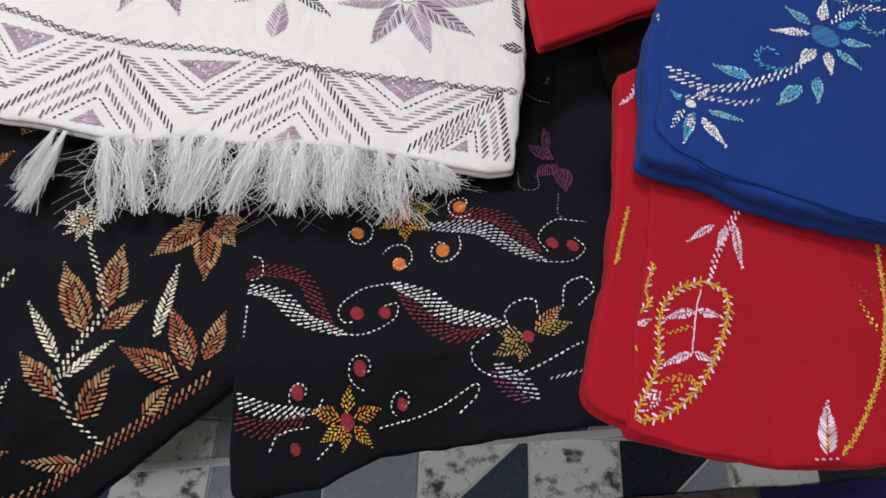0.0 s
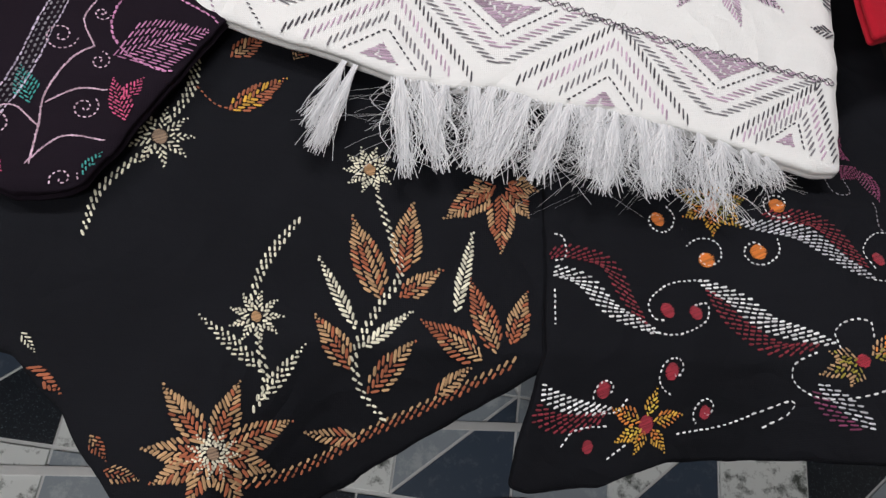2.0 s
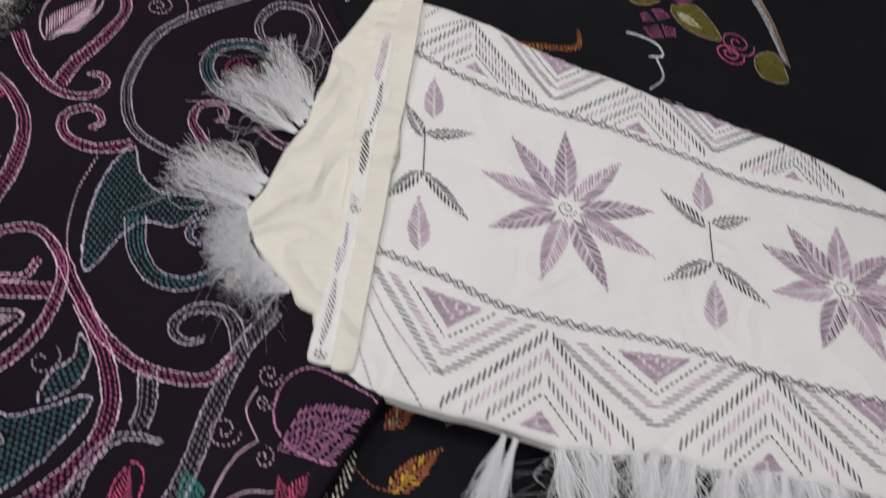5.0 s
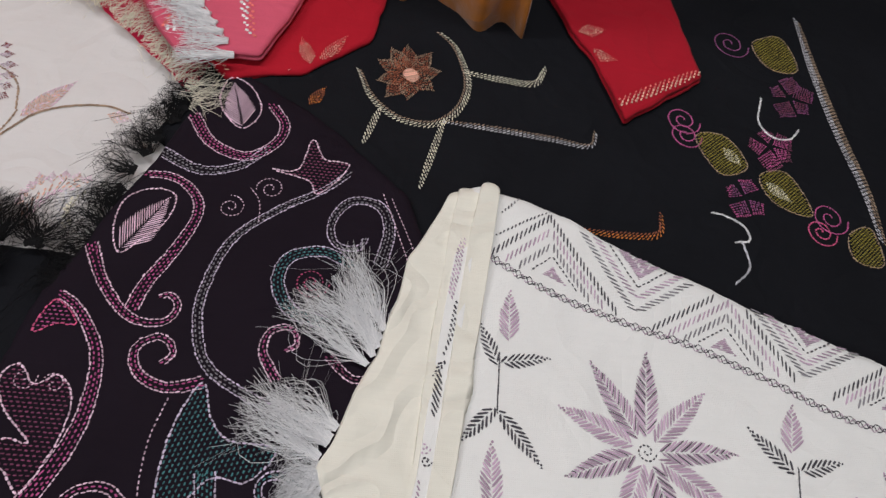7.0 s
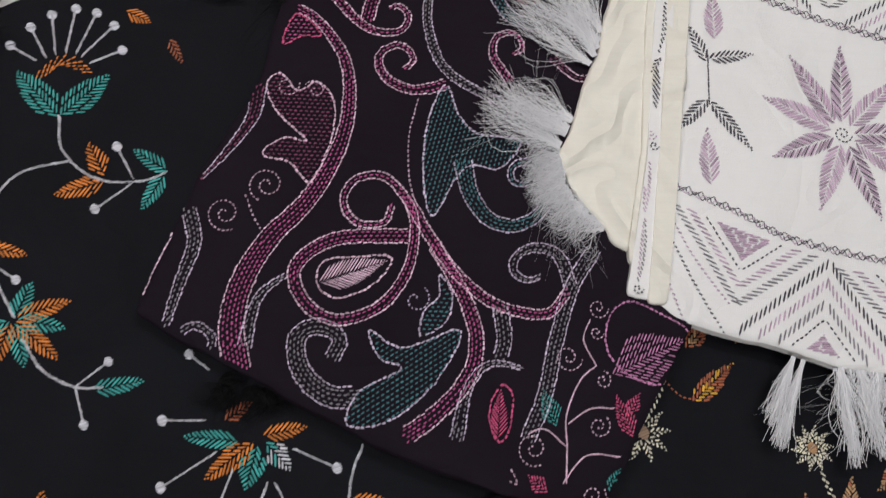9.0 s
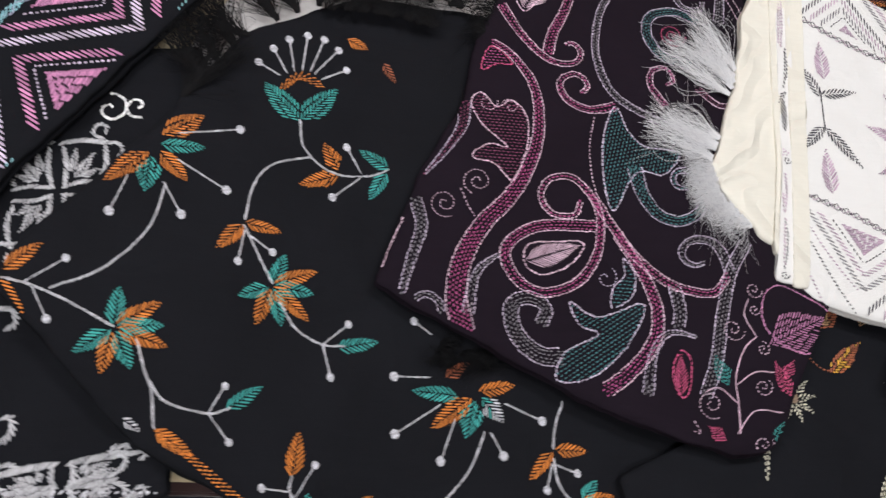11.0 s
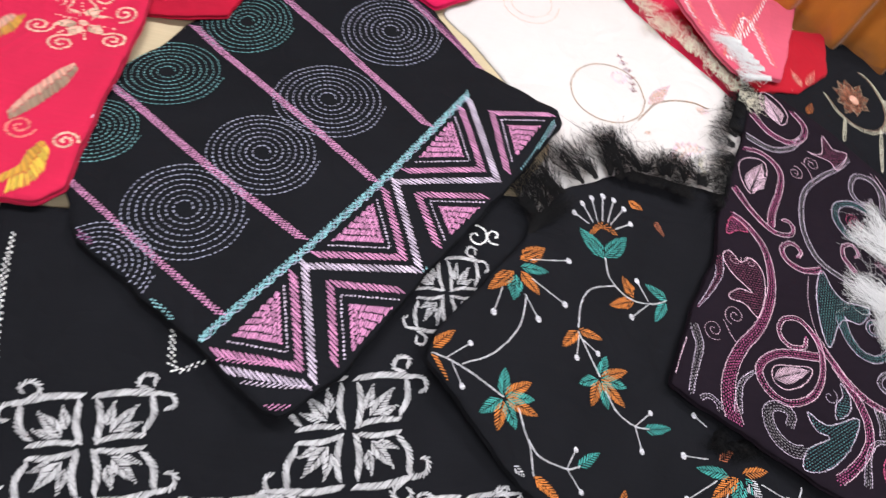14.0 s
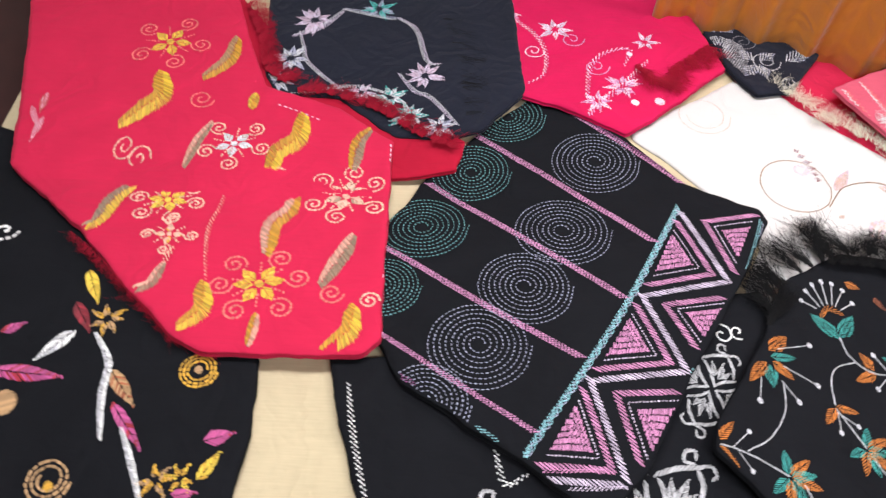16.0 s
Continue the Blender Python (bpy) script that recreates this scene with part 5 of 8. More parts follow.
m.tube([(-0.2416, 0.6713), (-0.3119, 0.7105), (-0.3363, 0.7652), (-0.3366, 0.8172), (-0.3182, 0.8815), (-0.2705, 0.9319), (-0.2179, 0.9703), (-0.1847, 1.0057)], 0.0113, 0.0088, "lilac", "grey")
m.done()
m = Sewn(paisley, "curl")
m.tube([(-0.4794, 0.8554), (-0.4509, 0.8041), (-0.4123, 0.7641), (-0.3737, 0.7611), (-0.3617, 0.7828), (-0.3751, 0.7976), (-0.3874, 0.7887)], 0.0144, 0.0058, "blush", "magenta")
m.done()
m = Sewn(paisley, "curl")
m.tube([(-0.4117, 0.7750), (-0.4037, 0.8094), (-0.3817, 0.8590), (-0.3671, 0.9107), (-0.3774, 0.9443), (-0.4081, 0.9656), (-0.4440, 0.9674)], 0.0162, 0.0094, "blush", "magenta")
m.done()
m = Sewn(paisley, "curl")
m.patch([(-0.4452, 0.8458), (-0.4610, 0.8821), (-0.4582, 0.9252), (-0.4282, 0.9449), (-0.3984, 0.9371), (-0.4023, 0.8977), (-0.4241, 0.8685)], "blush", "")
m.done()
m = Sewn(paisley, "curl")
m.leaf((-0.4461, 0.8497), (-0.4041, 0.9373), 0.0532, ("blush", "blush",), w=0.0015, dash=0.03, step=0.0048)
m.done()
m = Sewn(paisley, "leaf_bud")
m.patch([(-0.3406, 1.0583), (-0.3761, 1.0992), (-0.3725, 1.1513), (-0.3401, 1.1366), (-0.3189, 1.0921)], "blush", "")
m.leaf((-0.3389, 1.0615), (-0.3668, 1.1456), 0.0500, ("blush", "blush",), w=0.0015, dash=0.03, step=0.0048)
m.tube([(-0.4069, 1.0741), (-0.3740, 1.0288), (-0.3265, 1.0112), (-0.2933, 1.0353), (-0.2836, 1.0717), (-0.3085, 1.1094)], 0.0156, 0.0121, "blush", "magenta")
m.tube([(-0.4337, 1.0063), (-0.3794, 0.9823), (-0.3310, 0.9945), (-0.2965, 1.0319)], 0.0164, 0.0082, "lilac", "grey")
m.done()
m = Sewn(paisley, "curl")
m.coil((-0.3300, 0.9284), 0.0186, 1.7, "blush", start=100)
m.done()
m = Sewn(paisley, "curl")
m.coil((-0.2852, 0.9629), 0.0192, 1.7, "blush", start=200)
m.run([(-0.2918, 0.9101), (-0.2962, 0.9417), (-0.3110, 0.9621)], "blush")
m.done()
m = Sewn(paisley, "curl")
m.patch([(-0.2886, 0.9947), (-0.2547, 0.9994), (-0.2429, 1.0526), (-0.2239, 1.0211), (-0.1894, 1.0146), (-0.2243, 0.9631), (-0.2400, 0.9828)], "blush", "wine")
m.done()
m = Sewn(paisley, "curl")
m.tube([(-0.1358, 0.8655), (-0.1283, 0.9164), (-0.1429, 0.9538), (-0.1799, 0.9575), (-0.2017, 0.9237), (-0.1944, 0.8907), (-0.1658, 0.8862), (-0.1562, 0.9059)], 0.0165, 0.0060, "lilac", "grey")
m.done()
m = Sewn(paisley, "curl")
m.tube([(-0.1921, 0.7799), (-0.2333, 0.7914), (-0.2550, 0.8268), (-0.2467, 0.8635), (-0.2069, 0.8767), (-0.1689, 0.8612)], 0.0166, 0.0139, "lilac", "deepteal")
m.done()
m = Sewn(paisley, "curl")
m.coil((-0.2151, 0.8317), 0.0217, 2.2, "rose")
m.done()
m = Sewn(paisley, "curl")
m.tube([(-0.2372, 0.7047), (-0.2578, 0.7368), (-0.2523, 0.7636), (-0.2303, 0.7697), (-0.2204, 0.7493), (-0.2360, 0.7405)], 0.0116, 0.0039, "blush", "magenta")
m.run([(-0.1409, 0.9748), (-0.1183, 0.9178), (-0.0958, 0.8585)], "blush")
m.run([(-0.1294, 0.9692), (-0.1075, 0.9193), (-0.0907, 0.8795)], "blush")
m.done()
m = Sewn(paisley, "curl")
m.tube([(-0.1842, 0.7391), (-0.1557, 0.7144), (-0.1301, 0.7171)], 0.0107, 0.0067, "blush", "wine")
m.done()
m = Sewn(paisley, "corner_leaf")
m.patch([(-0.5107, 0.7363), (-0.4962, 0.7782), (-0.4644, 0.7496), (-0.4874, 0.7485)], "rose", "magenta")
m.done()
m = Sewn(paisley, "fine_vine")
m.chain([(-0.1778, 0.2396), (-0.1764, 0.2747), (-0.1762, 0.3104), (-0.1602, 0.3482), (-0.1418, 0.3644)], "blush", w=0.0024)
m.chain([(-0.1418, 0.3644), (-0.1553, 0.3931), (-0.1460, 0.4186)], "blush", w=0.002)
m.coil((-0.1732, 0.3730), 0.0166, 1.6, "blush", start=0)
m.coil((-0.1347, 0.3488), 0.0105, 1.4, "blush", start=90)
m.coil((-0.1378, 0.4296), 0.0126, 1.5, "blush", start=0)
m.coil((-0.1402, 0.4017), 0.0086, 1.4, "blush", start=0)
m.coil((-0.2133, 0.2741), 0.0192, 1.6, "blush", start=300)
m.coil((-0.1485, 0.2262), 0.0144, 1.6, "blush", start=30)
m.coil((-0.1403, 0.2990), 0.0134, 1.6, "blush", start=60)
m.chain([(-0.1780, 0.2775), (-0.2010, 0.2950), (-0.2222, 0.2885)], "blush", w=0.0022)
m.chain([(-0.1744, 0.3014), (-0.1491, 0.3177), (-0.1218, 0.3183)], "blush", w=0.0022)
m.chain([(-0.1812, 0.2393), (-0.1548, 0.2677), (-0.1149, 0.2667)], "blush", w=0.0022)
m.done()
m = Sewn(paisley, "pink_leaf")
m.patch([(-0.1219, 0.3691), (-0.1281, 0.4122), (-0.1038, 0.4382), (-0.0675, 0.4267), (-0.0294, 0.3984), (-0.0679, 0.3457)], "pink", "")
m.leaf((-0.1248, 0.3543), (-0.0341, 0.3993), 0.0600, ("pink", "pink",), w=0.0015, dash=0.012, step=0.0060)
m.done()
m = Sewn(paisley, "small_leaf")
m.leaf((-0.1863, 0.2974), (-0.2028, 0.3376), 0.0253, ("teal",))
m.done()
m = Sewn(paisley, "small_leaf")
m.leaf((-0.1020, 0.2878), (-0.1214, 0.3341), 0.0222, ("hot", "rose",))
m.done()
m = Sewn(paisley, "small_leaf")
m.leaf((-0.1083, 0.3103), (-0.0928, 0.3368), 0.0170, ("hot", "rose",))
m.done()
m = Sewn(paisley, "small_leaf")
m.leaf((-0.1970, 0.2295), (-0.2205, 0.2465), 0.0205, ("rose", "hot",))
m.done()
m = Sewn(paisley, "small_leaf")
m.leaf((-0.1314, 0.2301), (-0.1182, 0.2562), 0.0156, ("teal",))
m.run([(-0.2381, 0.2530), (-0.2307, 0.2370), (-0.2425, 0.2416)], "blush")
m.done()
white = Shawl("white_zigzag_shawl", [(-0.0335, 0.9846), (-0.0110, 0.9991), (0.0814, 0.9770), (0.2318, 0.9062), (0.3772, 0.8439), (0.4967, 0.7991), (0.6819, 0.7067), (0.6545, 0.4879), (0.6108, 0.2918), (0.5800, 0.2882), (0.5304, 0.3018), (0.4653, 0.3261), (0.4001, 0.3447), (0.3278, 0.3522), (0.2509, 0.3662), (0.1628, 0.3702), (0.0933, 0.3879), (0.0309, 0.4011), (-0.0210, 0.4146), (-0.0487, 0.4189), (-0.0763, 0.4407)], 0.0300, "white",
    "folded white cotton shawl with mauve flowers, zigzag borders and white fringe", lean=(0.0038, 0.0120, -0.0095), seed=8, thick=0.016, plies=2, wrinkle=0.004, rise=white_rise)
m = Sewn(white, "chain_border")
m.braid([(-0.0475, 0.5815), (0.0301, 0.5535), (0.0963, 0.5223), (0.1880, 0.5029), (0.2795, 0.4870), (0.4067, 0.4464), (0.5350, 0.4191), (0.6324, 0.4044)], ("charcoal", "mauve", "charcoal",), amp=0.00518)
m.done()
m = Sewn(white, "chain_border")
m.braid([(0.0003, 0.8922), (0.0726, 0.8527), (0.1621, 0.8235), (0.2593, 0.7954), (0.3467, 0.7597), (0.4533, 0.7127), (0.6211, 0.6838)], ("charcoal", "mauve", "charcoal",), amp=0.00540)
m.done()
m = Sewn(white, "zigzag")
m.vee((-0.0390, 0.5555), (0.0286, 0.4407), (0.1259, 0.5007), ((1.0, "grey", 1), (0.76, "mauve", 1), (0.56, "charcoal", 0)), fill="mauve", fill_at=0.42, w=0.0020, width=0.0105)
m.done()
m = Sewn(white, "zigzag")
m.vee((0.1616, 0.4866), (0.2501, 0.3924), (0.3615, 0.4623), ((1.0, "grey", 1), (0.76, "mauve", 1), (0.56, "charcoal", 0)), fill="mauve", fill_at=0.42, w=0.0020, width=0.0105)
m.done()
m = Sewn(white, "zigzag")
m.vee((0.3969, 0.4465), (0.4800, 0.3461), (0.6051, 0.4073), ((1.0, "grey", 1), (0.76, "mauve", 1), (0.56, "charcoal", 0)), fill="mauve", fill_at=0.42, w=0.0020, width=0.0105)
m.done()
m = Sewn(white, "zigzag")
m.vee((0.0221, 0.4080), (0.1487, 0.4976), (0.2329, 0.3633), ((0.98, "charcoal", 1), (0.76, "mauve", 1), (0.54, "grey", 1), (0.36, "charcoal", 0)), fill="mauve", fill_at=0.2, w=0.0020, width=0.0105)
m.done()
m = Sewn(white, "zigzag")
m.vee((0.2576, 0.3680), (0.3856, 0.4593), (0.4590, 0.3271), ((0.98, "charcoal", 1), (0.76, "mauve", 1), (0.54, "grey", 1), (0.36, "charcoal", 0)), fill="mauve", fill_at=0.2, w=0.0020, width=0.0105)
m.done()
m = Sewn(white, "zigzag")
m.vee((0.4940, 0.3264), (0.6111, 0.4042), (0.6072, 0.3053), ((0.98, "charcoal", 1), (0.76, "mauve", 1), (0.54, "grey", 1), (0.36, "charcoal", 0)), fill="mauve", fill_at=0.2, w=0.0020, width=0.0105)
m.rope([(-0.0502, 0.5207), (-0.0247, 0.4658), (0.0093, 0.4065)], ("charcoal",), 0.0035, w=0.0018)
m.rope([(-0.0546, 0.4654), (-0.0372, 0.4164)], ("mauve",), 0.0033, w=0.0018)
m.rope([(-0.0446, 0.5379), (-0.0214, 0.4932), (0.0198, 0.4381)], ("mauve",), 0.0036, w=0.0018)
m.done()
m = Sewn(white, "zigzag")
m.vee((0.0038, 0.9030), (0.0811, 0.9662), (0.1639, 0.8374), ((0.98, "charcoal", 1), (0.76, "mauve", 1), (0.54, "grey", 1), (0.36, "charcoal", 0)), fill="mauve", fill_at=0.2, w=0.0020, width=0.0105)
m.done()
m = Sewn(white, "zigzag")
m.vee((0.2083, 0.8205), (0.3160, 0.8849), (0.3819, 0.7683), ((0.98, "charcoal", 1), (0.76, "mauve", 1), (0.54, "grey", 1), (0.36, "charcoal", 0)), fill="mauve", fill_at=0.2, w=0.0020, width=0.0105)
m.done()
m = Sewn(white, "zigzag")
m.vee((0.4259, 0.7489), (0.5226, 0.8018), (0.5599, 0.7167), ((0.98, "charcoal", 1), (0.76, "mauve", 1), (0.54, "grey", 1), (0.36, "charcoal", 0)), fill="mauve", fill_at=0.2, w=0.0020, width=0.0105)
m.done()
m = Sewn(white, "zigzag")
m.vee((0.1280, 0.9442), (0.1876, 0.8381), (0.2789, 0.8973), ((1.0, "grey", 1), (0.76, "mauve", 1), (0.56, "charcoal", 0)), fill="mauve", fill_at=0.42, w=0.0020, width=0.0105)
m.done()
m = Sewn(white, "zigzag")
m.vee((0.3433, 0.8609), (0.3951, 0.7714), (0.4789, 0.8144), ((1.0, "grey", 1), (0.76, "mauve", 1), (0.56, "charcoal", 0)), fill="mauve", fill_at=0.42, w=0.0020, width=0.0105)
m.rope([(0.0088, 0.9266), (0.0502, 0.9544), (0.0812, 0.9725)], ("charcoal",), 0.0040, w=0.0018)
m.rope([(0.0161, 0.9625), (0.0390, 0.9867)], ("charcoal",), 0.0041, w=0.0018)
m.done()
m = Sewn(white, "star_flower")
m.leaf((0.1868, 0.6767), (0.1970, 0.7886), 0.0344, ("mauve",), w=0.0026, step=0.0062, dash=0.03)
m.leaf((0.1951, 0.6709), (0.2650, 0.7400), 0.0344, ("mauve",), w=0.0026, step=0.0062, dash=0.03)
m.leaf((0.1989, 0.6619), (0.2959, 0.6657), 0.0344, ("mauve",), w=0.0026, step=0.0062, dash=0.03)
m.leaf((0.1977, 0.6534), (0.2863, 0.5955), 0.0344, ("mauve",), w=0.0026, step=0.0062, dash=0.03)
m.leaf((0.1898, 0.6474), (0.2213, 0.5461), 0.0344, ("mauve",), w=0.0026, step=0.0062, dash=0.03)
m.leaf((0.1804, 0.6492), (0.1427, 0.5563), 0.0344, ("mauve",), w=0.0026, step=0.0062, dash=0.03)
m.leaf((0.1736, 0.6573), (0.0860, 0.6239), 0.0344, ("mauve",), w=0.0026, step=0.0062, dash=0.03)
m.leaf((0.1729, 0.6672), (0.0801, 0.7068), 0.0344, ("mauve",), w=0.0026, step=0.0062, dash=0.03)
m.leaf((0.1780, 0.6747), (0.1227, 0.7687), 0.0344, ("mauve",), w=0.0026, step=0.0062, dash=0.03)
m.leaf((0.1868, 0.6767), (0.1970, 0.7886), 0.0344, ("charcoal",), w=0.0016, step=0.0125, dash=0.03)
m.leaf((0.1989, 0.6619), (0.2959, 0.6657), 0.0344, ("charcoal",), w=0.0016, step=0.0125, dash=0.03)
m.leaf((0.1898, 0.6474), (0.2213, 0.5461), 0.0344, ("charcoal",), w=0.0016, step=0.0125, dash=0.03)
m.leaf((0.1736, 0.6573), (0.0860, 0.6239), 0.0344, ("charcoal",), w=0.0016, step=0.0125, dash=0.03)
m.leaf((0.1780, 0.6747), (0.1227, 0.7687), 0.0344, ("charcoal",), w=0.0016, step=0.0125, dash=0.03)
m.coil((0.1854, 0.6613), 0.0125, 1.6, "charcoal", w=0.0018)
m.done()
m = Sewn(white, "star_flower")
m.leaf((0.5019, 0.5789), (0.4614, 0.6592), 0.0370, ("mauve",), w=0.0026, step=0.0062, dash=0.03)
m.leaf((0.5101, 0.5794), (0.5285, 0.6606), 0.0370, ("mauve",), w=0.0026, step=0.0062, dash=0.03)
m.leaf((0.5183, 0.5753), (0.5965, 0.6264), 0.0370, ("mauve",), w=0.0026, step=0.0062, dash=0.03)
m.leaf((0.5216, 0.5678), (0.6230, 0.5639), 0.0370, ("mauve",), w=0.0026, step=0.0062, dash=0.03)
m.leaf((0.5177, 0.5600), (0.5911, 0.4992), 0.0370, ("mauve",), w=0.0026, step=0.0062, dash=0.03)
m.leaf((0.5105, 0.5564), (0.5313, 0.4683), 0.0370, ("mauve",), w=0.0026, step=0.0062, dash=0.03)
m.leaf((0.5014, 0.5584), (0.4567, 0.4873), 0.0370, ("mauve",), w=0.0026, step=0.0062, dash=0.03)
m.leaf((0.4967, 0.5670), (0.4173, 0.5602), 0.0370, ("mauve",), w=0.0026, step=0.0062, dash=0.03)
m.leaf((0.4971, 0.5751), (0.4208, 0.6279), 0.0370, ("mauve",), w=0.0026, step=0.0062, dash=0.03)
m.leaf((0.5019, 0.5789), (0.4614, 0.6592), 0.0370, ("charcoal",), w=0.0016, step=0.0125, dash=0.03)
m.leaf((0.5183, 0.5753), (0.5965, 0.6264), 0.0370, ("charcoal",), w=0.0016, step=0.0125, dash=0.03)
m.leaf((0.5177, 0.5600), (0.5911, 0.4992), 0.0370, ("charcoal",), w=0.0016, step=0.0125, dash=0.03)
m.leaf((0.5014, 0.5584), (0.4567, 0.4873), 0.0370, ("charcoal",), w=0.0016, step=0.0125, dash=0.03)
m.leaf((0.4971, 0.5751), (0.4208, 0.6279), 0.0370, ("charcoal",), w=0.0016, step=0.0125, dash=0.03)
m.coil((0.5076, 0.5684), 0.0139, 1.6, "charcoal", w=0.0018)
m.done()
m = Sewn(white, "butterfly_sprig")
m.chain([(0.0142, 0.7572), (0.0120, 0.6872)], "charcoal", w=0.0022)
m.leaf((0.0128, 0.7453), (-0.0107, 0.7988), 0.0222, ("charcoal",), w=0.0024, dash=0.03, step=0.0075)
m.leaf((0.0142, 0.7500), (0.0782, 0.7635), 0.0222, ("charcoal",), w=0.0024, dash=0.03, step=0.0075)
m.leaf((0.0113, 0.6972), (-0.0316, 0.6507), 0.0222, ("charcoal",), w=0.0024, dash=0.03, step=0.0075)
m.leaf((0.0127, 0.6932), (0.0663, 0.6294), 0.0222, ("charcoal",), w=0.0024, dash=0.03, step=0.0075)
m.leaf((0.0256, 0.7774), (0.0263, 0.8494), 0.0312, ("mauve",), w=0.0026, dash=0.03, step=0.0065)
m.leaf((0.0075, 0.5828), (0.0061, 0.6594), 0.0312, ("mauve",), w=0.0026, dash=0.03, step=0.0065)
m.done()
m = Sewn(white, "butterfly_sprig")
m.chain([(0.3630, 0.6557), (0.3540, 0.5926)], "charcoal", w=0.0022)
m.leaf((0.3596, 0.6471), (0.3074, 0.7007), 0.0236, ("charcoal",), w=0.0024, dash=0.03, step=0.0075)
m.leaf((0.3635, 0.6514), (0.4192, 0.6657), 0.0236, ("charcoal",), w=0.0024, dash=0.03, step=0.0075)
m.leaf((0.3538, 0.5981), (0.2866, 0.5665), 0.0236, ("charcoal",), w=0.0024, dash=0.03, step=0.0075)
m.leaf((0.3554, 0.5958), (0.4112, 0.5374), 0.0236, ("charcoal",), w=0.0024, dash=0.03, step=0.0075)
m.leaf((0.3586, 0.6700), (0.3702, 0.7338), 0.0328, ("mauve",), w=0.0026, dash=0.03, step=0.0065)
m.leaf((0.3373, 0.5034), (0.3501, 0.5724), 0.0328, ("mauve",), w=0.0026, dash=0.03, step=0.0065)
m.done()
m = Sewn(white, "butterfly_sprig")
m.leaf((0.6545, 0.4879), (0.6526, 0.6128), 0.0258, ("charcoal",), w=0.0024, dash=0.03, step=0.0075)
m.leaf((0.6513, 0.4789), (0.6188, 0.4826), 0.0258, ("charcoal",), w=0.0024, dash=0.03, step=0.0075)
fringe(white, [(0.0890, 0.3827), (0.1165, 0.3749)], "white", out=(-0.3,-1), length=0.10, bunches=2, strands=150, seed=4, spread=0.006, curl=0.004, wildness=0.06)
fringe(white, [(0.1454, 0.3712), (0.2510, 0.3683), (0.3279, 0.3536), (0.4004, 0.3468), (0.4425, 0.3392)], "white", out=(-0.1,-1), length=0.100, bunches=13, strands=90, seed=14, spread=0.0045, curl=0.011, wag=0.45, thin=0.0007, wildness=0.25, root_width=0.7)
fringe(white, [(0.1396, 0.3706), (0.2510, 0.3683), (0.3279, 0.3536), (0.4004, 0.3468), (0.4543, 0.3348)], "white", out=(0.0,-1), length=0.075, bunches=14, strands=20, seed=44, spread=0.02, curl=0.034, wag=0.5, wildness=0.6)
fringe(white, [(0.3258, 0.3540), (0.4004, 0.3468), (0.4598, 0.3308), (0.4977, 0.3159)], "white", out=(0.1,-1), length=0.085, bunches=7, strands=60, seed=24, spread=0.009, curl=0.026, wildness=0.5, wag=0.5, thin=0.0006)
fringe(white, [(0.4825, 0.3177), (0.5364, 0.2988)], "white", out=(0.6,-1), length=0.05, bunches=4, strands=40, seed=34, spread=0.008, wildness=0.3)
m.done()
inner = Shawl("inner_fold", [(-0.0805, 0.9154), (-0.1019, 0.8743), (-0.1119, 0.8099), (-0.1302, 0.7441), (-0.1492, 0.6955), (-0.1666, 0.6373), (-0.1824, 0.6090), (-0.1641, 0.5659), (-0.1261, 0.5275), (-0.1202, 0.5046), (-0.1015, 0.4950), (-0.0659, 0.4908), (-0.0449, 0.6831), (-0.0227, 0.9202),
    (-0.0129, 0.9919), (-0.0540, 0.9817), (-0.0653, 0.9504)], 0.0310, "cream_edge",
    "creamy inner folds with frayed selvedge", seed=28, wrinkle=0.004, thick=0.016, parent=white, fold="inner_fold")
second = Shawl("second_fold", [(-0.0530, 0.9174), (-0.0694, 0.7575), (-0.0813, 0.5965), (-0.1014, 0.4989), (-0.0994, 0.4836), (-0.0730, 0.4779), (-0.0449, 0.6831), (-0.0212, 0.9203),
    (-0.0129, 0.9946), (-0.0422, 0.9904)], 0.0335, "cream_edge",
    "cream fold lying on the inner one", seed=35, wrinkle=0.005, thick=0.008, parent=white, fold="second_fold")
foldstrip = Shawl("fold_strip", [(-0.0409, 0.9185), (-0.0608, 0.7559), (-0.0744, 0.6114), (-0.0934, 0.5030), (-0.1046, 0.4488), (-0.0970, 0.4447), (-0.0680, 0.4435), (-0.0486, 0.6123), (-0.0189, 0.9205),
    (-0.0091, 0.9968), (-0.0302, 0.9901)], 0.0352, "white",
    "narrow stitched fold beside the top layer", seed=29, thick=0.009, wrinkle=0.005, parent=white, fold="fold_strip")
m = Sewn(foldstrip, "edge_stitch")
m.rope([(-0.0348, 0.9108), (-0.0413, 0.8650), (-0.0479, 0.8246)], ("mauve",), 0.0099, w=0.0018, taper=0.2)
m.rope([(-0.0404, 0.8173), (-0.0447, 0.7783), (-0.0528, 0.7476)], ("charcoal",), 0.0062, w=0.0020)
m.done()
m = Sewn(foldstrip, "edge_stitch")
m.leaf((-0.0508, 0.7440), (-0.0633, 0.7210), 0.0095, ("charcoal",), w=0.0022)
m.rope([(-0.0553, 0.7252), (-0.0574, 0.6994), (-0.0616, 0.6737)], ("charcoal",), 0.0134, w=0.0020, length=0.02)
m.done()
m = Sewn(foldstrip, "edge_stitch")
m.coil((-0.0690, 0.6391), 0.0073, 1.5, "mauve", w=0.0018)
m.coil((-0.0656, 0.6253), 0.0066, 1.4, "charcoal", w=0.0018)
m.rope([(-0.0731, 0.6097), (-0.0760, 0.5756), (-0.0815, 0.5421)], ("mauve",), 0.0097, w=0.0016)
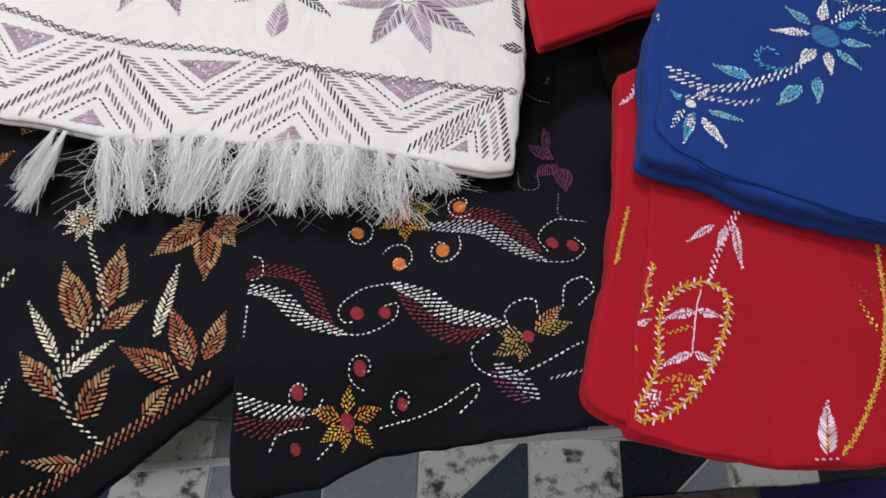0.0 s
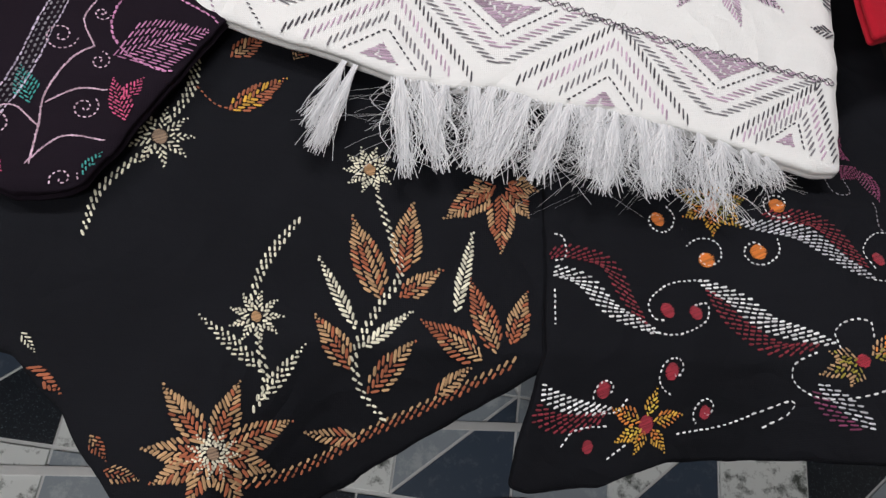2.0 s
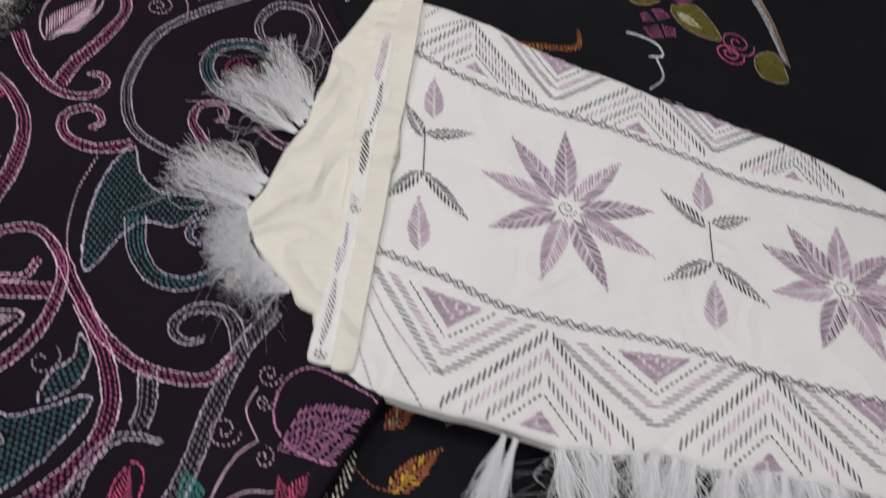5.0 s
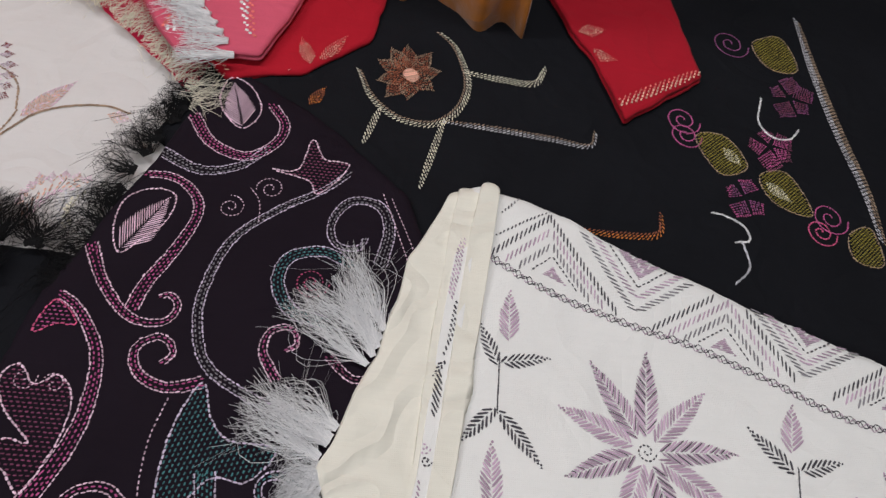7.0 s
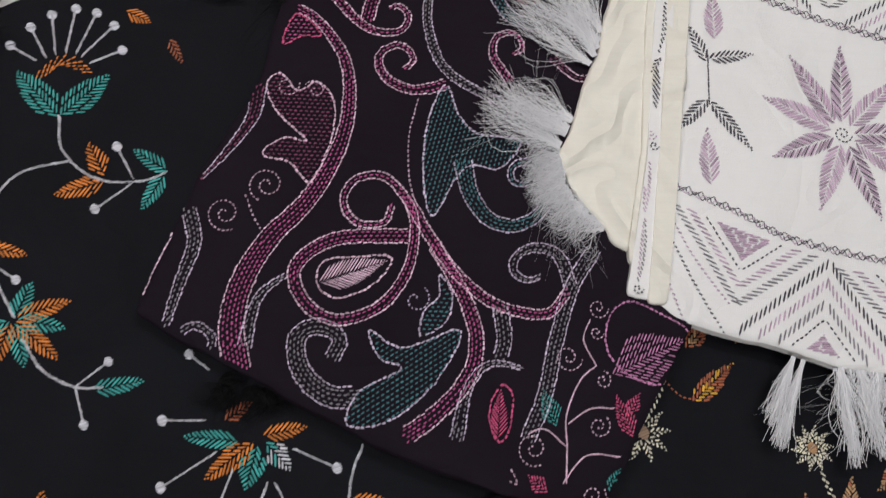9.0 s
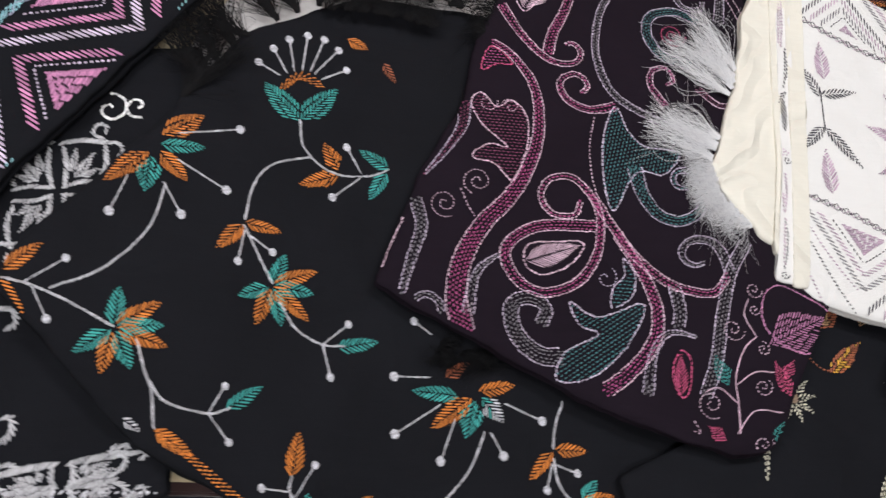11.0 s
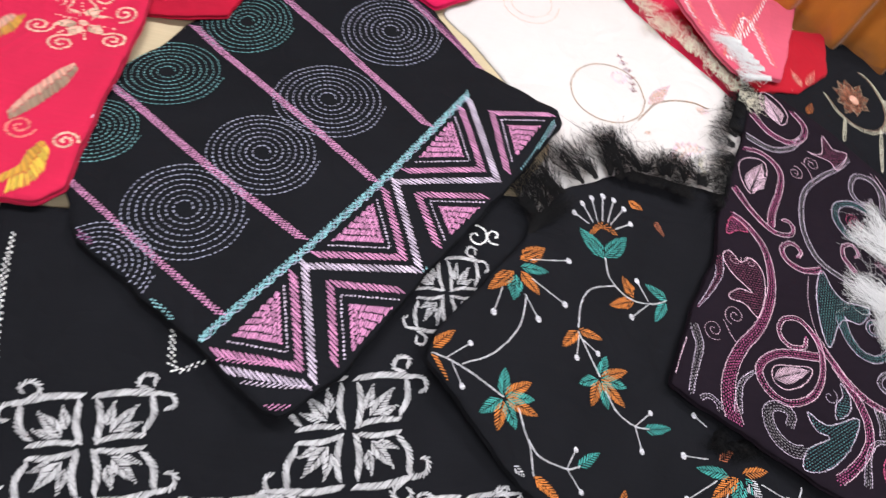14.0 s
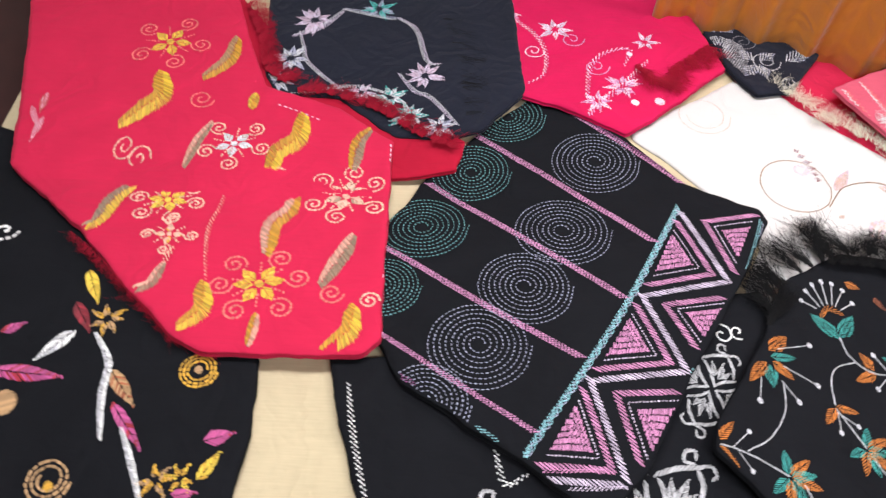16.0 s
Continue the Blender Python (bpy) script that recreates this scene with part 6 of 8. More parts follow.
m.rope([(-0.0806, 0.5323), (-0.0848, 0.4965), (-0.0913, 0.4616)], ("mauve", "grey"), 0.0082, w=0.0016)
m.coil((-0.0917, 0.4522), 0.0069, 1.3, "charcoal", w=0.0020)
m.done()
band = Shawl("edge_fold", [(-0.0273, 0.9198), (-0.0519, 0.6827), (-0.0690, 0.5431), (-0.0802, 0.4451), (-0.0766, 0.4390), (-0.0567, 0.4393), (-0.0503, 0.4918), (-0.0241, 0.6874), (0.0044, 0.9221),
    (0.0119, 0.9911), (-0.0001, 0.9979), (-0.0129, 0.9973)], 0.0368, "cream_edge",
    "plain cream selvedge folded back along the top layer", seed=36, thick=0.012, wrinkle=0.004, parent=white, fold="edge_fold")
fringe(inner, [(-0.1215, 0.7785), (-0.1298, 0.7469), (-0.1411, 0.7236)], "white", out=(-0.75,0.95), length=0.115, bunches=5, strands=70, seed=5, spread=0.009, curl=0.016, wildness=0.35, thin=0.00045, drop=0.004, wag=0.3)
fringe(inner, [(-0.1599, 0.6609), (-0.1691, 0.6393), (-0.1808, 0.6147)], "white", out=(-1,0.55), length=0.105, bunches=4, strands=70, seed=15, spread=0.010, curl=0.020, wildness=0.35, thin=0.00045, drop=0.004, wag=0.3)
fringe(inner, [(-0.1742, 0.6151), (-0.1742, 0.5791), (-0.1514, 0.5476), (-0.1224, 0.5225)], "white", out=(-1,-0.15), length=0.050, bunches=12, strands=60, seed=6, spread=0.016, curl=0.020, wildness=0.5, thin=0.00045, drop=0.004, wag=0.5)
bloom = Shawl("orange_flower_shawl", [(-0.9168, 0.6309), (-0.8462, 0.7614), (-0.6885, 0.8635), (-0.4020, 0.8433), (-0.3448, 0.5441), (-0.3471, 0.3747), (-0.2254, 0.3140), (-0.1089, 0.2217), (-0.1101, 0.1172), (-0.3365, 0.0581), (-0.7033, 0.0662), (-0.7730, 0.1356), (-0.9078, 0.2005), (-0.9877, 0.2821), (-1.0762, 0.3679), (-1.0616, 0.4182), (-0.9841, 0.5248)], 0.0060, "black",
    "black shawl sewn with orange and teal flowers on thin white stems", lean=(-0.1095, -0.1485, -0.0162), seed=9)
m = Sewn(bloom, "fan_flower")
m.leaf((-0.7580, 0.6341), (-0.8109, 0.6868), 0.0358, ("teal",), full=0.5, w=0.0022, step=0.0066, dash=0.014)
m.leaf((-0.7580, 0.6341), (-0.7106, 0.6955), 0.0358, ("teal",), full=0.5, w=0.0022, step=0.0066, dash=0.014)
m.rope([(-0.7870, 0.6845), (-0.7618, 0.7043), (-0.7330, 0.6924)], ("orange",), 0.0156, w=0.002)
m.chain([(-0.7915, 0.7008), (-0.8207, 0.7163)], "silver", w=0.0035)
m.dot((-0.8207, 0.7163), 0.0061, "silver")
m.chain([(-0.7820, 0.7063), (-0.8032, 0.7431)], "silver", w=0.0035)
m.dot((-0.8032, 0.7431), 0.0061, "silver")
m.chain([(-0.7725, 0.7120), (-0.7835, 0.7630)], "silver", w=0.0035)
m.dot((-0.7835, 0.7630), 0.0061, "silver")
m.chain([(-0.7620, 0.7159), (-0.7589, 0.7751)], "silver", w=0.0035)
m.dot((-0.7589, 0.7751), 0.0061, "silver")
m.chain([(-0.7513, 0.7159), (-0.7354, 0.7728)], "silver", w=0.0035)
m.dot((-0.7354, 0.7728), 0.0061, "silver")
m.chain([(-0.7447, 0.7133), (-0.7142, 0.7588)], "silver", w=0.0035)
m.dot((-0.7142, 0.7588), 0.0061, "silver")
m.chain([(-0.7347, 0.7055), (-0.7014, 0.7274)], "silver", w=0.0035)
m.dot((-0.7014, 0.7274), 0.0061, "silver")
m.chain([(-0.7580, 0.6359), (-0.7518, 0.5993), (-0.7277, 0.5722), (-0.6981, 0.5616), (-0.6592, 0.5662), (-0.6331, 0.5784)], "silver", w=0.004)
m.leaf((-0.7013, 0.5672), (-0.7240, 0.6071), 0.0269, ("orange", "orange",), full=0.5, w=0.0022, step=0.0066, dash=0.014)
m.leaf((-0.7013, 0.5612), (-0.7523, 0.5388), 0.0269, ("orange", "orange",), full=0.5, w=0.0022, step=0.0066, dash=0.014)
m.chain([(-0.6713, 0.5627), (-0.7075, 0.5278)], "silver", w=0.0034)
m.dot((-0.7075, 0.5278), 0.0059, "silver")
m.chain([(-0.6713, 0.5671), (-0.6932, 0.6047)], "silver", w=0.0034)
m.dot((-0.6932, 0.6047), 0.0059, "silver")
m.leaf((-0.6331, 0.5784), (-0.6768, 0.6036), 0.0238, ("teal",), full=0.5, w=0.0022, step=0.0066, dash=0.014)
m.leaf((-0.6381, 0.5737), (-0.6595, 0.5300), 0.0238, ("teal",), full=0.5, w=0.0022, step=0.0066, dash=0.014)
m.chain([(-0.7397, 0.5818), (-0.7859, 0.5639), (-0.8075, 0.5315), (-0.8144, 0.4779)], "silver", w=0.004)
m.leaf((-0.8143, 0.4771), (-0.8436, 0.4381), 0.0259, ("orange", "orange",), full=0.5, w=0.0022, step=0.0066, dash=0.014)
m.leaf((-0.8143, 0.4771), (-0.7667, 0.4698), 0.0198, ("orange", "orange",), full=0.5, w=0.0022, step=0.0066, dash=0.014)
m.chain([(-0.8142, 0.4740), (-0.7893, 0.4297), (-0.7724, 0.4007)], "silver", w=0.004)
m.chain([(-0.8125, 0.4663), (-0.8166, 0.4255)], "silver", w=0.0030)
m.dot((-0.8166, 0.4255), 0.0053, "silver")
m.chain([(-0.8079, 0.4621), (-0.7764, 0.4419)], "silver", w=0.0030)
m.dot((-0.7764, 0.4419), 0.0053, "silver")
m.done()
m = Sewn(bloom, "eight_petal_flower")
m.leaf((-0.7724, 0.4007), (-0.7601, 0.4420), 0.0253, ("teal",), full=0.5, w=0.0022, step=0.0066, dash=0.014)
m.leaf((-0.7709, 0.3993), (-0.7203, 0.3930), 0.0253, ("teal",), full=0.5, w=0.0022, step=0.0066, dash=0.014)
m.leaf((-0.7723, 0.3969), (-0.7565, 0.3482), 0.0253, ("teal",), full=0.5, w=0.0022, step=0.0066, dash=0.014)
m.leaf((-0.7752, 0.3982), (-0.8120, 0.3809), 0.0253, ("teal",), full=0.5, w=0.0022, step=0.0066, dash=0.014)
m.leaf((-0.7709, 0.4008), (-0.7191, 0.4241), 0.0253, ("orange", "orange",), full=0.5, w=0.0022, step=0.0066, dash=0.014)
m.leaf((-0.7723, 0.3977), (-0.7244, 0.3579), 0.0253, ("orange", "orange",), full=0.5, w=0.0022, step=0.0066, dash=0.014)
m.leaf((-0.7752, 0.3967), (-0.7880, 0.3460), 0.0253, ("orange", "orange",), full=0.5, w=0.0022, step=0.0066, dash=0.014)
m.chain([(-0.7623, 0.3789), (-0.7397, 0.3472), (-0.7062, 0.3310), (-0.6761, 0.3314)], "silver", w=0.004)
m.leaf((-0.6897, 0.3276), (-0.6363, 0.3411), 0.0239, ("teal",), full=0.5, w=0.0022, step=0.0066, dash=0.014)
m.chain([(-0.7062, 0.3310), (-0.6761, 0.3592)], "silver", w=0.0030)
m.dot((-0.6761, 0.3592), 0.0052, "silver")
m.chain([(-0.7062, 0.3310), (-0.6940, 0.2916)], "silver", w=0.0030)
m.dot((-0.6940, 0.2916), 0.0052, "silver")
m.done()
m = Sewn(bloom, "eight_petal_flower")
m.leaf((-0.9444, 0.3310), (-0.9450, 0.3786), 0.0265, ("teal",), full=0.5, w=0.0022, step=0.0066, dash=0.014)
m.leaf((-0.9424, 0.3298), (-0.8893, 0.3369), 0.0265, ("teal",), full=0.5, w=0.0022, step=0.0066, dash=0.014)
m.leaf((-0.9421, 0.3264), (-0.9196, 0.2823), 0.0265, ("teal",), full=0.5, w=0.0022, step=0.0066, dash=0.014)
m.leaf((-0.9461, 0.3282), (-0.9836, 0.2962), 0.0265, ("teal",), full=0.5, w=0.0022, step=0.0066, dash=0.014)
m.leaf((-0.9425, 0.3312), (-0.8965, 0.3654), 0.0265, ("orange", "orange",), full=0.5, w=0.0022, step=0.0066, dash=0.014)
m.leaf((-0.9423, 0.3284), (-0.8825, 0.3115), 0.0265, ("orange", "orange",), full=0.5, w=0.0022, step=0.0066, dash=0.014)
m.leaf((-0.9459, 0.3261), (-0.9506, 0.2742), 0.0265, ("orange", "orange",), full=0.5, w=0.0022, step=0.0066, dash=0.014)
m.chain([(-1.0759, 0.3766), (-1.0325, 0.3679), (-0.9873, 0.3507), (-0.9443, 0.3297)], "silver", w=0.004)
m.leaf((-1.0759, 0.3766), (-1.0334, 0.4220), 0.0242, ("orange", "orange",), full=0.5, w=0.0022, step=0.0066, dash=0.014)
m.leaf((-1.0759, 0.3766), (-1.0372, 0.3322), 0.0204, ("orange", "orange",), full=0.5, w=0.0022, step=0.0066, dash=0.014)
m.chain([(-1.0451, 0.3716), (-1.0065, 0.4052)], "silver", w=0.0026)
m.dot((-1.0065, 0.4052), 0.0052, "silver")
m.chain([(-1.0355, 0.3676), (-1.0146, 0.3317)], "silver", w=0.0026)
m.dot((-1.0146, 0.3317), 0.0052, "silver")
m.chain([(-1.0171, 0.3677), (-0.9661, 0.3982), (-0.9242, 0.4540), (-0.9117, 0.5179)], "silver", w=0.004)
m.done()
m = Sewn(bloom, "hanging_flower")
m.leaf((-0.9268, 0.5797), (-0.8788, 0.6216), 0.0354, ("orange", "orange",), full=0.5, w=0.0022, step=0.0066, dash=0.014)
m.done()
m = Sewn(bloom, "hanging_flower")
m.leaf((-0.9273, 0.5679), (-0.8708, 0.5728), 0.0244, ("teal",), full=0.5, w=0.0022, step=0.0066, dash=0.014)
m.done()
m = Sewn(bloom, "hanging_flower")
m.leaf((-0.9267, 0.5597), (-0.8873, 0.5226), 0.0258, ("orange", "orange",), full=0.5, w=0.0022, step=0.0066, dash=0.014)
m.done()
m = Sewn(bloom, "hanging_flower")
m.leaf((-0.9345, 0.5520), (-0.9346, 0.5007), 0.0332, ("teal",), full=0.5, w=0.0022, step=0.0066, dash=0.014)
m.done()
m = Sewn(bloom, "hanging_flower")
m.leaf((-0.9378, 0.5581), (-0.9839, 0.5070), 0.0287, ("orange", "orange",), full=0.5, w=0.0022, step=0.0066, dash=0.014)
m.chain([(-0.9059, 0.5888), (-0.8331, 0.6069)], "silver", w=0.0031)
m.dot((-0.8331, 0.6069), 0.0062, "silver")
m.chain([(-0.9034, 0.5515), (-0.8402, 0.5174)], "silver", w=0.0031)
m.dot((-0.8402, 0.5174), 0.0062, "silver")
m.chain([(-0.9151, 0.5174), (-0.8894, 0.4772)], "silver", w=0.0031)
m.dot((-0.8894, 0.4772), 0.0062, "silver")
m.chain([(-0.9567, 0.5199), (-0.9705, 0.4701)], "silver", w=0.0031)
m.dot((-0.9705, 0.4701), 0.0062, "silver")
m.done()
m = Sewn(bloom, "hanging_flower")
m.chain([(-0.9176, 0.3177), (-0.9056, 0.2843), (-0.8941, 0.2581), (-0.8871, 0.2177)], "silver", w=0.004)
m.done()
m = Sewn(bloom, "hanging_flower")
m.chain([(-0.8982, 0.2713), (-0.8774, 0.2489), (-0.8307, 0.2392), (-0.8040, 0.2483)], "silver", w=0.004)
m.done()
m = Sewn(bloom, "hanging_flower")
m.leaf((-0.8120, 0.2439), (-0.7724, 0.2757), 0.0216, ("teal",), full=0.5, w=0.0022, step=0.0066, dash=0.014)
m.chain([(-0.8307, 0.2392), (-0.8152, 0.2717)], "silver", w=0.0027)
m.dot((-0.8152, 0.2717), 0.0047, "silver")
m.chain([(-0.8307, 0.2392), (-0.8045, 0.2081)], "silver", w=0.0027)
m.dot((-0.8045, 0.2081), 0.0047, "silver")
m.done()
m = Sewn(bloom, "corded_edge")
m.rope([(-0.8818, 0.2159), (-0.8414, 0.1877), (-0.8005, 0.1560), (-0.7454, 0.1176)], ("orange", "orange",), 0.0103, w=0.002)
m.leaf((-0.8871, 0.2177), (-0.8416, 0.1903), 0.0219, ("orange", "orange",), full=0.5, w=0.0022, step=0.0066, dash=0.014)
m.leaf((-0.9220, 0.2277), (-0.9010, 0.2154), 0.0140, ("silver",), full=0.5, w=0.0022, step=0.0066, dash=0.014)
m.done()
m = Sewn(bloom, "hanging_flower")
m.leaf((-0.5083, 0.2840), (-0.4587, 0.2953), 0.0229, ("orange", "orange",), full=0.5, w=0.0022, step=0.0066, dash=0.014)
m.done()
m = Sewn(bloom, "hanging_flower")
m.leaf((-0.5164, 0.2779), (-0.5677, 0.2358), 0.0289, ("orange", "orange",), full=0.5, w=0.0022, step=0.0066, dash=0.014)
m.done()
m = Sewn(bloom, "hanging_flower")
m.leaf((-0.5319, 0.2777), (-0.5931, 0.2819), 0.0242, ("teal",), full=0.5, w=0.0022, step=0.0066, dash=0.014)
m.done()
m = Sewn(bloom, "hanging_flower")
m.leaf((-0.5046, 0.2781), (-0.4741, 0.2475), 0.0290, ("teal", "silver",), full=0.5, w=0.0022, step=0.0066, dash=0.014)
m.done()
m = Sewn(bloom, "hanging_flower")
m.leaf((-0.5126, 0.2750), (-0.5224, 0.2254), 0.0334, ("teal",), full=0.5, w=0.0022, step=0.0066, dash=0.014)
m.chain([(-0.5554, 0.2663), (-0.6114, 0.2284)], "silver", w=0.0030)
m.dot((-0.6114, 0.2284), 0.0060, "silver")
m.chain([(-0.5698, 0.2992), (-0.6156, 0.2984)], "silver", w=0.0030)
m.dot((-0.6156, 0.2984), 0.0060, "silver")
m.chain([(-0.5368, 0.2484), (-0.5537, 0.1983)], "silver", w=0.0030)
m.dot((-0.5537, 0.1983), 0.0060, "silver")
m.chain([(-0.4911, 0.2342), (-0.4747, 0.2070)], "silver", w=0.0030)
m.dot((-0.4747, 0.2070), 0.0060, "silver")
m.chain([(-0.4736, 0.2711), (-0.4249, 0.2510)], "silver", w=0.0030)
m.dot((-0.4249, 0.2510), 0.0060, "silver")
m.done()
m = Sewn(bloom, "hanging_flower")
m.chain([(-0.4989, 0.2342), (-0.5202, 0.1843), (-0.5665, 0.1336)], "silver", w=0.004)
m.done()
m = Sewn(bloom, "hanging_flower")
m.leaf((-0.5505, 0.2981), (-0.5208, 0.3213), 0.0198, ("rust", "rust",), full=0.5, w=0.0022, step=0.0066, dash=0.014)
m.chain([(-0.5698, 0.3536), (-0.5927, 0.3698)], "silver", w=0.0031)
m.dot((-0.5927, 0.3698), 0.0054, "silver")
m.done()
m = Sewn(bloom, "bud_sprig")
m.leaf((-0.7300, 0.1710), (-0.7267, 0.2263), 0.0259, ("orange", "orange",), full=0.5, w=0.0022, step=0.0066, dash=0.014)
m.done()
m = Sewn(bloom, "bud_sprig")
m.chain([(-0.7238, 0.1401), (-0.7326, 0.1617), (-0.7294, 0.1763)], "silver", w=0.004)
m.chain([(-0.7254, 0.1499), (-0.7048, 0.1880)], "silver", w=0.0027)
m.dot((-0.7048, 0.1880), 0.0047, "silver")
m.chain([(-0.7325, 0.1564), (-0.7636, 0.1595)], "silver", w=0.0027)
m.dot((-0.7636, 0.1595), 0.0047, "silver")
m.done()
m = Sewn(bloom, "bud_sprig")
m.leaf((-0.7097, 0.1303), (-0.7115, 0.1566), 0.0162, ("teal",), full=0.5, w=0.0022, step=0.0066, dash=0.014)
m.done()
m = Sewn(bloom, "bud_sprig")
m.leaf((-0.6542, 0.1335), (-0.6357, 0.1570), 0.0194, ("orange", "orange",), full=0.5, w=0.0022, step=0.0066, dash=0.014)
m.done()
m = Sewn(bloom, "bud_sprig")
m.chain([(-0.3973, 0.2760), (-0.4074, 0.2497), (-0.4114, 0.2165)], "silver", w=0.004)
m.done()
m = Sewn(bloom, "bud_sprig")
m.leaf((-0.4098, 0.2166), (-0.3651, 0.2160), 0.0213, ("orange", "orange",), full=0.5, w=0.0022, step=0.0066, dash=0.014)
m.done()
m = Sewn(bloom, "bud_sprig")
m.leaf((-0.4114, 0.2158), (-0.4414, 0.1785), 0.0213, ("orange", "orange",), full=0.5, w=0.0022, step=0.0066, dash=0.014)
m.done()
m = Sewn(bloom, "bud_sprig")
m.chain([(-0.4106, 0.2057), (-0.4048, 0.1769), (-0.3891, 0.1556)], "silver", w=0.004)
m.chain([(-0.4072, 0.1984), (-0.3801, 0.1891)], "silver", w=0.0030)
m.dot((-0.3801, 0.1891), 0.0053, "silver")
m.chain([(-0.4127, 0.1984), (-0.4195, 0.1678)], "silver", w=0.0030)
m.dot((-0.4195, 0.1678), 0.0053, "silver")
m.done()
m = Sewn(bloom, "bud_sprig")
m.leaf((-0.3750, 0.1555), (-0.3552, 0.1826), 0.0224, ("teal",), full=0.5, w=0.0022, step=0.0066, dash=0.014)
m.done()
m = Sewn(bloom, "bud_sprig")
m.leaf((-0.3767, 0.1541), (-0.4080, 0.1319), 0.0224, ("teal",), full=0.5, w=0.0022, step=0.0066, dash=0.014)
m.done()
m = Sewn(bloom, "bud_sprig")
m.leaf((-0.3750, 0.1555), (-0.3329, 0.1638), 0.0195, ("orange", "orange",), full=0.5, w=0.0022, step=0.0066, dash=0.014)
m.dot((-0.2795, 0.1854), 0.0132, "orange")
m.done()
m = Sewn(bloom, "bud_sprig")
m.leaf((-0.7056, 0.7810), (-0.6724, 0.7681), 0.0228, ("orange", "orange",), full=0.5, w=0.0022, step=0.0066, dash=0.014)
m.done()
m = Sewn(bloom, "bud_sprig")
m.leaf((-0.6504, 0.7471), (-0.6306, 0.7154), 0.0148, ("rust",), full=0.5, w=0.0022, step=0.0066, dash=0.014)
fringe(bloom, [(-0.9148, 0.6368), (-0.8468, 0.7492), (-0.7609, 0.8138), (-0.6670, 0.8537)], "black", out=(-0.45,1), length=0.125, bunches=10, strands=95, seed=8, spread=0.026, curl=0.018, thin=0.0006, drop=-0.004, over=0.006, wildness=0.35, wag=0.7, root_width=0.12)
fringe(bloom, [(-0.6770, 0.8493), (-0.6000, 0.8518), (-0.5200, 0.8450)], "black", out=(0.0,1), length=0.075, bunches=6, strands=70, seed=18, spread=0.026, curl=0.018, thin=0.0006, drop=-0.004, over=0.002, wildness=0.35, wag=0.7, root_width=0.12)
fringe(bloom, [(-0.7396, 0.8139), (-0.6483, 0.8109), (-0.5593, 0.7965)], "black", out=(0.3,0.9), length=0.06, bunches=8, strands=50, seed=9, spread=0.018, curl=0.020, thin=0.00042, drop=-0.004, over=0.010, wildness=0.4, wag=0.8)
fringe(bloom, [(-0.5687, 0.3437), (-0.5333, 0.3371), (-0.4931, 0.3346)], "black", out=(0.2,-1), length=0.035, bunches=5, strands=60, seed=95, spread=0.014, curl=0.016, thin=0.0006, drop=-0.008, wildness=0.4, wag=0.9)
fringe(paisley, [(-0.3904, 1.1529), (-0.4326, 1.0502), (-0.4677, 0.9408), (-0.4771, 0.8603), (-0.4998, 0.7923)], "black", out=(-1,0.30), length=0.055, bunches=13, strands=60, seed=91, spread=0.024, curl=0.020, thin=0.0006, drop=0.004, wildness=0.4, wag=0.7, root_width=0.3)
m.done()
leafsq = Shawl("white_square_shawl", [(-1.7838, 0.5426), (-1.7487, 0.4051), (-1.6956, 0.2416), (-1.6360, 0.0782), (-1.6195, 0.0650), (-1.3989, 0.0806), (-1.0577, 0.1127), (-0.8710, 0.1492), (-0.8768, 0.2396), (-0.9476, 0.3851), (-0.8581, 0.6296), (-0.9064, 0.7395), (-1.1908, 0.6891), (-1.4338, 0.5438), (-1.6578, 0.5503)], 0.0000, "black",
    "black shawl with thick white satin-stitched leaf squares", seed=10)
m = Sewn(leafsq, "leaf_square")
m.square((-1.5365, 0.1758), (-1.4359, 0.1992), (-1.5567, 0.2602), w=0.0030)
m.done()
m = Sewn(leafsq, "leaf_square")
m.square((-1.1741, 0.2515), (-1.0713, 0.2772), (-1.1872, 0.3476), w=0.0030)
m.done()
m = Sewn(leafsq, "leaf_square")
m.square((-1.0459, 0.5054), (-0.9776, 0.5173), (-1.0627, 0.5842), w=0.0028)
m.coil((-1.0030, 0.6281), 0.0243, 1.2, "white", w=0.004, gap=0.05, start=100)
m.coil((-0.9697, 0.6354), 0.0184, 1.1, "white", w=0.004, gap=0.05, start=300)
m.done()
m = Sewn(leafsq, "hem_motif")
m.square((-1.3312, 0.1128), (-1.2609, 0.1283), (-1.3360, 0.1339), w=0.0024)
m.done()
m = Sewn(leafsq, "hem_motif")
m.square((-0.9846, 0.1553), (-0.9070, 0.1720), (-0.9876, 0.1852), w=0.0024)
m.done()
m = Sewn(leafsq, "side_bar")
m.rope([(-1.7417, 0.4838), (-1.7244, 0.3886), (-1.7062, 0.3182), (-1.6865, 0.2531)], ("white",), 0.0126, w=0.003)
m.done()
m = Sewn(leafsq, "side_bar")
m.rope([(-1.4663, 0.3788), (-1.4480, 0.3053), (-1.4056, 0.3227)], ("white",), 0.0118, w=0.003)
m.done()
m = Sewn(leafsq, "side_bar")
m.rope([(-1.6517, 0.1252), (-1.6322, 0.0789)], ("white",), 0.0065, w=0.003)
m.done()
m = Sewn(leafsq, "hem_line")
m.rope([(-1.1532, 0.1425), (-1.0634, 0.1465), (-0.9703, 0.1507), (-0.8604, 0.1524)], ("silver",), 0.0048, w=0.0025)
m.done()
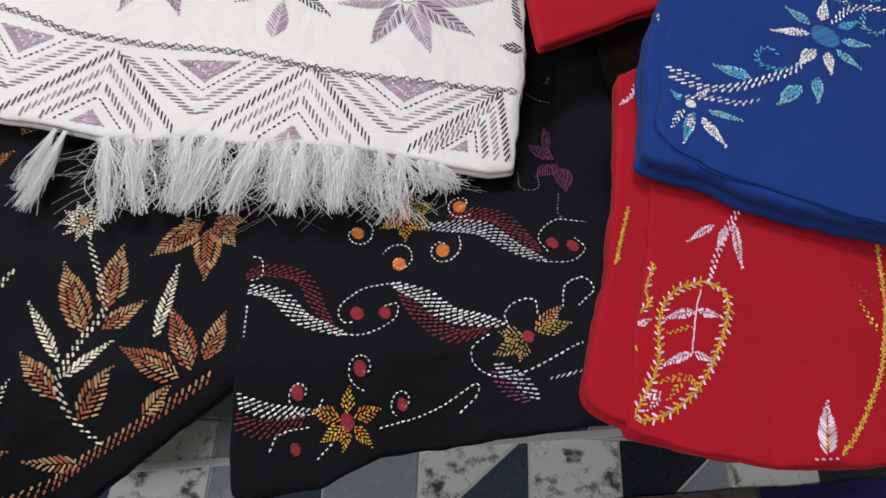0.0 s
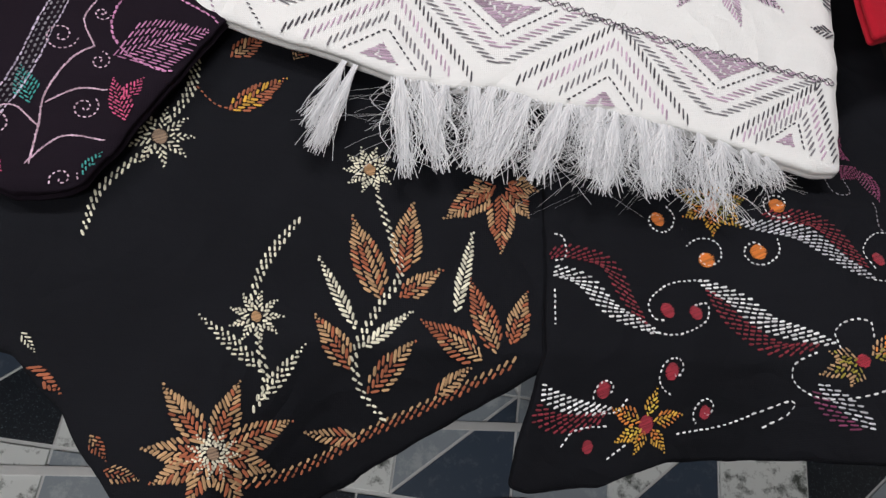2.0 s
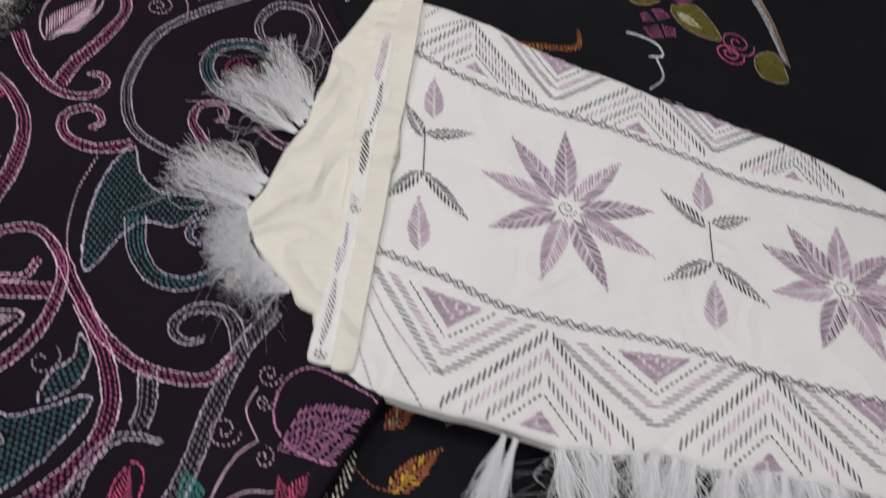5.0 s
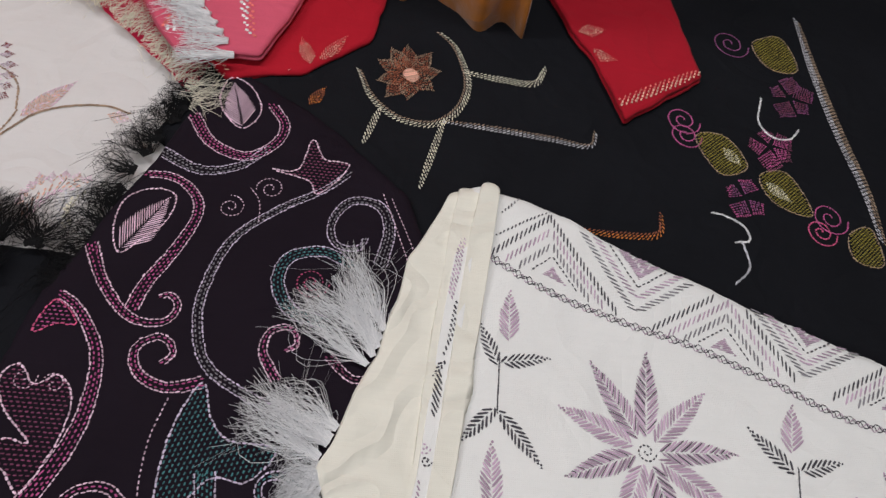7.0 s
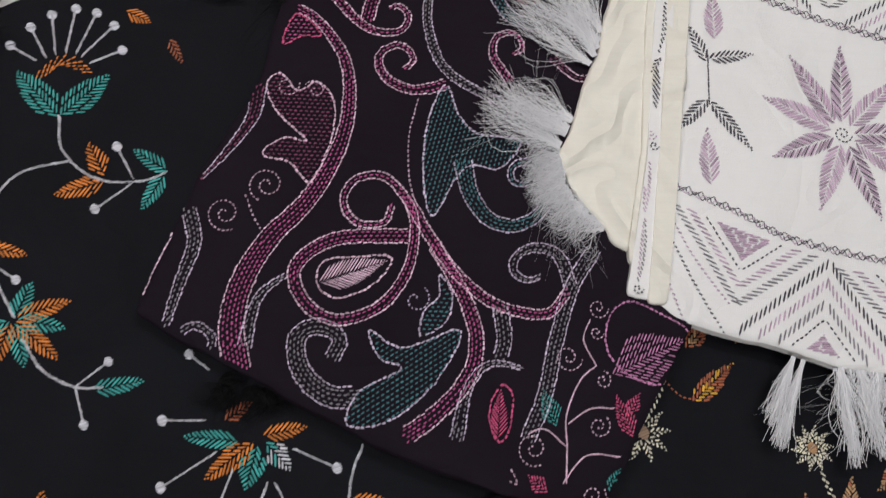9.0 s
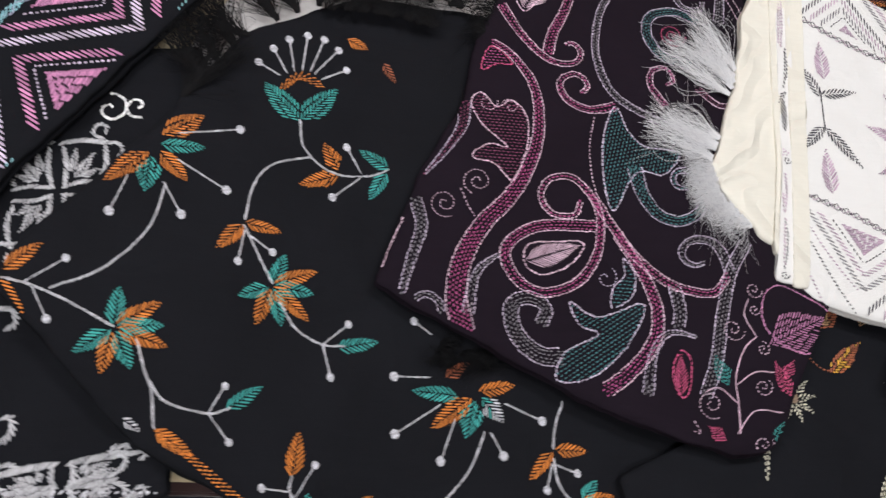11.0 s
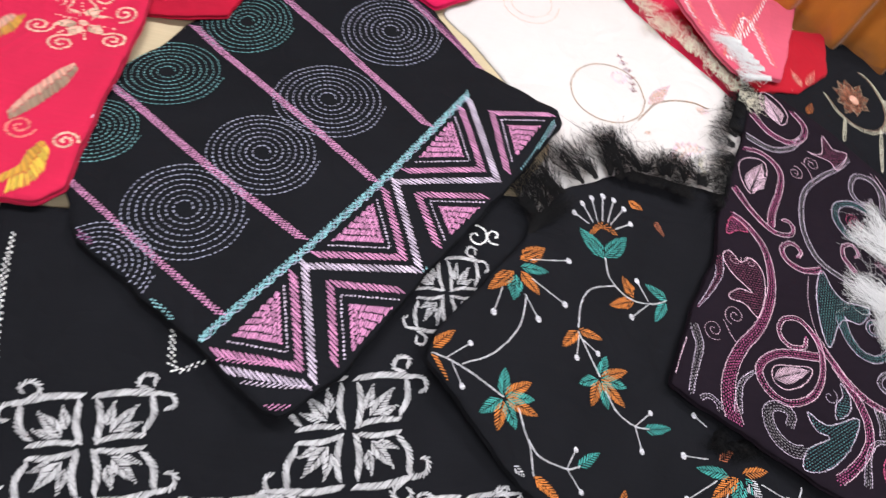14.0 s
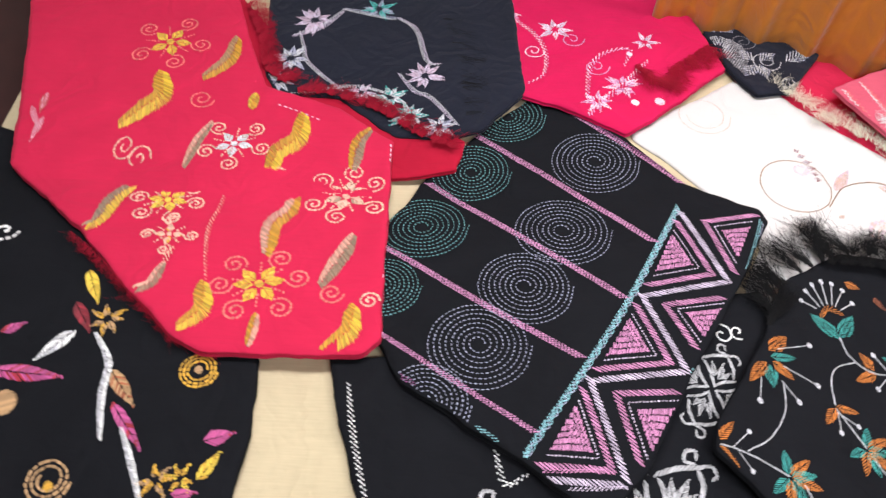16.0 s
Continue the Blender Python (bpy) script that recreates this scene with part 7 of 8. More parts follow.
spiral = Shawl("spiral_shawl", [(-1.3286, 1.3840), (-1.1227, 1.2003), (-1.0123, 1.0404), (-0.8570, 0.9573), (-0.8485, 0.9177), (-0.9531, 0.7385), (-1.0851, 0.5306), (-1.1985, 0.3269), (-1.2802, 0.2436), (-1.3083, 0.2492), (-1.4064, 0.3271), (-1.5166, 0.3990), (-1.6401, 0.4824), (-1.7012, 0.5961), (-1.7312, 0.6367), (-1.7409, 0.8587), (-1.6099, 1.0945), (-1.4712, 1.2593)], 0.0240, "black",
    "folded black shawl with dotted spirals and a pink zigzag band", lean=(0.0761, 0.0325, -0.0526), seed=11, thick=0.02)
m = Sewn(spiral, "spiral")
m.coil((-1.4966, 0.5703), 0.1050, 8, "bluegrey", w=0.0023, step=0.0095, gap=0.34)
m.done()
m = Sewn(spiral, "spiral")
m.coil((-1.4002, 0.7194), 0.1020, 8, "bluegrey", w=0.0023, step=0.0095, gap=0.34)
m.done()
m = Sewn(spiral, "spiral")
m.coil((-1.3078, 0.8862), 0.1100, 8, "bluegrey", w=0.0023, step=0.0095, gap=0.34)
m.done()
m = Sewn(spiral, "spiral")
m.coil((-1.2105, 1.1190), 0.1087, 8, "bluegrey", w=0.0023, step=0.0095, gap=0.34)
m.done()
m = Sewn(spiral, "spiral")
m.coil((-1.6206, 0.9095), 0.1081, 8, "duskteal", w=0.0023, step=0.0095, gap=0.34)
m.done()
m = Sewn(spiral, "spiral")
m.coil((-1.5076, 1.0968), 0.0988, 8, "duskteal", w=0.0023, step=0.0095, gap=0.34)
m.done()
m = Sewn(spiral, "spiral")
m.coil((-1.4147, 1.2956), 0.0986, 8, "duskteal", w=0.0023, step=0.0095, gap=0.34)
m.done()
m = Sewn(spiral, "spiral")
m.coil((-1.6983, 0.7211), 0.0864, 8, "duskteal", w=0.0023, step=0.0095, gap=0.34)
m.done()
m = Sewn(spiral, "spiral")
m.coil((-1.5936, 0.4413), 0.0863, 8, "bluegrey", w=0.0023, step=0.0095, gap=0.34)
m.done()
m = Sewn(spiral, "pink_line")
m.rope([(-1.7029, 0.6029), (-1.5328, 0.4789), (-1.3935, 0.3855)], ("pink",), 0.0113, w=0.003, step=0.0072, taper=0.0)
m.done()
m = Sewn(spiral, "pink_line")
m.rope([(-1.7331, 0.8682), (-1.4910, 0.6737), (-1.2949, 0.5414)], ("pink",), 0.0145, w=0.003, step=0.0072, taper=0.0)
m.done()
m = Sewn(spiral, "pink_line")
m.rope([(-1.6088, 1.0634), (-1.3866, 0.8543), (-1.1981, 0.6906)], ("pink",), 0.0147, w=0.003, step=0.0072, taper=0.0)
m.done()
m = Sewn(spiral, "pink_line")
m.rope([(-1.5042, 1.2358), (-1.2894, 1.0332), (-1.1109, 0.8457)], ("pink",), 0.0155, w=0.003, step=0.0072, taper=0.0)
m.done()
m = Sewn(spiral, "pink_line")
m.rope([(-1.3486, 1.3964), (-1.1680, 1.2170), (-1.0140, 1.0386)], ("pink", "plum",), 0.0166, w=0.003, step=0.0075, taper=0.0)
m.done()
m = Sewn(spiral, "corded_border")
m.rope([(-1.4172, 0.3417), (-1.3824, 0.3952), (-1.2955, 0.5229), (-1.1978, 0.6760), (-1.1219, 0.8131), (-1.0406, 0.9640)], ("aqua",), 0.0110, w=0.0024, taper=0.0)
m.braid([(-1.4145, 0.3385), (-1.3796, 0.3919), (-1.2926, 0.5192), (-1.1949, 0.6728), (-1.1189, 0.8095), (-1.0375, 0.9598)], ("aqua", "bluegrey", "aqua",), amp=0.00550, w=0.0024, wave=0.03)
m.done()
m = Sewn(spiral, "corded_border")
m.rope([(-0.8652, 0.9128), (-0.9160, 0.7988), (-0.9763, 0.6885), (-1.0313, 0.5994), (-1.0991, 0.5061)], ("aqua", "bluegrey",), 0.0123, w=0.0022, taper=0.0)
m.done()
m = Sewn(spiral, "zigzag")
m.vee((-1.2868, 0.4983), (-1.2379, 0.2942), (-1.4036, 0.3001), ((1.0, "lilac", 2), (0.76, "pink", 2), (0.55, "lilac", 0)), fill="pink", fill_at=0.46, width=0.017, w=0.0031, length=0.010)
m.done()
m = Sewn(spiral, "zigzag")
m.vee((-1.1611, 0.6972), (-1.0997, 0.5189), (-1.2861, 0.4926), ((1.0, "lilac", 2), (0.76, "pink", 2), (0.55, "lilac", 0)), fill="pink", fill_at=0.46, width=0.017, w=0.0031, length=0.010)
m.done()
m = Sewn(spiral, "zigzag")
m.vee((-1.0374, 0.9418), (-0.9760, 0.7394), (-1.1573, 0.6953), ((1.0, "lilac", 2), (0.76, "pink", 2), (0.55, "lilac", 0)), fill="pink", fill_at=0.46, width=0.017, w=0.0031, length=0.010)
m.done()
m = Sewn(spiral, "zigzag")
m.vee((-1.2127, 0.3220), (-1.2432, 0.4696), (-1.1148, 0.4787), ((1.0, "pink", 2), (0.74, "lilac", 0)), fill="pink", fill_at=0.56, width=0.017, w=0.0031, length=0.010)
m.done()
m = Sewn(spiral, "zigzag")
m.vee((-1.0754, 0.5687), (-1.1205, 0.6761), (-0.9857, 0.7002), ((1.0, "pink", 2), (0.74, "lilac", 0)), fill="pink", fill_at=0.56, width=0.017, w=0.0031, length=0.010)
m.done()
m = Sewn(spiral, "zigzag")
m.vee((-0.9611, 0.7681), (-0.9924, 0.9136), (-0.8744, 0.9373), ((1.0, "pink", 2), (0.74, "lilac", 0)), fill="pink", fill_at=0.56, width=0.017, w=0.0031, length=0.010)
m.rope([(-1.3128, 0.2534), (-1.2556, 0.2589)], ("pink",), 0.0106, w=0.0024)
m.rope([(-1.3567, 0.2854), (-1.2908, 0.2878), (-1.2395, 0.2941)], ("lilac",), 0.0077, w=0.0024)
m.rope([(-1.3986, 0.3150), (-1.3327, 0.3175), (-1.2705, 0.3232)], ("pink",), 0.0078, w=0.0024)
m.done()
m = Sewn(spiral, "edge_patch")
m.rope([(-1.4986, 0.3942), (-1.4591, 0.3627)], ("aqua",), 0.0119, w=0.0025)
m.done()
m = Sewn(spiral, "edge_patch")
m.rope([(-1.4020, 0.3078), (-1.3292, 0.2640)], ("aqua",), 0.0093, w=0.0025)
m.done()
m = Sewn(spiral, "edge_patch")
m.rope([(-1.6449, 0.4977), (-1.6125, 0.4704)], ("plum",), 0.0129, w=0.0025)
m.done()
rosy = Shawl("rose_red_shawl", [(-2.8189, 1.8300), (-2.7251, 1.5163), (-2.6235, 1.1309), (-2.5966, 1.0386), (-2.3619, 0.8354), (-2.2140, 0.6786), (-2.0915, 0.5595), (-2.0294, 0.5245), (-1.9340, 0.5273), (-1.7204, 0.5335), (-1.6887, 0.5679), (-1.6997, 0.8258), (-1.7052, 1.1732), (-1.8518, 1.2917), (-2.0525, 1.3627), (-2.1342, 1.5686), (-2.2432, 1.8874)], 0.0340, "rose_red",
    "rose-red shawl with yellow ribbons and coral looped flowers", seed=12, thick=0.02, wrinkle=0.004, soft=0.012)
m = Sewn(rosy, "ribbon")
m.satin([(-2.3254, 1.3916), (-2.3098, 1.2994), (-2.3465, 1.2435), (-2.3891, 1.1869)], 0.0811, "yellow", "gold")
m.done()
m = Sewn(rosy, "ribbon")
m.satin([(-2.1575, 1.5479), (-2.1656, 1.4566), (-2.2203, 1.3750)], 0.0622, "gold", "tan")
m.done()
m = Sewn(rosy, "ribbon")
m.satin([(-2.2837, 1.0228), (-2.3151, 0.9445), (-2.3347, 0.8534), (-2.3770, 0.8326)], 0.0588, "yellow", "taupe")
m.done()
m = Sewn(rosy, "ribbon")
m.satin([(-1.9337, 1.2571), (-1.9395, 1.1721), (-1.9816, 1.1178), (-1.9931, 1.0467)], 0.0736, "yellow", "gold")
m.done()
m = Sewn(rosy, "ribbon")
m.satin([(-1.9148, 0.9924), (-1.9223, 0.9249), (-1.9492, 0.8669), (-1.9455, 0.7698)], 0.0612, "gold", "peach")
m.done()
m = Sewn(rosy, "ribbon")
m.satin([(-1.7619, 1.2119), (-1.7869, 1.1657), (-1.7968, 1.0772)], 0.0524, "taupe", "gold")
m.done()
m = Sewn(rosy, "ribbon")
m.satin([(-1.7676, 0.8515), (-1.7838, 0.7925), (-1.8226, 0.6967)], 0.0520, "taupe", "peach")
m.done()
m = Sewn(rosy, "ribbon")
m.satin([(-2.0548, 0.6904), (-2.0470, 0.6185), (-2.0831, 0.5726)], 0.0559, "yellow", "gold")
m.done()
m = Sewn(rosy, "ribbon")
m.satin([(-1.7426, 0.6456), (-1.7528, 0.5818), (-1.8004, 0.5323)], 0.0620, "yellow", "gold")
m.done()
m = Sewn(rosy, "ribbon")
m.satin([(-2.1488, 0.7361), (-2.1665, 0.6783), (-2.2120, 0.6609)], 0.0362, "taupe", "peach")
m.done()
m = Sewn(rosy, "ribbon")
m.satin([(-1.9344, 0.6150), (-1.9361, 0.5762), (-1.9395, 0.5381)], 0.0310, "peach", "gold")
m.done()
m = Sewn(rosy, "ribbon")
m.satin([(-2.1597, 1.2134), (-2.1825, 1.1413), (-2.1967, 1.0533)], 0.0346, "taupe", "peach")
m.done()
m = Sewn(rosy, "ribbon")
m.satin([(-2.0672, 1.3261), (-2.0774, 1.2728)], 0.0420, "gold", "yellow")
m.done()
m = Sewn(rosy, "looped_flower")
m.looped((-1.8012, 0.9878), 0.1037, 6, "peach", ("taupe", "peach"), 0.5)
m.done()
m = Sewn(rosy, "looped_flower")
m.looped((-1.9445, 0.6913), 0.1039, 6, "salmon", ("yellow", "gold"), 0.2)
m.done()
m = Sewn(rosy, "looped_flower")
m.looped((-2.0927, 1.1429), 0.0925, 5, "peach", ("taupe", "silver"), 1.0)
m.done()
m = Sewn(rosy, "looped_flower")
m.looped((-2.2012, 0.9413), 0.0888, 6, "peach", ("gold", "yellow"), 0.9)
m.looped((-2.1636, 0.8236), 0.0638, 4, "peach", ("gold", "peach"), 0.1)
m.done()
m = Sewn(rosy, "looped_flower")
m.looped((-2.3371, 1.5141), 0.1145, 5, "salmon", ("yellow", "gold"), 1.3)
m.done()
m = Sewn(rosy, "curl")
m.coil((-2.3519, 1.1145), 0.0299, 1.7, "peach", squash=1.6, w=0.0056, gap=0.05)
m.done()
m = Sewn(rosy, "curl")
m.coil((-2.3098, 1.0784), 0.0296, 1.5, "peach", squash=1.5, w=0.0056, gap=0.05, hand=-1)
m.done()
m = Sewn(rosy, "curl")
m.coil((-1.9701, 1.0454), 0.0360, 1.9, "peach", w=0.0056, gap=0.05)
m.done()
m = Sewn(rosy, "curl")
m.coil((-1.7963, 0.6774), 0.0273, 1.8, "salmon", w=0.0052, gap=0.05)
m.done()
m = Sewn(rosy, "curl")
m.coil((-1.7177, 0.6604), 0.0225, 1.8, "peach", w=0.0052, gap=0.05, hand=-1)
m.done()
m = Sewn(rosy, "curl")
m.coil((-2.2039, 1.2941), 0.0346, 1.8, "salmon", w=0.0052, gap=0.05)
m.done()
m = Sewn(rosy, "stem")
m.rope([(-2.0826, 1.0110), (-2.0777, 0.9370), (-2.0840, 0.8525), (-2.0718, 0.7711), (-2.0534, 0.6937)], ("peach", "salmon"), 0.0103, w=0.003)
m.coil((-2.0767, 0.9789), 0.0143, 1.4, "peach", w=0.0050, gap=0.05)
m.done()
m = Sewn(rosy, "stem")
m.rope([(-2.1425, 0.7812), (-2.1490, 0.7544), (-2.1514, 0.7295)], ("peach",), 0.0139, w=0.003)
m.done()
m = Sewn(rosy, "edge_stitch")
m.leaf((-2.5972, 1.2909), (-2.5889, 1.2111), 0.0224, ("blush", "taupe"), w=0.003)
m.leaf((-2.6202, 1.2403), (-2.5772, 1.1603), 0.0165, ("blush",), w=0.003)
m.leaf((-2.5772, 1.2023), (-2.5780, 1.1085), 0.0189, ("blush",), w=0.003)
m.done()
m = Sewn(rosy, "hem_stitch")
m.run([(-1.7100, 1.1760), (-1.7039, 1.0700), (-1.6989, 0.9767), (-1.6973, 0.8736)], "blush", w=0.003, step=0.016, gap=0.5)
m.run([(-1.6948, 0.7325), (-1.6879, 0.6572), (-1.6818, 0.5724)], "blush", w=0.003, step=0.016, gap=0.5)
m.run([(-2.0085, 1.2890), (-1.9545, 1.2694), (-1.8924, 1.2402)], "blush", w=0.003, step=0.016, gap=0.4)
m.done()
fringe(rosy, [(-2.3682, 0.8173), (-2.1939, 0.6662), (-2.0897, 0.5694), (-1.9970, 0.5240)], "red", out=(-0.6,-1), length=0.020, bunches=22, strands=18, seed=81, spread=0.02, curl=0.008, thin=0.0006, wag=0.5, name="hem_hair", drop=0.008, root_width=1.0)
redlow = Shawl("red_fringed_shawl", [(-2.2214, 1.8033), (-2.1414, 1.7023), (-2.0908, 1.5512), (-2.0677, 1.4086), (-1.9538, 1.3784), (-1.8139, 1.3413), (-1.6894, 1.2828), (-1.5825, 1.1985), (-1.5259, 1.1886), (-1.5483, 1.0916), (-1.6689, 1.0729), (-1.7371, 1.0738), (-1.8623, 1.1764), (-2.0661, 1.2744), (-2.2573, 1.5774)], 0.0120, "crimson",
    "crimson shawl with a shaggy red fringe under the navy one", seed=38)
fringe(redlow, [(-2.1651, 1.6986), (-2.1015, 1.5496), (-2.0694, 1.4318), (-1.9975, 1.3723)], "red", out=(0.9,0.5), length=0.06, bunches=16, strands=45, seed=82, spread=0.022, curl=0.014, thin=0.0007, wag=0.5, drop=0.0, over=0.032, wildness=0.4)
fringe(redlow, [(-1.9789, 1.3522), (-1.8576, 1.3353), (-1.7479, 1.2843), (-1.6379, 1.1888), (-1.5510, 1.1392)], "red", out=(0.7,0.8), length=0.05, bunches=18, strands=45, seed=83, spread=0.022, curl=0.014, thin=0.0007, wag=0.6, drop=0.0, over=0.030, wildness=0.4)
dark = Shawl("maroon_twig_shawl", [(-2.8333, 1.2267), (-2.5375, 1.1481), (-2.1378, 0.7063), (-1.9239, 0.5351), (-1.9120, 0.3827), (-1.9240, 0.2580), (-1.9293, 0.1595), (-2.3561, 0.1426)], 0.0040, "black",
    "black shawl with maroon petals, gold rings and white twigs", seed=13)
m = Sewn(dark, "gold_ring")
m.coil((-2.0273, 0.4978), 0.0386, 3, "gold", inner=0.45, w=0.005, gap=0.05, step=0.011)
m.dot((-2.0273, 0.4978), 0.0086, "tan", w=0.003)
m.done()
m = Sewn(dark, "gold_ring")
m.coil((-2.2375, 0.2753), 0.0409, 2.6, "tan", inner=0.40, w=0.005, gap=0.05, step=0.011)
m.dot((-2.2339, 0.2639), 0.0097, "gold", w=0.003)
m.done()
m = Sewn(dark, "twig")
m.satin([(-2.2445, 0.5697), (-2.2010, 0.5074), (-2.1922, 0.4361), (-2.1706, 0.3492)], 0.0201, "white", "silver", 0.004)
m.done()
m = Sewn(dark, "silver_leaf")
m.leaf((-2.2849, 0.5764), (-2.3408, 0.4994), 0.0364, ("silver", "white"), w=0.004, step=0.007, dash=0.03)
m.done()
m = Sewn(dark, "crimson_leaf")
m.leaf((-2.4040, 0.4774), (-2.2705, 0.4695), 0.0423, ("crimson", "magenta"), w=0.004, step=0.006, dash=0.03)
m.done()
m = Sewn(dark, "crimson_leaf")
m.leaf((-2.4259, 0.5587), (-2.3853, 0.5885), 0.0289, ("crimson", "magenta"), w=0.004, step=0.006, dash=0.03)
m.done()
m = Sewn(dark, "tan_flower")
m.cluster((-2.2333, 0.6044), 0.0472, ("tan", "gold"), 7, 0.004)
m.done()
m = Sewn(dark, "gold_leaf")
m.leaf((-2.3122, 0.7303), (-2.2614, 0.6385), 0.0319, ("gold", "yellow"), w=0.004, step=0.006, dash=0.03)
m.done()
m = Sewn(dark, "crimson_leaf")
m.leaf((-2.3082, 0.6430), (-2.2552, 0.5691), 0.0309, ("crimson", "maroon"), w=0.004, step=0.006, dash=0.03)
m.done()
m = Sewn(dark, "rust_leaf")
m.leaf((-2.1914, 0.4895), (-2.1261, 0.4144), 0.0352, ("rust", "tan"), w=0.004, step=0.006, dash=0.03)
m.done()
m = Sewn(dark, "crimson_leaf")
m.leaf((-2.1699, 0.4236), (-2.0924, 0.3322), 0.0280, ("crimson", "magenta"), w=0.004, step=0.006, dash=0.03)
m.done()
m = Sewn(dark, "twig")
m.satin([(-2.1384, 0.3740), (-2.1047, 0.3112), (-2.0739, 0.2440)], 0.0173, "white", "silver", 0.004)
m.done()
m = Sewn(dark, "crimson_leaf")
m.leaf((-1.9898, 0.3555), (-1.9332, 0.3761), 0.0388, ("crimson", "magenta"), w=0.004, step=0.006, dash=0.03)
m.done()
m = Sewn(dark, "gold_leaf")
m.leaf((-1.9846, 0.2844), (-1.9526, 0.3405), 0.0261, ("gold", "yellow"), w=0.004, step=0.006, dash=0.03)
m.done()
m = Sewn(dark, "gold_spray")
m.cluster((-2.0556, 0.2834), 0.0372, ("gold", "tan"), 6, 0.004)
m.cluster((-2.0144, 0.2870), 0.0314, ("gold", "yellow"), 6, 0.004)
m.done()
m = Sewn(dark, "crimson_leaf")
m.leaf((-2.0251, 0.2574), (-1.9785, 0.2651), 0.0253, ("crimson", "magenta"), w=0.004, step=0.006, dash=0.03)
m.done()
m = Sewn(dark, "white_loop")
m.coil((-2.5337, 0.8349), 0.0347, 1.2, "white", w=0.008, gap=0.05, step=0.014)
m.done()
m = Sewn(dark, "gold_spray")
m.dot((-2.3615, 0.4137), 0.0247, "tan", w=0.004)
m.done()
m = Sewn(dark, "gold_spray")
m.cluster((-2.7926, 1.5004), 0.0622, ("gold", "tan"), 6, 0.004)
m.cluster((-2.7065, 1.2678), 0.0494, ("taupe", "gold"), 6, 0.004)
m.done()
snow = Shawl("white_fringed_shawl", [(-1.0352, 1.1493), (-0.8832, 0.9638), (-0.8543, 0.8855), (-0.9215, 0.7562), (-0.9179, 0.6308), (-0.8380, 0.6847), (-0.6864, 0.8115), (-0.5010, 0.7942), (-0.4530, 0.9270),
    (-0.3866, 1.0878), (-0.4683, 1.1751), (-0.5645, 1.2608), (-0.6419, 1.3382), (-0.7117, 1.4216), (-0.7801, 1.4591), (-0.8491, 1.4153), (-0.9983, 1.3101), (-1.1131, 1.2255)], -0.0165, "snow",
    "white shawl with peach embroidered rings and a shaggy torn hem", seed=14, soft=0.03, wrinkle=0.002, low=-0.0175)
m = Sewn(snow, "peach_ring")
m.coil((-0.7304, 1.0711), 0.0850, 1, "taupe", inner=0.97, w=0.003, gap=0.1)
m.done()
m = Sewn(snow, "peach_ring")
m.coil((-0.9116, 1.3048), 0.0719, 1.5, "peach", inner=0.6, w=0.002)
m.done()
m = Sewn(snow, "peach_leaf")
m.leaf((-0.6387, 1.0582), (-0.5830, 1.1341), 0.0288, ("peach", "blush",), step=0.004)
m.done()
m = Sewn(snow, "stem")
m.chain([(-0.6671, 1.0061), (-0.6471, 1.0335), (-0.6205, 1.0667), (-0.5809, 1.0853), (-0.5336, 1.0921), (-0.4970, 1.0821)], "taupe", w=0.004)
m.done()
m = Sewn(snow, "toothed_flower")
m.leaf((-0.7037, 1.1668), (-0.6820, 1.1720), 0.0183, ("mauve", "maroon",), w=0.0016)
m.leaf((-0.6960, 1.1481), (-0.6709, 1.1516), 0.0183, ("mauve", "maroon",), w=0.0016)
m.leaf((-0.6900, 1.1296), (-0.6644, 1.1310), 0.0183, ("mauve", "maroon",), w=0.0016)
m.leaf((-0.6855, 1.1112), (-0.6639, 1.1099), 0.0183, ("mauve", "maroon",), w=0.0016)
m.leaf((-0.6832, 1.0948), (-0.6634, 1.0893), 0.0183, ("mauve", "maroon",), w=0.0016)
m.leaf((-0.7077, 1.1840), (-0.6933, 1.1906), 0.0183, ("mauve", "maroon",), w=0.0016)
m.coil((-0.7047, 1.1233), 0.0195, 2.2, "blush", w=0.0028, inner=0.5)
m.done()
m = Sewn(snow, "toothed_flower")
m.leaf((-0.5852, 0.9172), (-0.5996, 0.9259), 0.0183, ("peach", "blush",), w=0.0016)
m.leaf((-0.5842, 0.9296), (-0.5986, 0.9402), 0.0183, ("peach", "blush",), w=0.0016)
m.leaf((-0.5807, 0.9408), (-0.5917, 0.9538), 0.0183, ("peach", "blush",), w=0.0016)
m.leaf((-0.5740, 0.9488), (-0.5852, 0.9693), 0.0183, ("peach", "blush",), w=0.0016)
m.leaf((-0.5636, 0.9538), (-0.5693, 0.9733), 0.0183, ("peach", "blush",), w=0.0016)
m.leaf((-0.5505, 0.9574), (-0.5539, 0.9791), 0.0183, ("peach", "blush",), w=0.0016)
m.leaf((-0.5369, 0.9592), (-0.5364, 0.9777), 0.0183, ("peach", "blush",), w=0.0016)
m.leaf((-0.5247, 0.9562), (-0.5211, 0.9742), 0.0183, ("peach", "blush",), w=0.0016)
m.rope([(-0.5833, 0.9002), (-0.5732, 0.9231), (-0.5556, 0.9458), (-0.5261, 0.9533)], ("blush", "peach",), 0.0196, w=0.0025)
m.rope([(-0.5349, 0.8979), (-0.5365, 0.9279), (-0.5183, 0.9508)], ("ivory", "silver",), 0.0301, w=0.0028)
m.done()
m = Sewn(snow, "small_leaf")
m.leaf((-0.6545, 0.9697), (-0.6400, 0.9809), 0.0144, ("taupe", "peach",))
m.done()
m = Sewn(snow, "small_leaf")
m.leaf((-0.5298, 1.0773), (-0.4927, 1.0706), 0.0224, ("peach", "blush",))
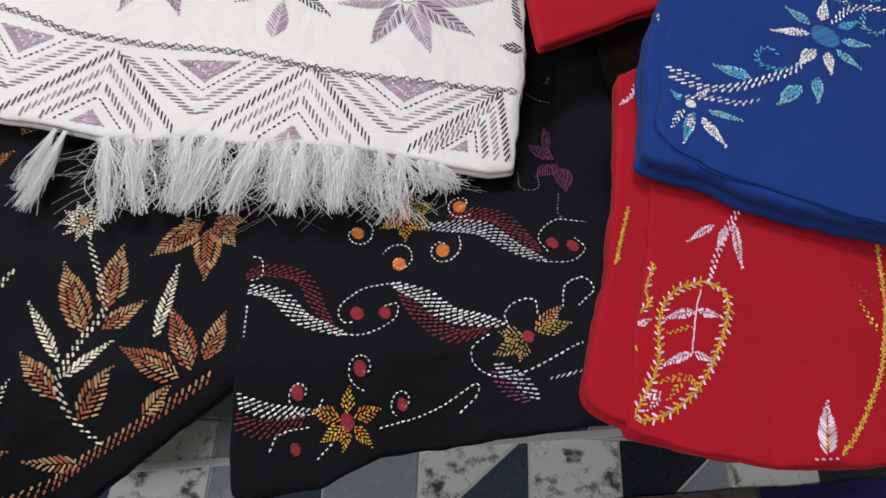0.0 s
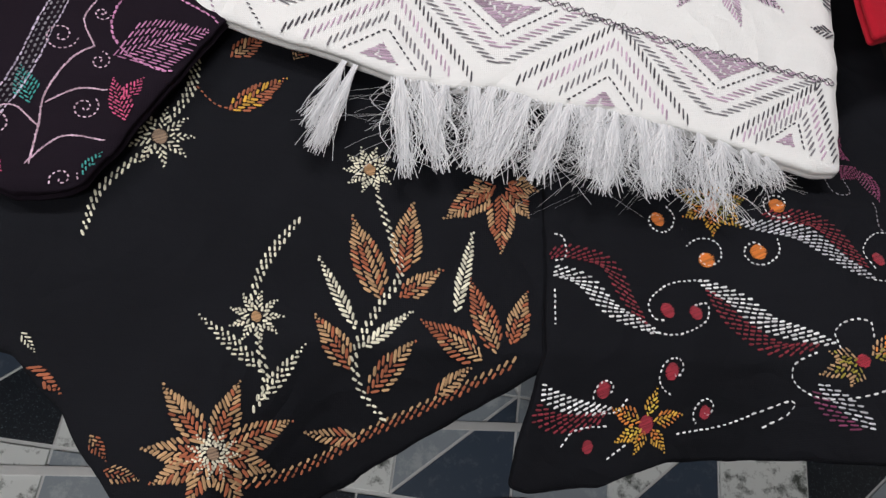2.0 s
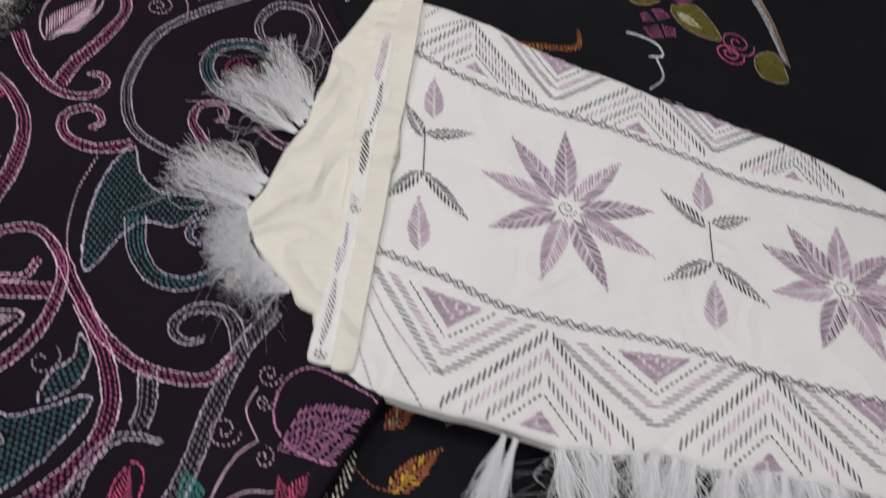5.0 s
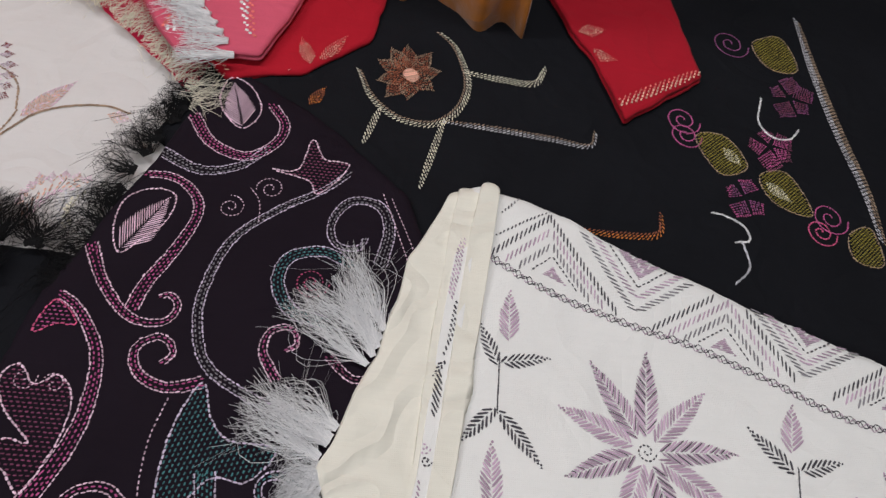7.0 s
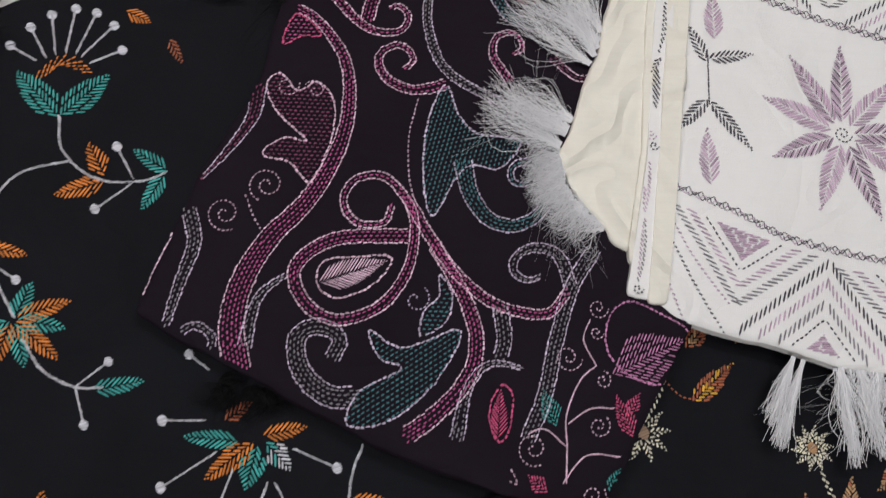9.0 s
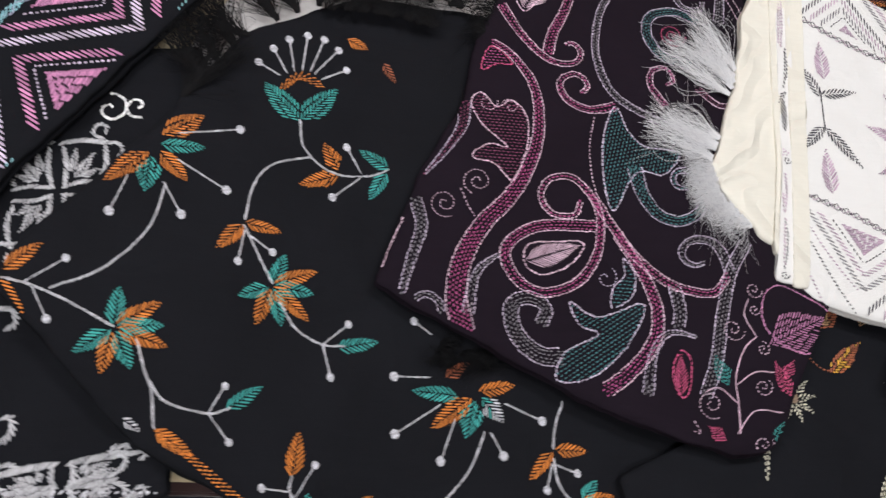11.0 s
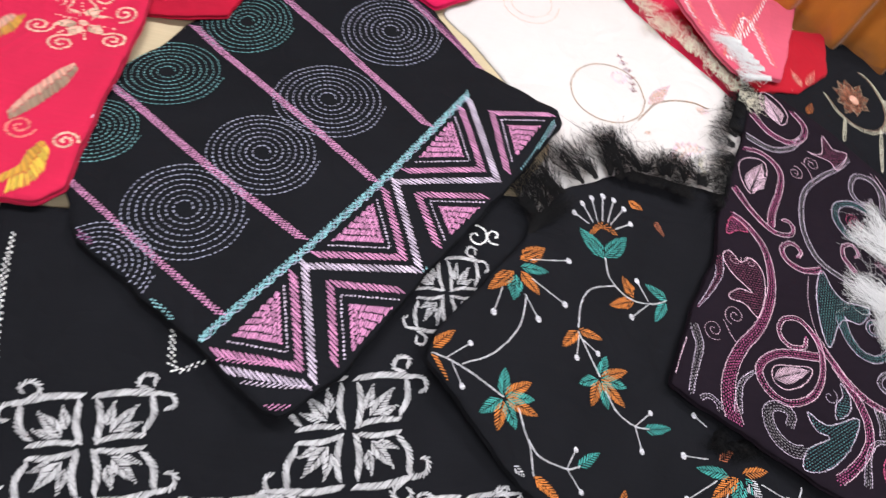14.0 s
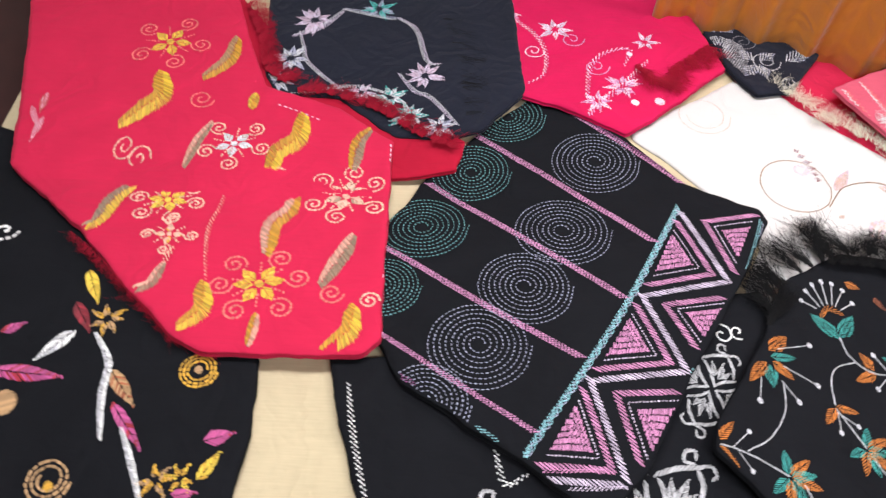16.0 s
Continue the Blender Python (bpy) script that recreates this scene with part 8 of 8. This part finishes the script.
fringe(snow, [(-0.4000, 1.0878), (-0.4783, 1.1751), (-0.5745, 1.2608), (-0.6519, 1.3382), (-0.7217, 1.4216)], "ivory", out=(0.8,0.6), over=0.004, length=0.060, bunches=34, strands=16, name="hem_hair", seed=21, spread=0.020, thin=0.0006, wag=0.9, curl=0.014, wildness=0.4, root_width=0.9)
m.done()
navyn = Shawl("navy_square_shawl", [(-2.1211, 1.8617), (-2.0647, 1.4235), (-2.0223, 1.3479), (-1.8586, 1.3456), (-1.7005, 1.2070), (-1.5724, 1.1893), (-1.4884, 1.2155), (-1.3711, 1.3586), (-1.4033, 1.8663)], 0.0200, "navy",
    "navy shawl with pale lilac and green stitched squares", seed=15, soft=0.014)
m = Sewn(navyn, "corded_border")
m.rope([(-1.9957, 1.6049), (-1.9799, 1.5505), (-1.9543, 1.4734), (-1.8549, 1.3709)], ("silver", "lilac"), 0.0134, w=0.003, step=0.008)
m.done()
m = Sewn(navyn, "corded_border")
m.rope([(-2.0336, 1.3343), (-1.9491, 1.3556), (-1.8352, 1.3897), (-1.7586, 1.3773), (-1.7109, 1.3504)], ("silver",), 0.0133, w=0.003, step=0.008)
m.done()
m = Sewn(navyn, "corded_border")
m.rope([(-1.7211, 1.6889), (-1.6671, 1.6267), (-1.6330, 1.4921), (-1.5934, 1.4722)], ("silver", "lilac"), 0.0168, w=0.003, step=0.008)
m.done()
m = Sewn(navyn, "corded_border")
m.rope([(-1.8819, 1.7272), (-1.8135, 1.7090), (-1.7206, 1.6834)], ("silver", "bluegrey"), 0.0196, w=0.003, step=0.008)
m.done()
m = Sewn(navyn, "corded_border")
m.rope([(-2.0134, 1.5888), (-1.9414, 1.6345), (-1.8811, 1.7217)], ("lilac", "silver"), 0.0198, w=0.003, step=0.008)
m.done()
m = Sewn(navyn, "corded_border")
m.rope([(-1.7050, 1.4414), (-1.6610, 1.3720), (-1.6141, 1.3385), (-1.5427, 1.2306)], ("lilac", "silver"), 0.0142, w=0.003, step=0.008)
m.done()
m = Sewn(navyn, "leaf_spray")
m.cluster((-2.0066, 1.4907), 0.0679, ("bluegrey", "silver"), 9)
m.done()
m = Sewn(navyn, "leaf_spray")
m.cluster((-1.9623, 1.6637), 0.0745, ("lilac", "mauve"), 10)
m.done()
m = Sewn(navyn, "leaf_spray")
m.cluster((-1.6357, 1.4284), 0.0634, ("lilac", "mauve"), 10)
m.done()
m = Sewn(navyn, "leaf_spray")
m.cluster((-1.7228, 1.3505), 0.0592, ("silver", "teal"), 9)
m.done()
m = Sewn(navyn, "leaf_spray")
m.cluster((-1.6670, 1.2738), 0.0635, ("teal", "silver"), 10)
m.done()
m = Sewn(navyn, "leaf_spray")
m.cluster((-1.5921, 1.2307), 0.0539, ("silver", "bluegrey"), 8)
m.done()
m = Sewn(navyn, "leaf_spray")
m.cluster((-1.7832, 1.7324), 0.0595, ("bluegrey", "teal"), 9)
m.done()
m = Sewn(navyn, "leaf_spray")
m.cluster((-1.8021, 1.3663), 0.0447, ("lilac", "mauve"), 8)
m.done()
m = Sewn(navyn, "leaf_spray")
m.cluster((-2.0230, 1.3928), 0.0479, ("bluegrey", "silver"), 8)
m.done()
fringe(navyn, [(-1.5992, 1.6908), (-1.5587, 1.5345), (-1.5364, 1.3926), (-1.5230, 1.2620)], "black", out=(1,-0.2), length=0.085, bunches=15, strands=28, seed=84, spread=0.016, curl=0.010, thin=0.0006, wag=0.25, drop=0.0, over=0.016)
magn = Shawl("magenta_shawl", [(-1.5908, 1.9223), (-1.5670, 1.6151), (-1.4138, 1.3691), (-1.2715, 1.3008), (-1.1245, 1.2083), (-1.0464, 1.2703), (-0.8312, 1.4635), (-0.8815, 1.6570), (-0.9248, 1.9042)], 0.0120, "magenta",
    "magenta shawl with pale pink curling sprays, laid open", seed=16, soft=0.012, wrinkle=0.005)
m = Sewn(magn, "curling_spray")
m.rope([(-1.4220, 1.7679), (-1.3886, 1.6753), (-1.3336, 1.5981), (-1.3083, 1.5151), (-1.3208, 1.4286), (-1.3659, 1.3907)], ("blush", "pink"), 0.0134, w=0.004)
m.coil((-1.3419, 1.5294), 0.0309, 1.6, "blush", w=0.004, gap=0.05)
m.done()
m = Sewn(magn, "curling_spray")
m.rope([(-1.2152, 1.3195), (-1.1928, 1.4580), (-1.1444, 1.5172), (-1.0827, 1.5274), (-1.1038, 1.4585)], ("pink", "blush"), 0.0151, w=0.004)
m.coil((-1.1780, 1.4578), 0.0362, 1.5, "pink", w=0.004, gap=0.05)
m.done()
m = Sewn(magn, "curling_spray")
m.rope([(-1.2258, 1.2463), (-1.1869, 1.3112), (-1.1088, 1.3920), (-1.0332, 1.4883)], ("pink", "blush"), 0.0182, w=0.004)
m.coil((-1.2326, 1.5781), 0.0344, 1.5, "pink", w=0.004, gap=0.05)
m.done()
m = Sewn(magn, "curling_spray")
m.coil((-1.5480, 1.6509), 0.0677, 2.2, "pink", w=0.005, gap=0.05)
m.coil((-1.5480, 1.6509), 0.0419, 1.6, "plum", w=0.005, gap=0.05)
m.done()
m = Sewn(magn, "pale_flower")
m.cluster((-1.4209, 1.7025), 0.0553, ("blush", "pink"), 8)
m.done()
m = Sewn(magn, "pale_flower")
m.cluster((-1.2782, 1.6206), 0.0602, ("blush", "lilac"), 8)
m.done()
m = Sewn(magn, "pale_flower")
m.cluster((-1.4264, 1.5366), 0.0497, ("blush", "pink"), 7)
m.done()
m = Sewn(magn, "pale_flower")
m.cluster((-1.0358, 1.5634), 0.0497, ("blush", "lilac"), 6)
m.done()
m = Sewn(magn, "pale_flower")
m.cluster((-1.1169, 1.3808), 0.0589, ("pink", "blush"), 9)
m.done()
m = Sewn(magn, "pale_flower")
m.cluster((-1.1862, 1.3222), 0.0492, ("pink", "blush"), 8)
m.done()
m = Sewn(magn, "pale_dot")
m.dot((-1.0921, 1.3162), 0.0115, "blush", w=0.003)
m.dot((-1.0278, 1.3228), 0.0145, "blush", w=0.003)
m.dot((-1.0849, 1.5064), 0.0092, "lilac", w=0.003)
m.done()
m = Sewn(magn, "pale_flower")
m.cluster((-1.4762, 1.3778), 0.0504, ("pink", "magenta"), 7)
m.done()
fringe(magn, [(-1.0735, 1.4613), (-1.0190, 1.4014), (-0.9511, 1.4744), (-0.8638, 1.5542)], "red", out=(0.3,-0.9), length=0.07, bunches=14, strands=40, seed=85, spread=0.02, curl=0.016, thin=0.0007, wag=0.5, drop=0.0, over=0.018, wildness=0.4)
navyf = Shawl("navy_flower_shawl", [(-0.9261, 1.8839), (-0.8737, 1.6916), (-0.8200, 1.4713), (-0.7655, 1.3727), (-0.6723, 1.3896), (-0.5541, 1.5495), (-0.7210, 1.6484), (-0.7887, 1.8908)], 0.0060, "navy",
    "strip of navy shawl with grey-white flowers", seed=17)
m = Sewn(navyf, "pale_flower")
m.leaf((-0.8278, 1.6226), (-0.8620, 1.6660), 0.0449, ("silver", "bluegrey",), w=0.004)
m.leaf((-0.8164, 1.6217), (-0.7672, 1.6582), 0.0449, ("silver", "bluegrey",), w=0.004)
m.leaf((-0.8211, 1.6079), (-0.8058, 1.5433), 0.0449, ("silver", "bluegrey",), w=0.004)
m.leaf((-0.8283, 1.6090), (-0.8663, 1.5525), 0.0449, ("silver", "bluegrey",), w=0.004)
m.leaf((-0.7421, 1.5050), (-0.7744, 1.5451), 0.0431, ("silver", "bluegrey",), w=0.004)
m.leaf((-0.7310, 1.5043), (-0.6822, 1.5391), 0.0431, ("silver", "bluegrey",), w=0.004)
m.leaf((-0.7359, 1.4913), (-0.7226, 1.4311), 0.0431, ("silver", "bluegrey",), w=0.004)
m.leaf((-0.7429, 1.4922), (-0.7812, 1.4389), 0.0431, ("silver", "bluegrey",), w=0.004)
m.done()
m = Sewn(navyf, "pale_flower")
m.leaf((-0.6593, 1.5049), (-0.5656, 1.5655), 0.0475, ("silver", "bluegrey",), w=0.004)
m.done()
m = Sewn(navyf, "edge_patch")
m.leaf((-0.7972, 1.5955), (-0.7822, 1.4411), 0.0689, ("silver", "grey",), w=0.0035)
m.done()
m = Sewn(navyf, "edge_patch")
m.leaf((-0.6199, 1.3957), (-0.5431, 1.4816), 0.0689, ("silver", "grey",), w=0.0035)
m.done()
m = Sewn(navyf, "small_ring")
m.coil((-0.7153, 1.5033), 0.0432, 1.8, "silver", w=0.0035)
m.done()
m = Sewn(navyf, "small_ring")
m.coil((-0.7598, 1.5853), 0.0365, 1.8, "grey", w=0.0035)
m.done()
m = Sewn(navyf, "small_ring")
m.coil((-0.6677, 1.4145), 0.0304, 1.5, "silver", w=0.0035)
m.done()
redf = Shawl("red_far_shawl", [(-0.6285, 1.5604), (-0.7605, 1.3886), (-0.6449, 1.2077), (-0.4778, 1.0691), (-0.2294, 1.3494), (-0.2975, 1.5946)], -0.0195, "rose_red",
    "plain rose-red cloth under the white fringe", seed=18, low=-0.02)
pinkf = Shawl("pink_zigzag_shawl", [(-0.5756, 1.3768), (-0.4912, 1.2298), (-0.4489, 1.1714), (-0.3331, 1.1778), (-0.2184, 1.5558), (-0.3132, 1.5187)], 0.0350, "pink",
    "dusty pink shawl with red and white zigzag stitching", seed=19)
m = Sewn(pinkf, "zigzag")
m.rope([(-0.5491, 1.3611), (-0.4847, 1.1866), (-0.4016, 1.3521), (-0.3519, 1.2118)], ("white", "salmon",), 0.0269, w=0.004)
m.rope([(-0.4967, 1.3946), (-0.4374, 1.2715), (-0.3337, 1.4449)], ("white", "salmon",), 0.0197, w=0.004)
m.done()
redb = Shawl("red_border_shawl", [(0.0967, 1.4310), (0.1312, 1.3472), (0.1691, 1.2816), (0.2058, 1.1722), (0.3431, 1.2895), (0.3087, 1.4876)], 0.0200, "red",
    "red shawl with pale peach sprays and corded border", seed=20)
m = Sewn(redb, "corded_border")
m.rope([(0.1872, 1.1926), (0.2619, 1.2409), (0.3400, 1.2948)], ("peach", "salmon",), 0.0205, w=0.003)
m.done()
m = Sewn(redb, "leaf_spray")
m.leaf((0.1470, 1.2948), (0.2035, 1.2871), 0.0282, ("peach", "salmon",))
m.done()
m = Sewn(redb, "leaf_spray")
m.leaf((0.1400, 1.3366), (0.1880, 1.3546), 0.0282, ("peach", "salmon",))
m.done()
m = Sewn(redb, "leaf_spray")
m.leaf((0.1545, 1.2663), (0.1747, 1.2297), 0.0282, ("peach", "salmon",))
m.done()
redt = Shawl("red_spray_shawl", [(-0.4917, 1.3389), (-0.4312, 1.2055), (-0.3740, 1.1534), (-0.2746, 1.1774), (-0.1850, 1.2634), (-0.1616, 1.4077)], 0.0100, "red",
    "red shawl with salmon leaf sprays under black fringe", seed=21)
m = Sewn(redt, "leaf_spray")
m.leaf((-0.2644, 1.1926), (-0.2869, 1.2456), 0.0226, ("peach", "salmon",))
m.done()
m = Sewn(redt, "leaf_spray")
m.leaf((-0.2529, 1.1981), (-0.2187, 1.2625), 0.0226, ("peach", "salmon",))
m.done()
m = Sewn(redt, "leaf_spray")
m.rope([(-0.4519, 1.2480), (-0.4175, 1.1966), (-0.3785, 1.1570)], ("salmon", "peach",), 0.0173, w=0.003)
m.done()
m = Sewn(redt, "leaf_spray")
m.leaf((-0.3055, 1.1697), (-0.2729, 1.1646), 0.0184, ("salmon", "peach",))
m.done()
m = Sewn(redt, "leaf_spray")
m.leaf((-0.4257, 1.2178), (-0.4535, 1.2360), 0.0184, ("salmon", "peach",))
fringe(redt, [(-0.3627, 1.1564), (-0.3808, 1.1918), (-0.4133, 1.2373), (-0.4368, 1.2746)], "white", out=(-0.99,0.17), length=0.075, bunches=6, strands=70, seed=71, spread=0.012, curl=0.010, thin=0.0006, drop=-0.004, over=0.036, wag=0.3)
m.done()

# ---- table, floor and room ----
def box(name, x0, x1, y0, y1, z0, z1, mat, parent=None, bevel=0.0):
    bm = bmesh.new()
    bmesh.ops.create_cube(bm, size=1.0)
    for v in bm.verts:
        v.co = Vector(((x0 + x1) / 2 + v.co.x * (x1 - x0), (y0 + y1) / 2 + v.co.y * (y1 - y0), (z0 + z1) / 2 + v.co.z * (z1 - z0)))
    if bevel:
        bmesh.ops.bevel(bm, geom=list(bm.edges), offset=bevel, segments=2, affect="EDGES")
    me = bpy.data.meshes.new(name)
    bm.to_mesh(me)
    bm.free()
    me.materials.append(mat)
    ob = new(name, me)
    ob.parent = parent
    return ob


FLOOR = -0.42
wood = plain_mat("dark_red_wood", (0.035, 0.012, 0.012), 0.4, 14.0, 0.35)


def table():
    t = tagged(new("display_table"), "low dark red wooden table under the heaped shawls", "table")
    box("tabletop", -2.9, 1.25, 0.155, 2.0, -0.115, -0.085, wood, t, 0.004)
    box("apron", -2.85, 1.2, 0.168, 0.19, -0.25, -0.115, wood, t, 0.003)
    for x in (-2.8, 1.15):
        for y in (0.25, 1.9):
            box("leg", x - 0.03, x + 0.03, y - 0.03, y + 0.03, FLOOR, -0.115, wood, t, 0.004)
    return t


def cover():
    """The cream cover that is spread over the heap and the table."""
    nx, ny = 150, 70
    V, F = [], []
    for j in range(ny + 1):
        for i in range(nx + 1):
            x, y = -2.7 + 3.10 * i / nx, 0.17 + 1.75 * j / ny
            z = base(x, y) - 0.024 + 0.002 * noise.noise((x * 9, y * 9, 5.0))
            rim = min((y - 0.17) / 0.02, (1.92 - y) / 0.02, (x + 2.7) / 0.02, (0.40 - x) / 0.02, 1.0)
            z = -0.084 + (max(z, -0.080) + 0.084) * max(rim, 0) ** 0.5
            V.append((x, y, z))
    for j in range(ny):
        for i in range(nx):
            a = j * (nx + 1) + i
            F.append((a, a + 1, a + nx + 2, a + nx + 1))
    ob = part("table_cover", V, F, [CLOTH["cream"]], None)
    return tagged(ob, "cream cotton cover spread over the padded table", "tablecloth")


table()
cover()

# patterned floor tiles
tile_mats = [speckle_mat("granite_print", (0.012, 0.016, 0.022), (0.22, 0.26, 0.28), 420.0, 0.36),
             speckle_mat("grey_print", (0.28, 0.32, 0.35), (0.40, 0.44, 0.46), 30.0, 0.4),
             speckle_mat("marble_print", (0.74, 0.77, 0.75), (0.07, 0.08, 0.07), 26.0, 0.42),
             speckle_mat("slate_print", (0.05, 0.07, 0.10), (0.09, 0.11, 0.14), 60.0, 0.4)]
grout = plain_mat("pale_grout", (0.62, 0.63, 0.62), 0.6)
floor = box("floor", -5, 4, -3, 4.5, FLOOR - 0.06, FLOOR - 0.004, grout)
tagged(floor, "floor of patterned glazed tiles with pale joints", "floor", kind="structure")


def slab(name, pts, mat):
    """One thin glazed piece, its top edge eased."""
    c = sum((Vector(p) for p in pts), Vector((0, 0))) / len(pts)
    V = [(p[0], p[1], FLOOR - 0.006) for p in pts] + [(p[0], p[1], FLOOR - 0.001) for p in pts]
    V += [((Vector(p) + (c - Vector(p)).normalized() * 0.0015).x, (Vector(p) + (c - Vector(p)).normalized() * 0.0015).y, FLOOR) for p in pts]
    n = len(pts)
    F = [tuple(range(2 * n, 3 * n))]
    for k in range(2):
        for i in range(n):
            j = (i + 1) % n
            F.append((k * n + i, k * n + j, (k + 1) * n + j, (k + 1) * n + i))
    ob = part(name, V, F, [mat], floor, smooth=False)
    return ob


SIZE, TURN = 0.30, radians(-7)
rnd = random.Random(5)
for i in range(-8, 6):
    for j in range(-2, 2):
        ox, oy = 0.05 + i * SIZE, -0.12 + j * SIZE
        def spot(u, v, ox=ox, oy=oy):
            x, y = ox + u * (SIZE - 0.004), oy + v * (SIZE - 0.004)
            return (x * math.cos(TURN) - y * math.sin(TURN), x * math.sin(TURN) + y * math.cos(TURN))
        kinds = rnd.sample([0, 1, 2, 3], 4)
        slab("tile", [spot(0, 0), spot(0.30, 0), spot(0.30, 0.46), spot(0, 0.46)], tile_mats[kinds[1]])
        slab("tile", [spot(0.31, 0), spot(1, 0), spot(0.68, 0.46), spot(0.31, 0.46)], tile_mats[kinds[2]])
        slab("tile", [spot(1, 0.02), spot(1, 0.46), spot(0.70, 0.46)], tile_mats[kinds[0]])
        slab("tile", [spot(0, 0.48), spot(0.45, 0.48), spot(0.45, 1), spot(0, 1)], tile_mats[kinds[0]])
        slab("tile", [spot(0.46, 0.48), spot(1, 0.48), spot(1, 1)], tile_mats[kinds[2]])
        slab("tile", [spot(0.46, 0.50), spot(0.98, 1), spot(0.46, 1)], tile_mats[kinds[3]])

# pale metal strips let into the floor
strip = plain_mat("brushed_strip", (0.70, 0.71, 0.70), 0.35, 40.0, 0.1, 0.3)
for x0, x1, y in ((-0.9, 0.12, 0.020), (0.05, 1.3, 0.091)):
    tagged(box("trim", x0, x1, y - 0.006, y + 0.006, FLOOR, FLOOR + 0.004, strip, None, 0.001), "pale metal strip let into the tiled floor", "trim", kind="structure")

# striped cloth lying on the floor before the table
runner = tagged(new("striped_floor_cloth"), "violet and taupe striped cloth lying on the floor", "cloth")
runner.location = (0.4, -0.3, FLOOR)
for x0, x1, mat in ((0.30, 0.686, "violet"), (0.686, 0.99, "taupe"), (0.99, 1.5, "violet")):
    n = 24
    V, F = [], []
    for j in range(2):
        for i in range(n + 1):
            for k, y in enumerate((-0.55, -0.25, -0.008)):
                x = x0 + (x1 - x0) * i / n
                V.append((x - 0.4 + 0.0, y + 0.3 + 0.004 * noise.noise((x * 9, y, 1)), 0.012 + 0.004 * noise.noise((x * 11, y * 8, 3)) - 0.010 * j))
    m = (n + 1) * 3
    for i in range(n):
        for k in range(2):
            a = i * 3 + k
            F += [(a, a + 3, a + 4, a + 1), (m + a, m + a + 1, m + a + 4, m + a + 3)]
        F += [(i * 3 + 2, i * 3 + 5, m + i * 3 + 5, m + i * 3 + 2), (i * 3, m + i * 3, m + i * 3 + 3, i * 3 + 3)]
    F += [(0, 1, m + 1, m), (1, 2, m + 2, m + 1), (n * 3, m + n * 3, m + n * 3 + 1, n * 3 + 1), (n * 3 + 1, m + n * 3 + 1, m + n * 3 + 2, n * 3 + 2)]
    part("stripe", V, F, [CLOTH[mat]], runner)

# orange curtain behind the heap
V, F = [], []
n = 160
for j in range(13):
    for i in range(n + 1):
        x = -1.0 + 1.05 * i / n
        fold = 0.030 * math.sin(x * 46 + 0.8 * math.sin(x * 9)) + 0.012 * math.sin(x * 97)
        V.append((x, 1.70 - 0.36 * (x + 1.0) + fold * (0.6 + 0.4 * j / 12), -0.10 + 1.9 * j / 12))
for j in range(12):
    for i in range(n):
        a = j * (n + 1) + i
        F.append((a, a + 1, a + n + 2, a + n + 1))
curtain = part("curtain", V, F, [CLOTH["orange"]], None)
curtain.modifiers.new("thickness", "SOLIDIFY").thickness = 0.004
tagged(curtain, "orange curtain hanging in deep folds behind the table", "curtain")

paint = plain_mat("wall_paint", (0.62, 0.60, 0.56), 0.7, 3.0, 0.06)
for name, b in (("wall_north", (-5, 4, 4.4, 4.5, FLOOR, 2.6)), ("wall_south", (-5, 4, -3, -2.9, FLOOR, 2.6)),
                ("wall_west", (-5, -4.9, -2.9, 4.4, FLOOR, 2.6)), ("wall_east", (3.9, 4, -2.9, 4.4, FLOOR, 2.6)), ("ceiling", (-5, 4, -3, 4.5, 2.6, 2.7))):
    tagged(box(name, *b, paint), "plain painted " + name.split("_")[0] + " of the shop room", name.split("_")[0], kind="structure")

# added glowing fittings, never in view, where the assumed overhead lamps hang
glow, gnt, gN, gL, gb = mat_base("tube_glow")
gb.inputs["Emission Color"].default_value, gb.inputs["Emission Strength"].default_value = (0.97, 0.98, 1.0, 1), 4.0
steel = plain_mat("white_enamel", (0.75, 0.75, 0.74), 0.35)
for lx, ly in ((-1.7, 0.9), (0.3, 1.2), (-0.7, -1.2)):
    lamp = tagged(new("assumed_ceiling_fitting"), "unseen white ceiling light with a long glowing tube, added at an assumed place", "light", "ceiling lights")
    lamp.location = (lx, ly, 2.6)
    box("housing", -0.62, 0.62, -0.05, 0.05, -0.035, -0.001, steel, lamp, 0.004)
    box("tube", -0.60, 0.60, -0.015, 0.015, -0.068, -0.036, glow, lamp, 0.008)
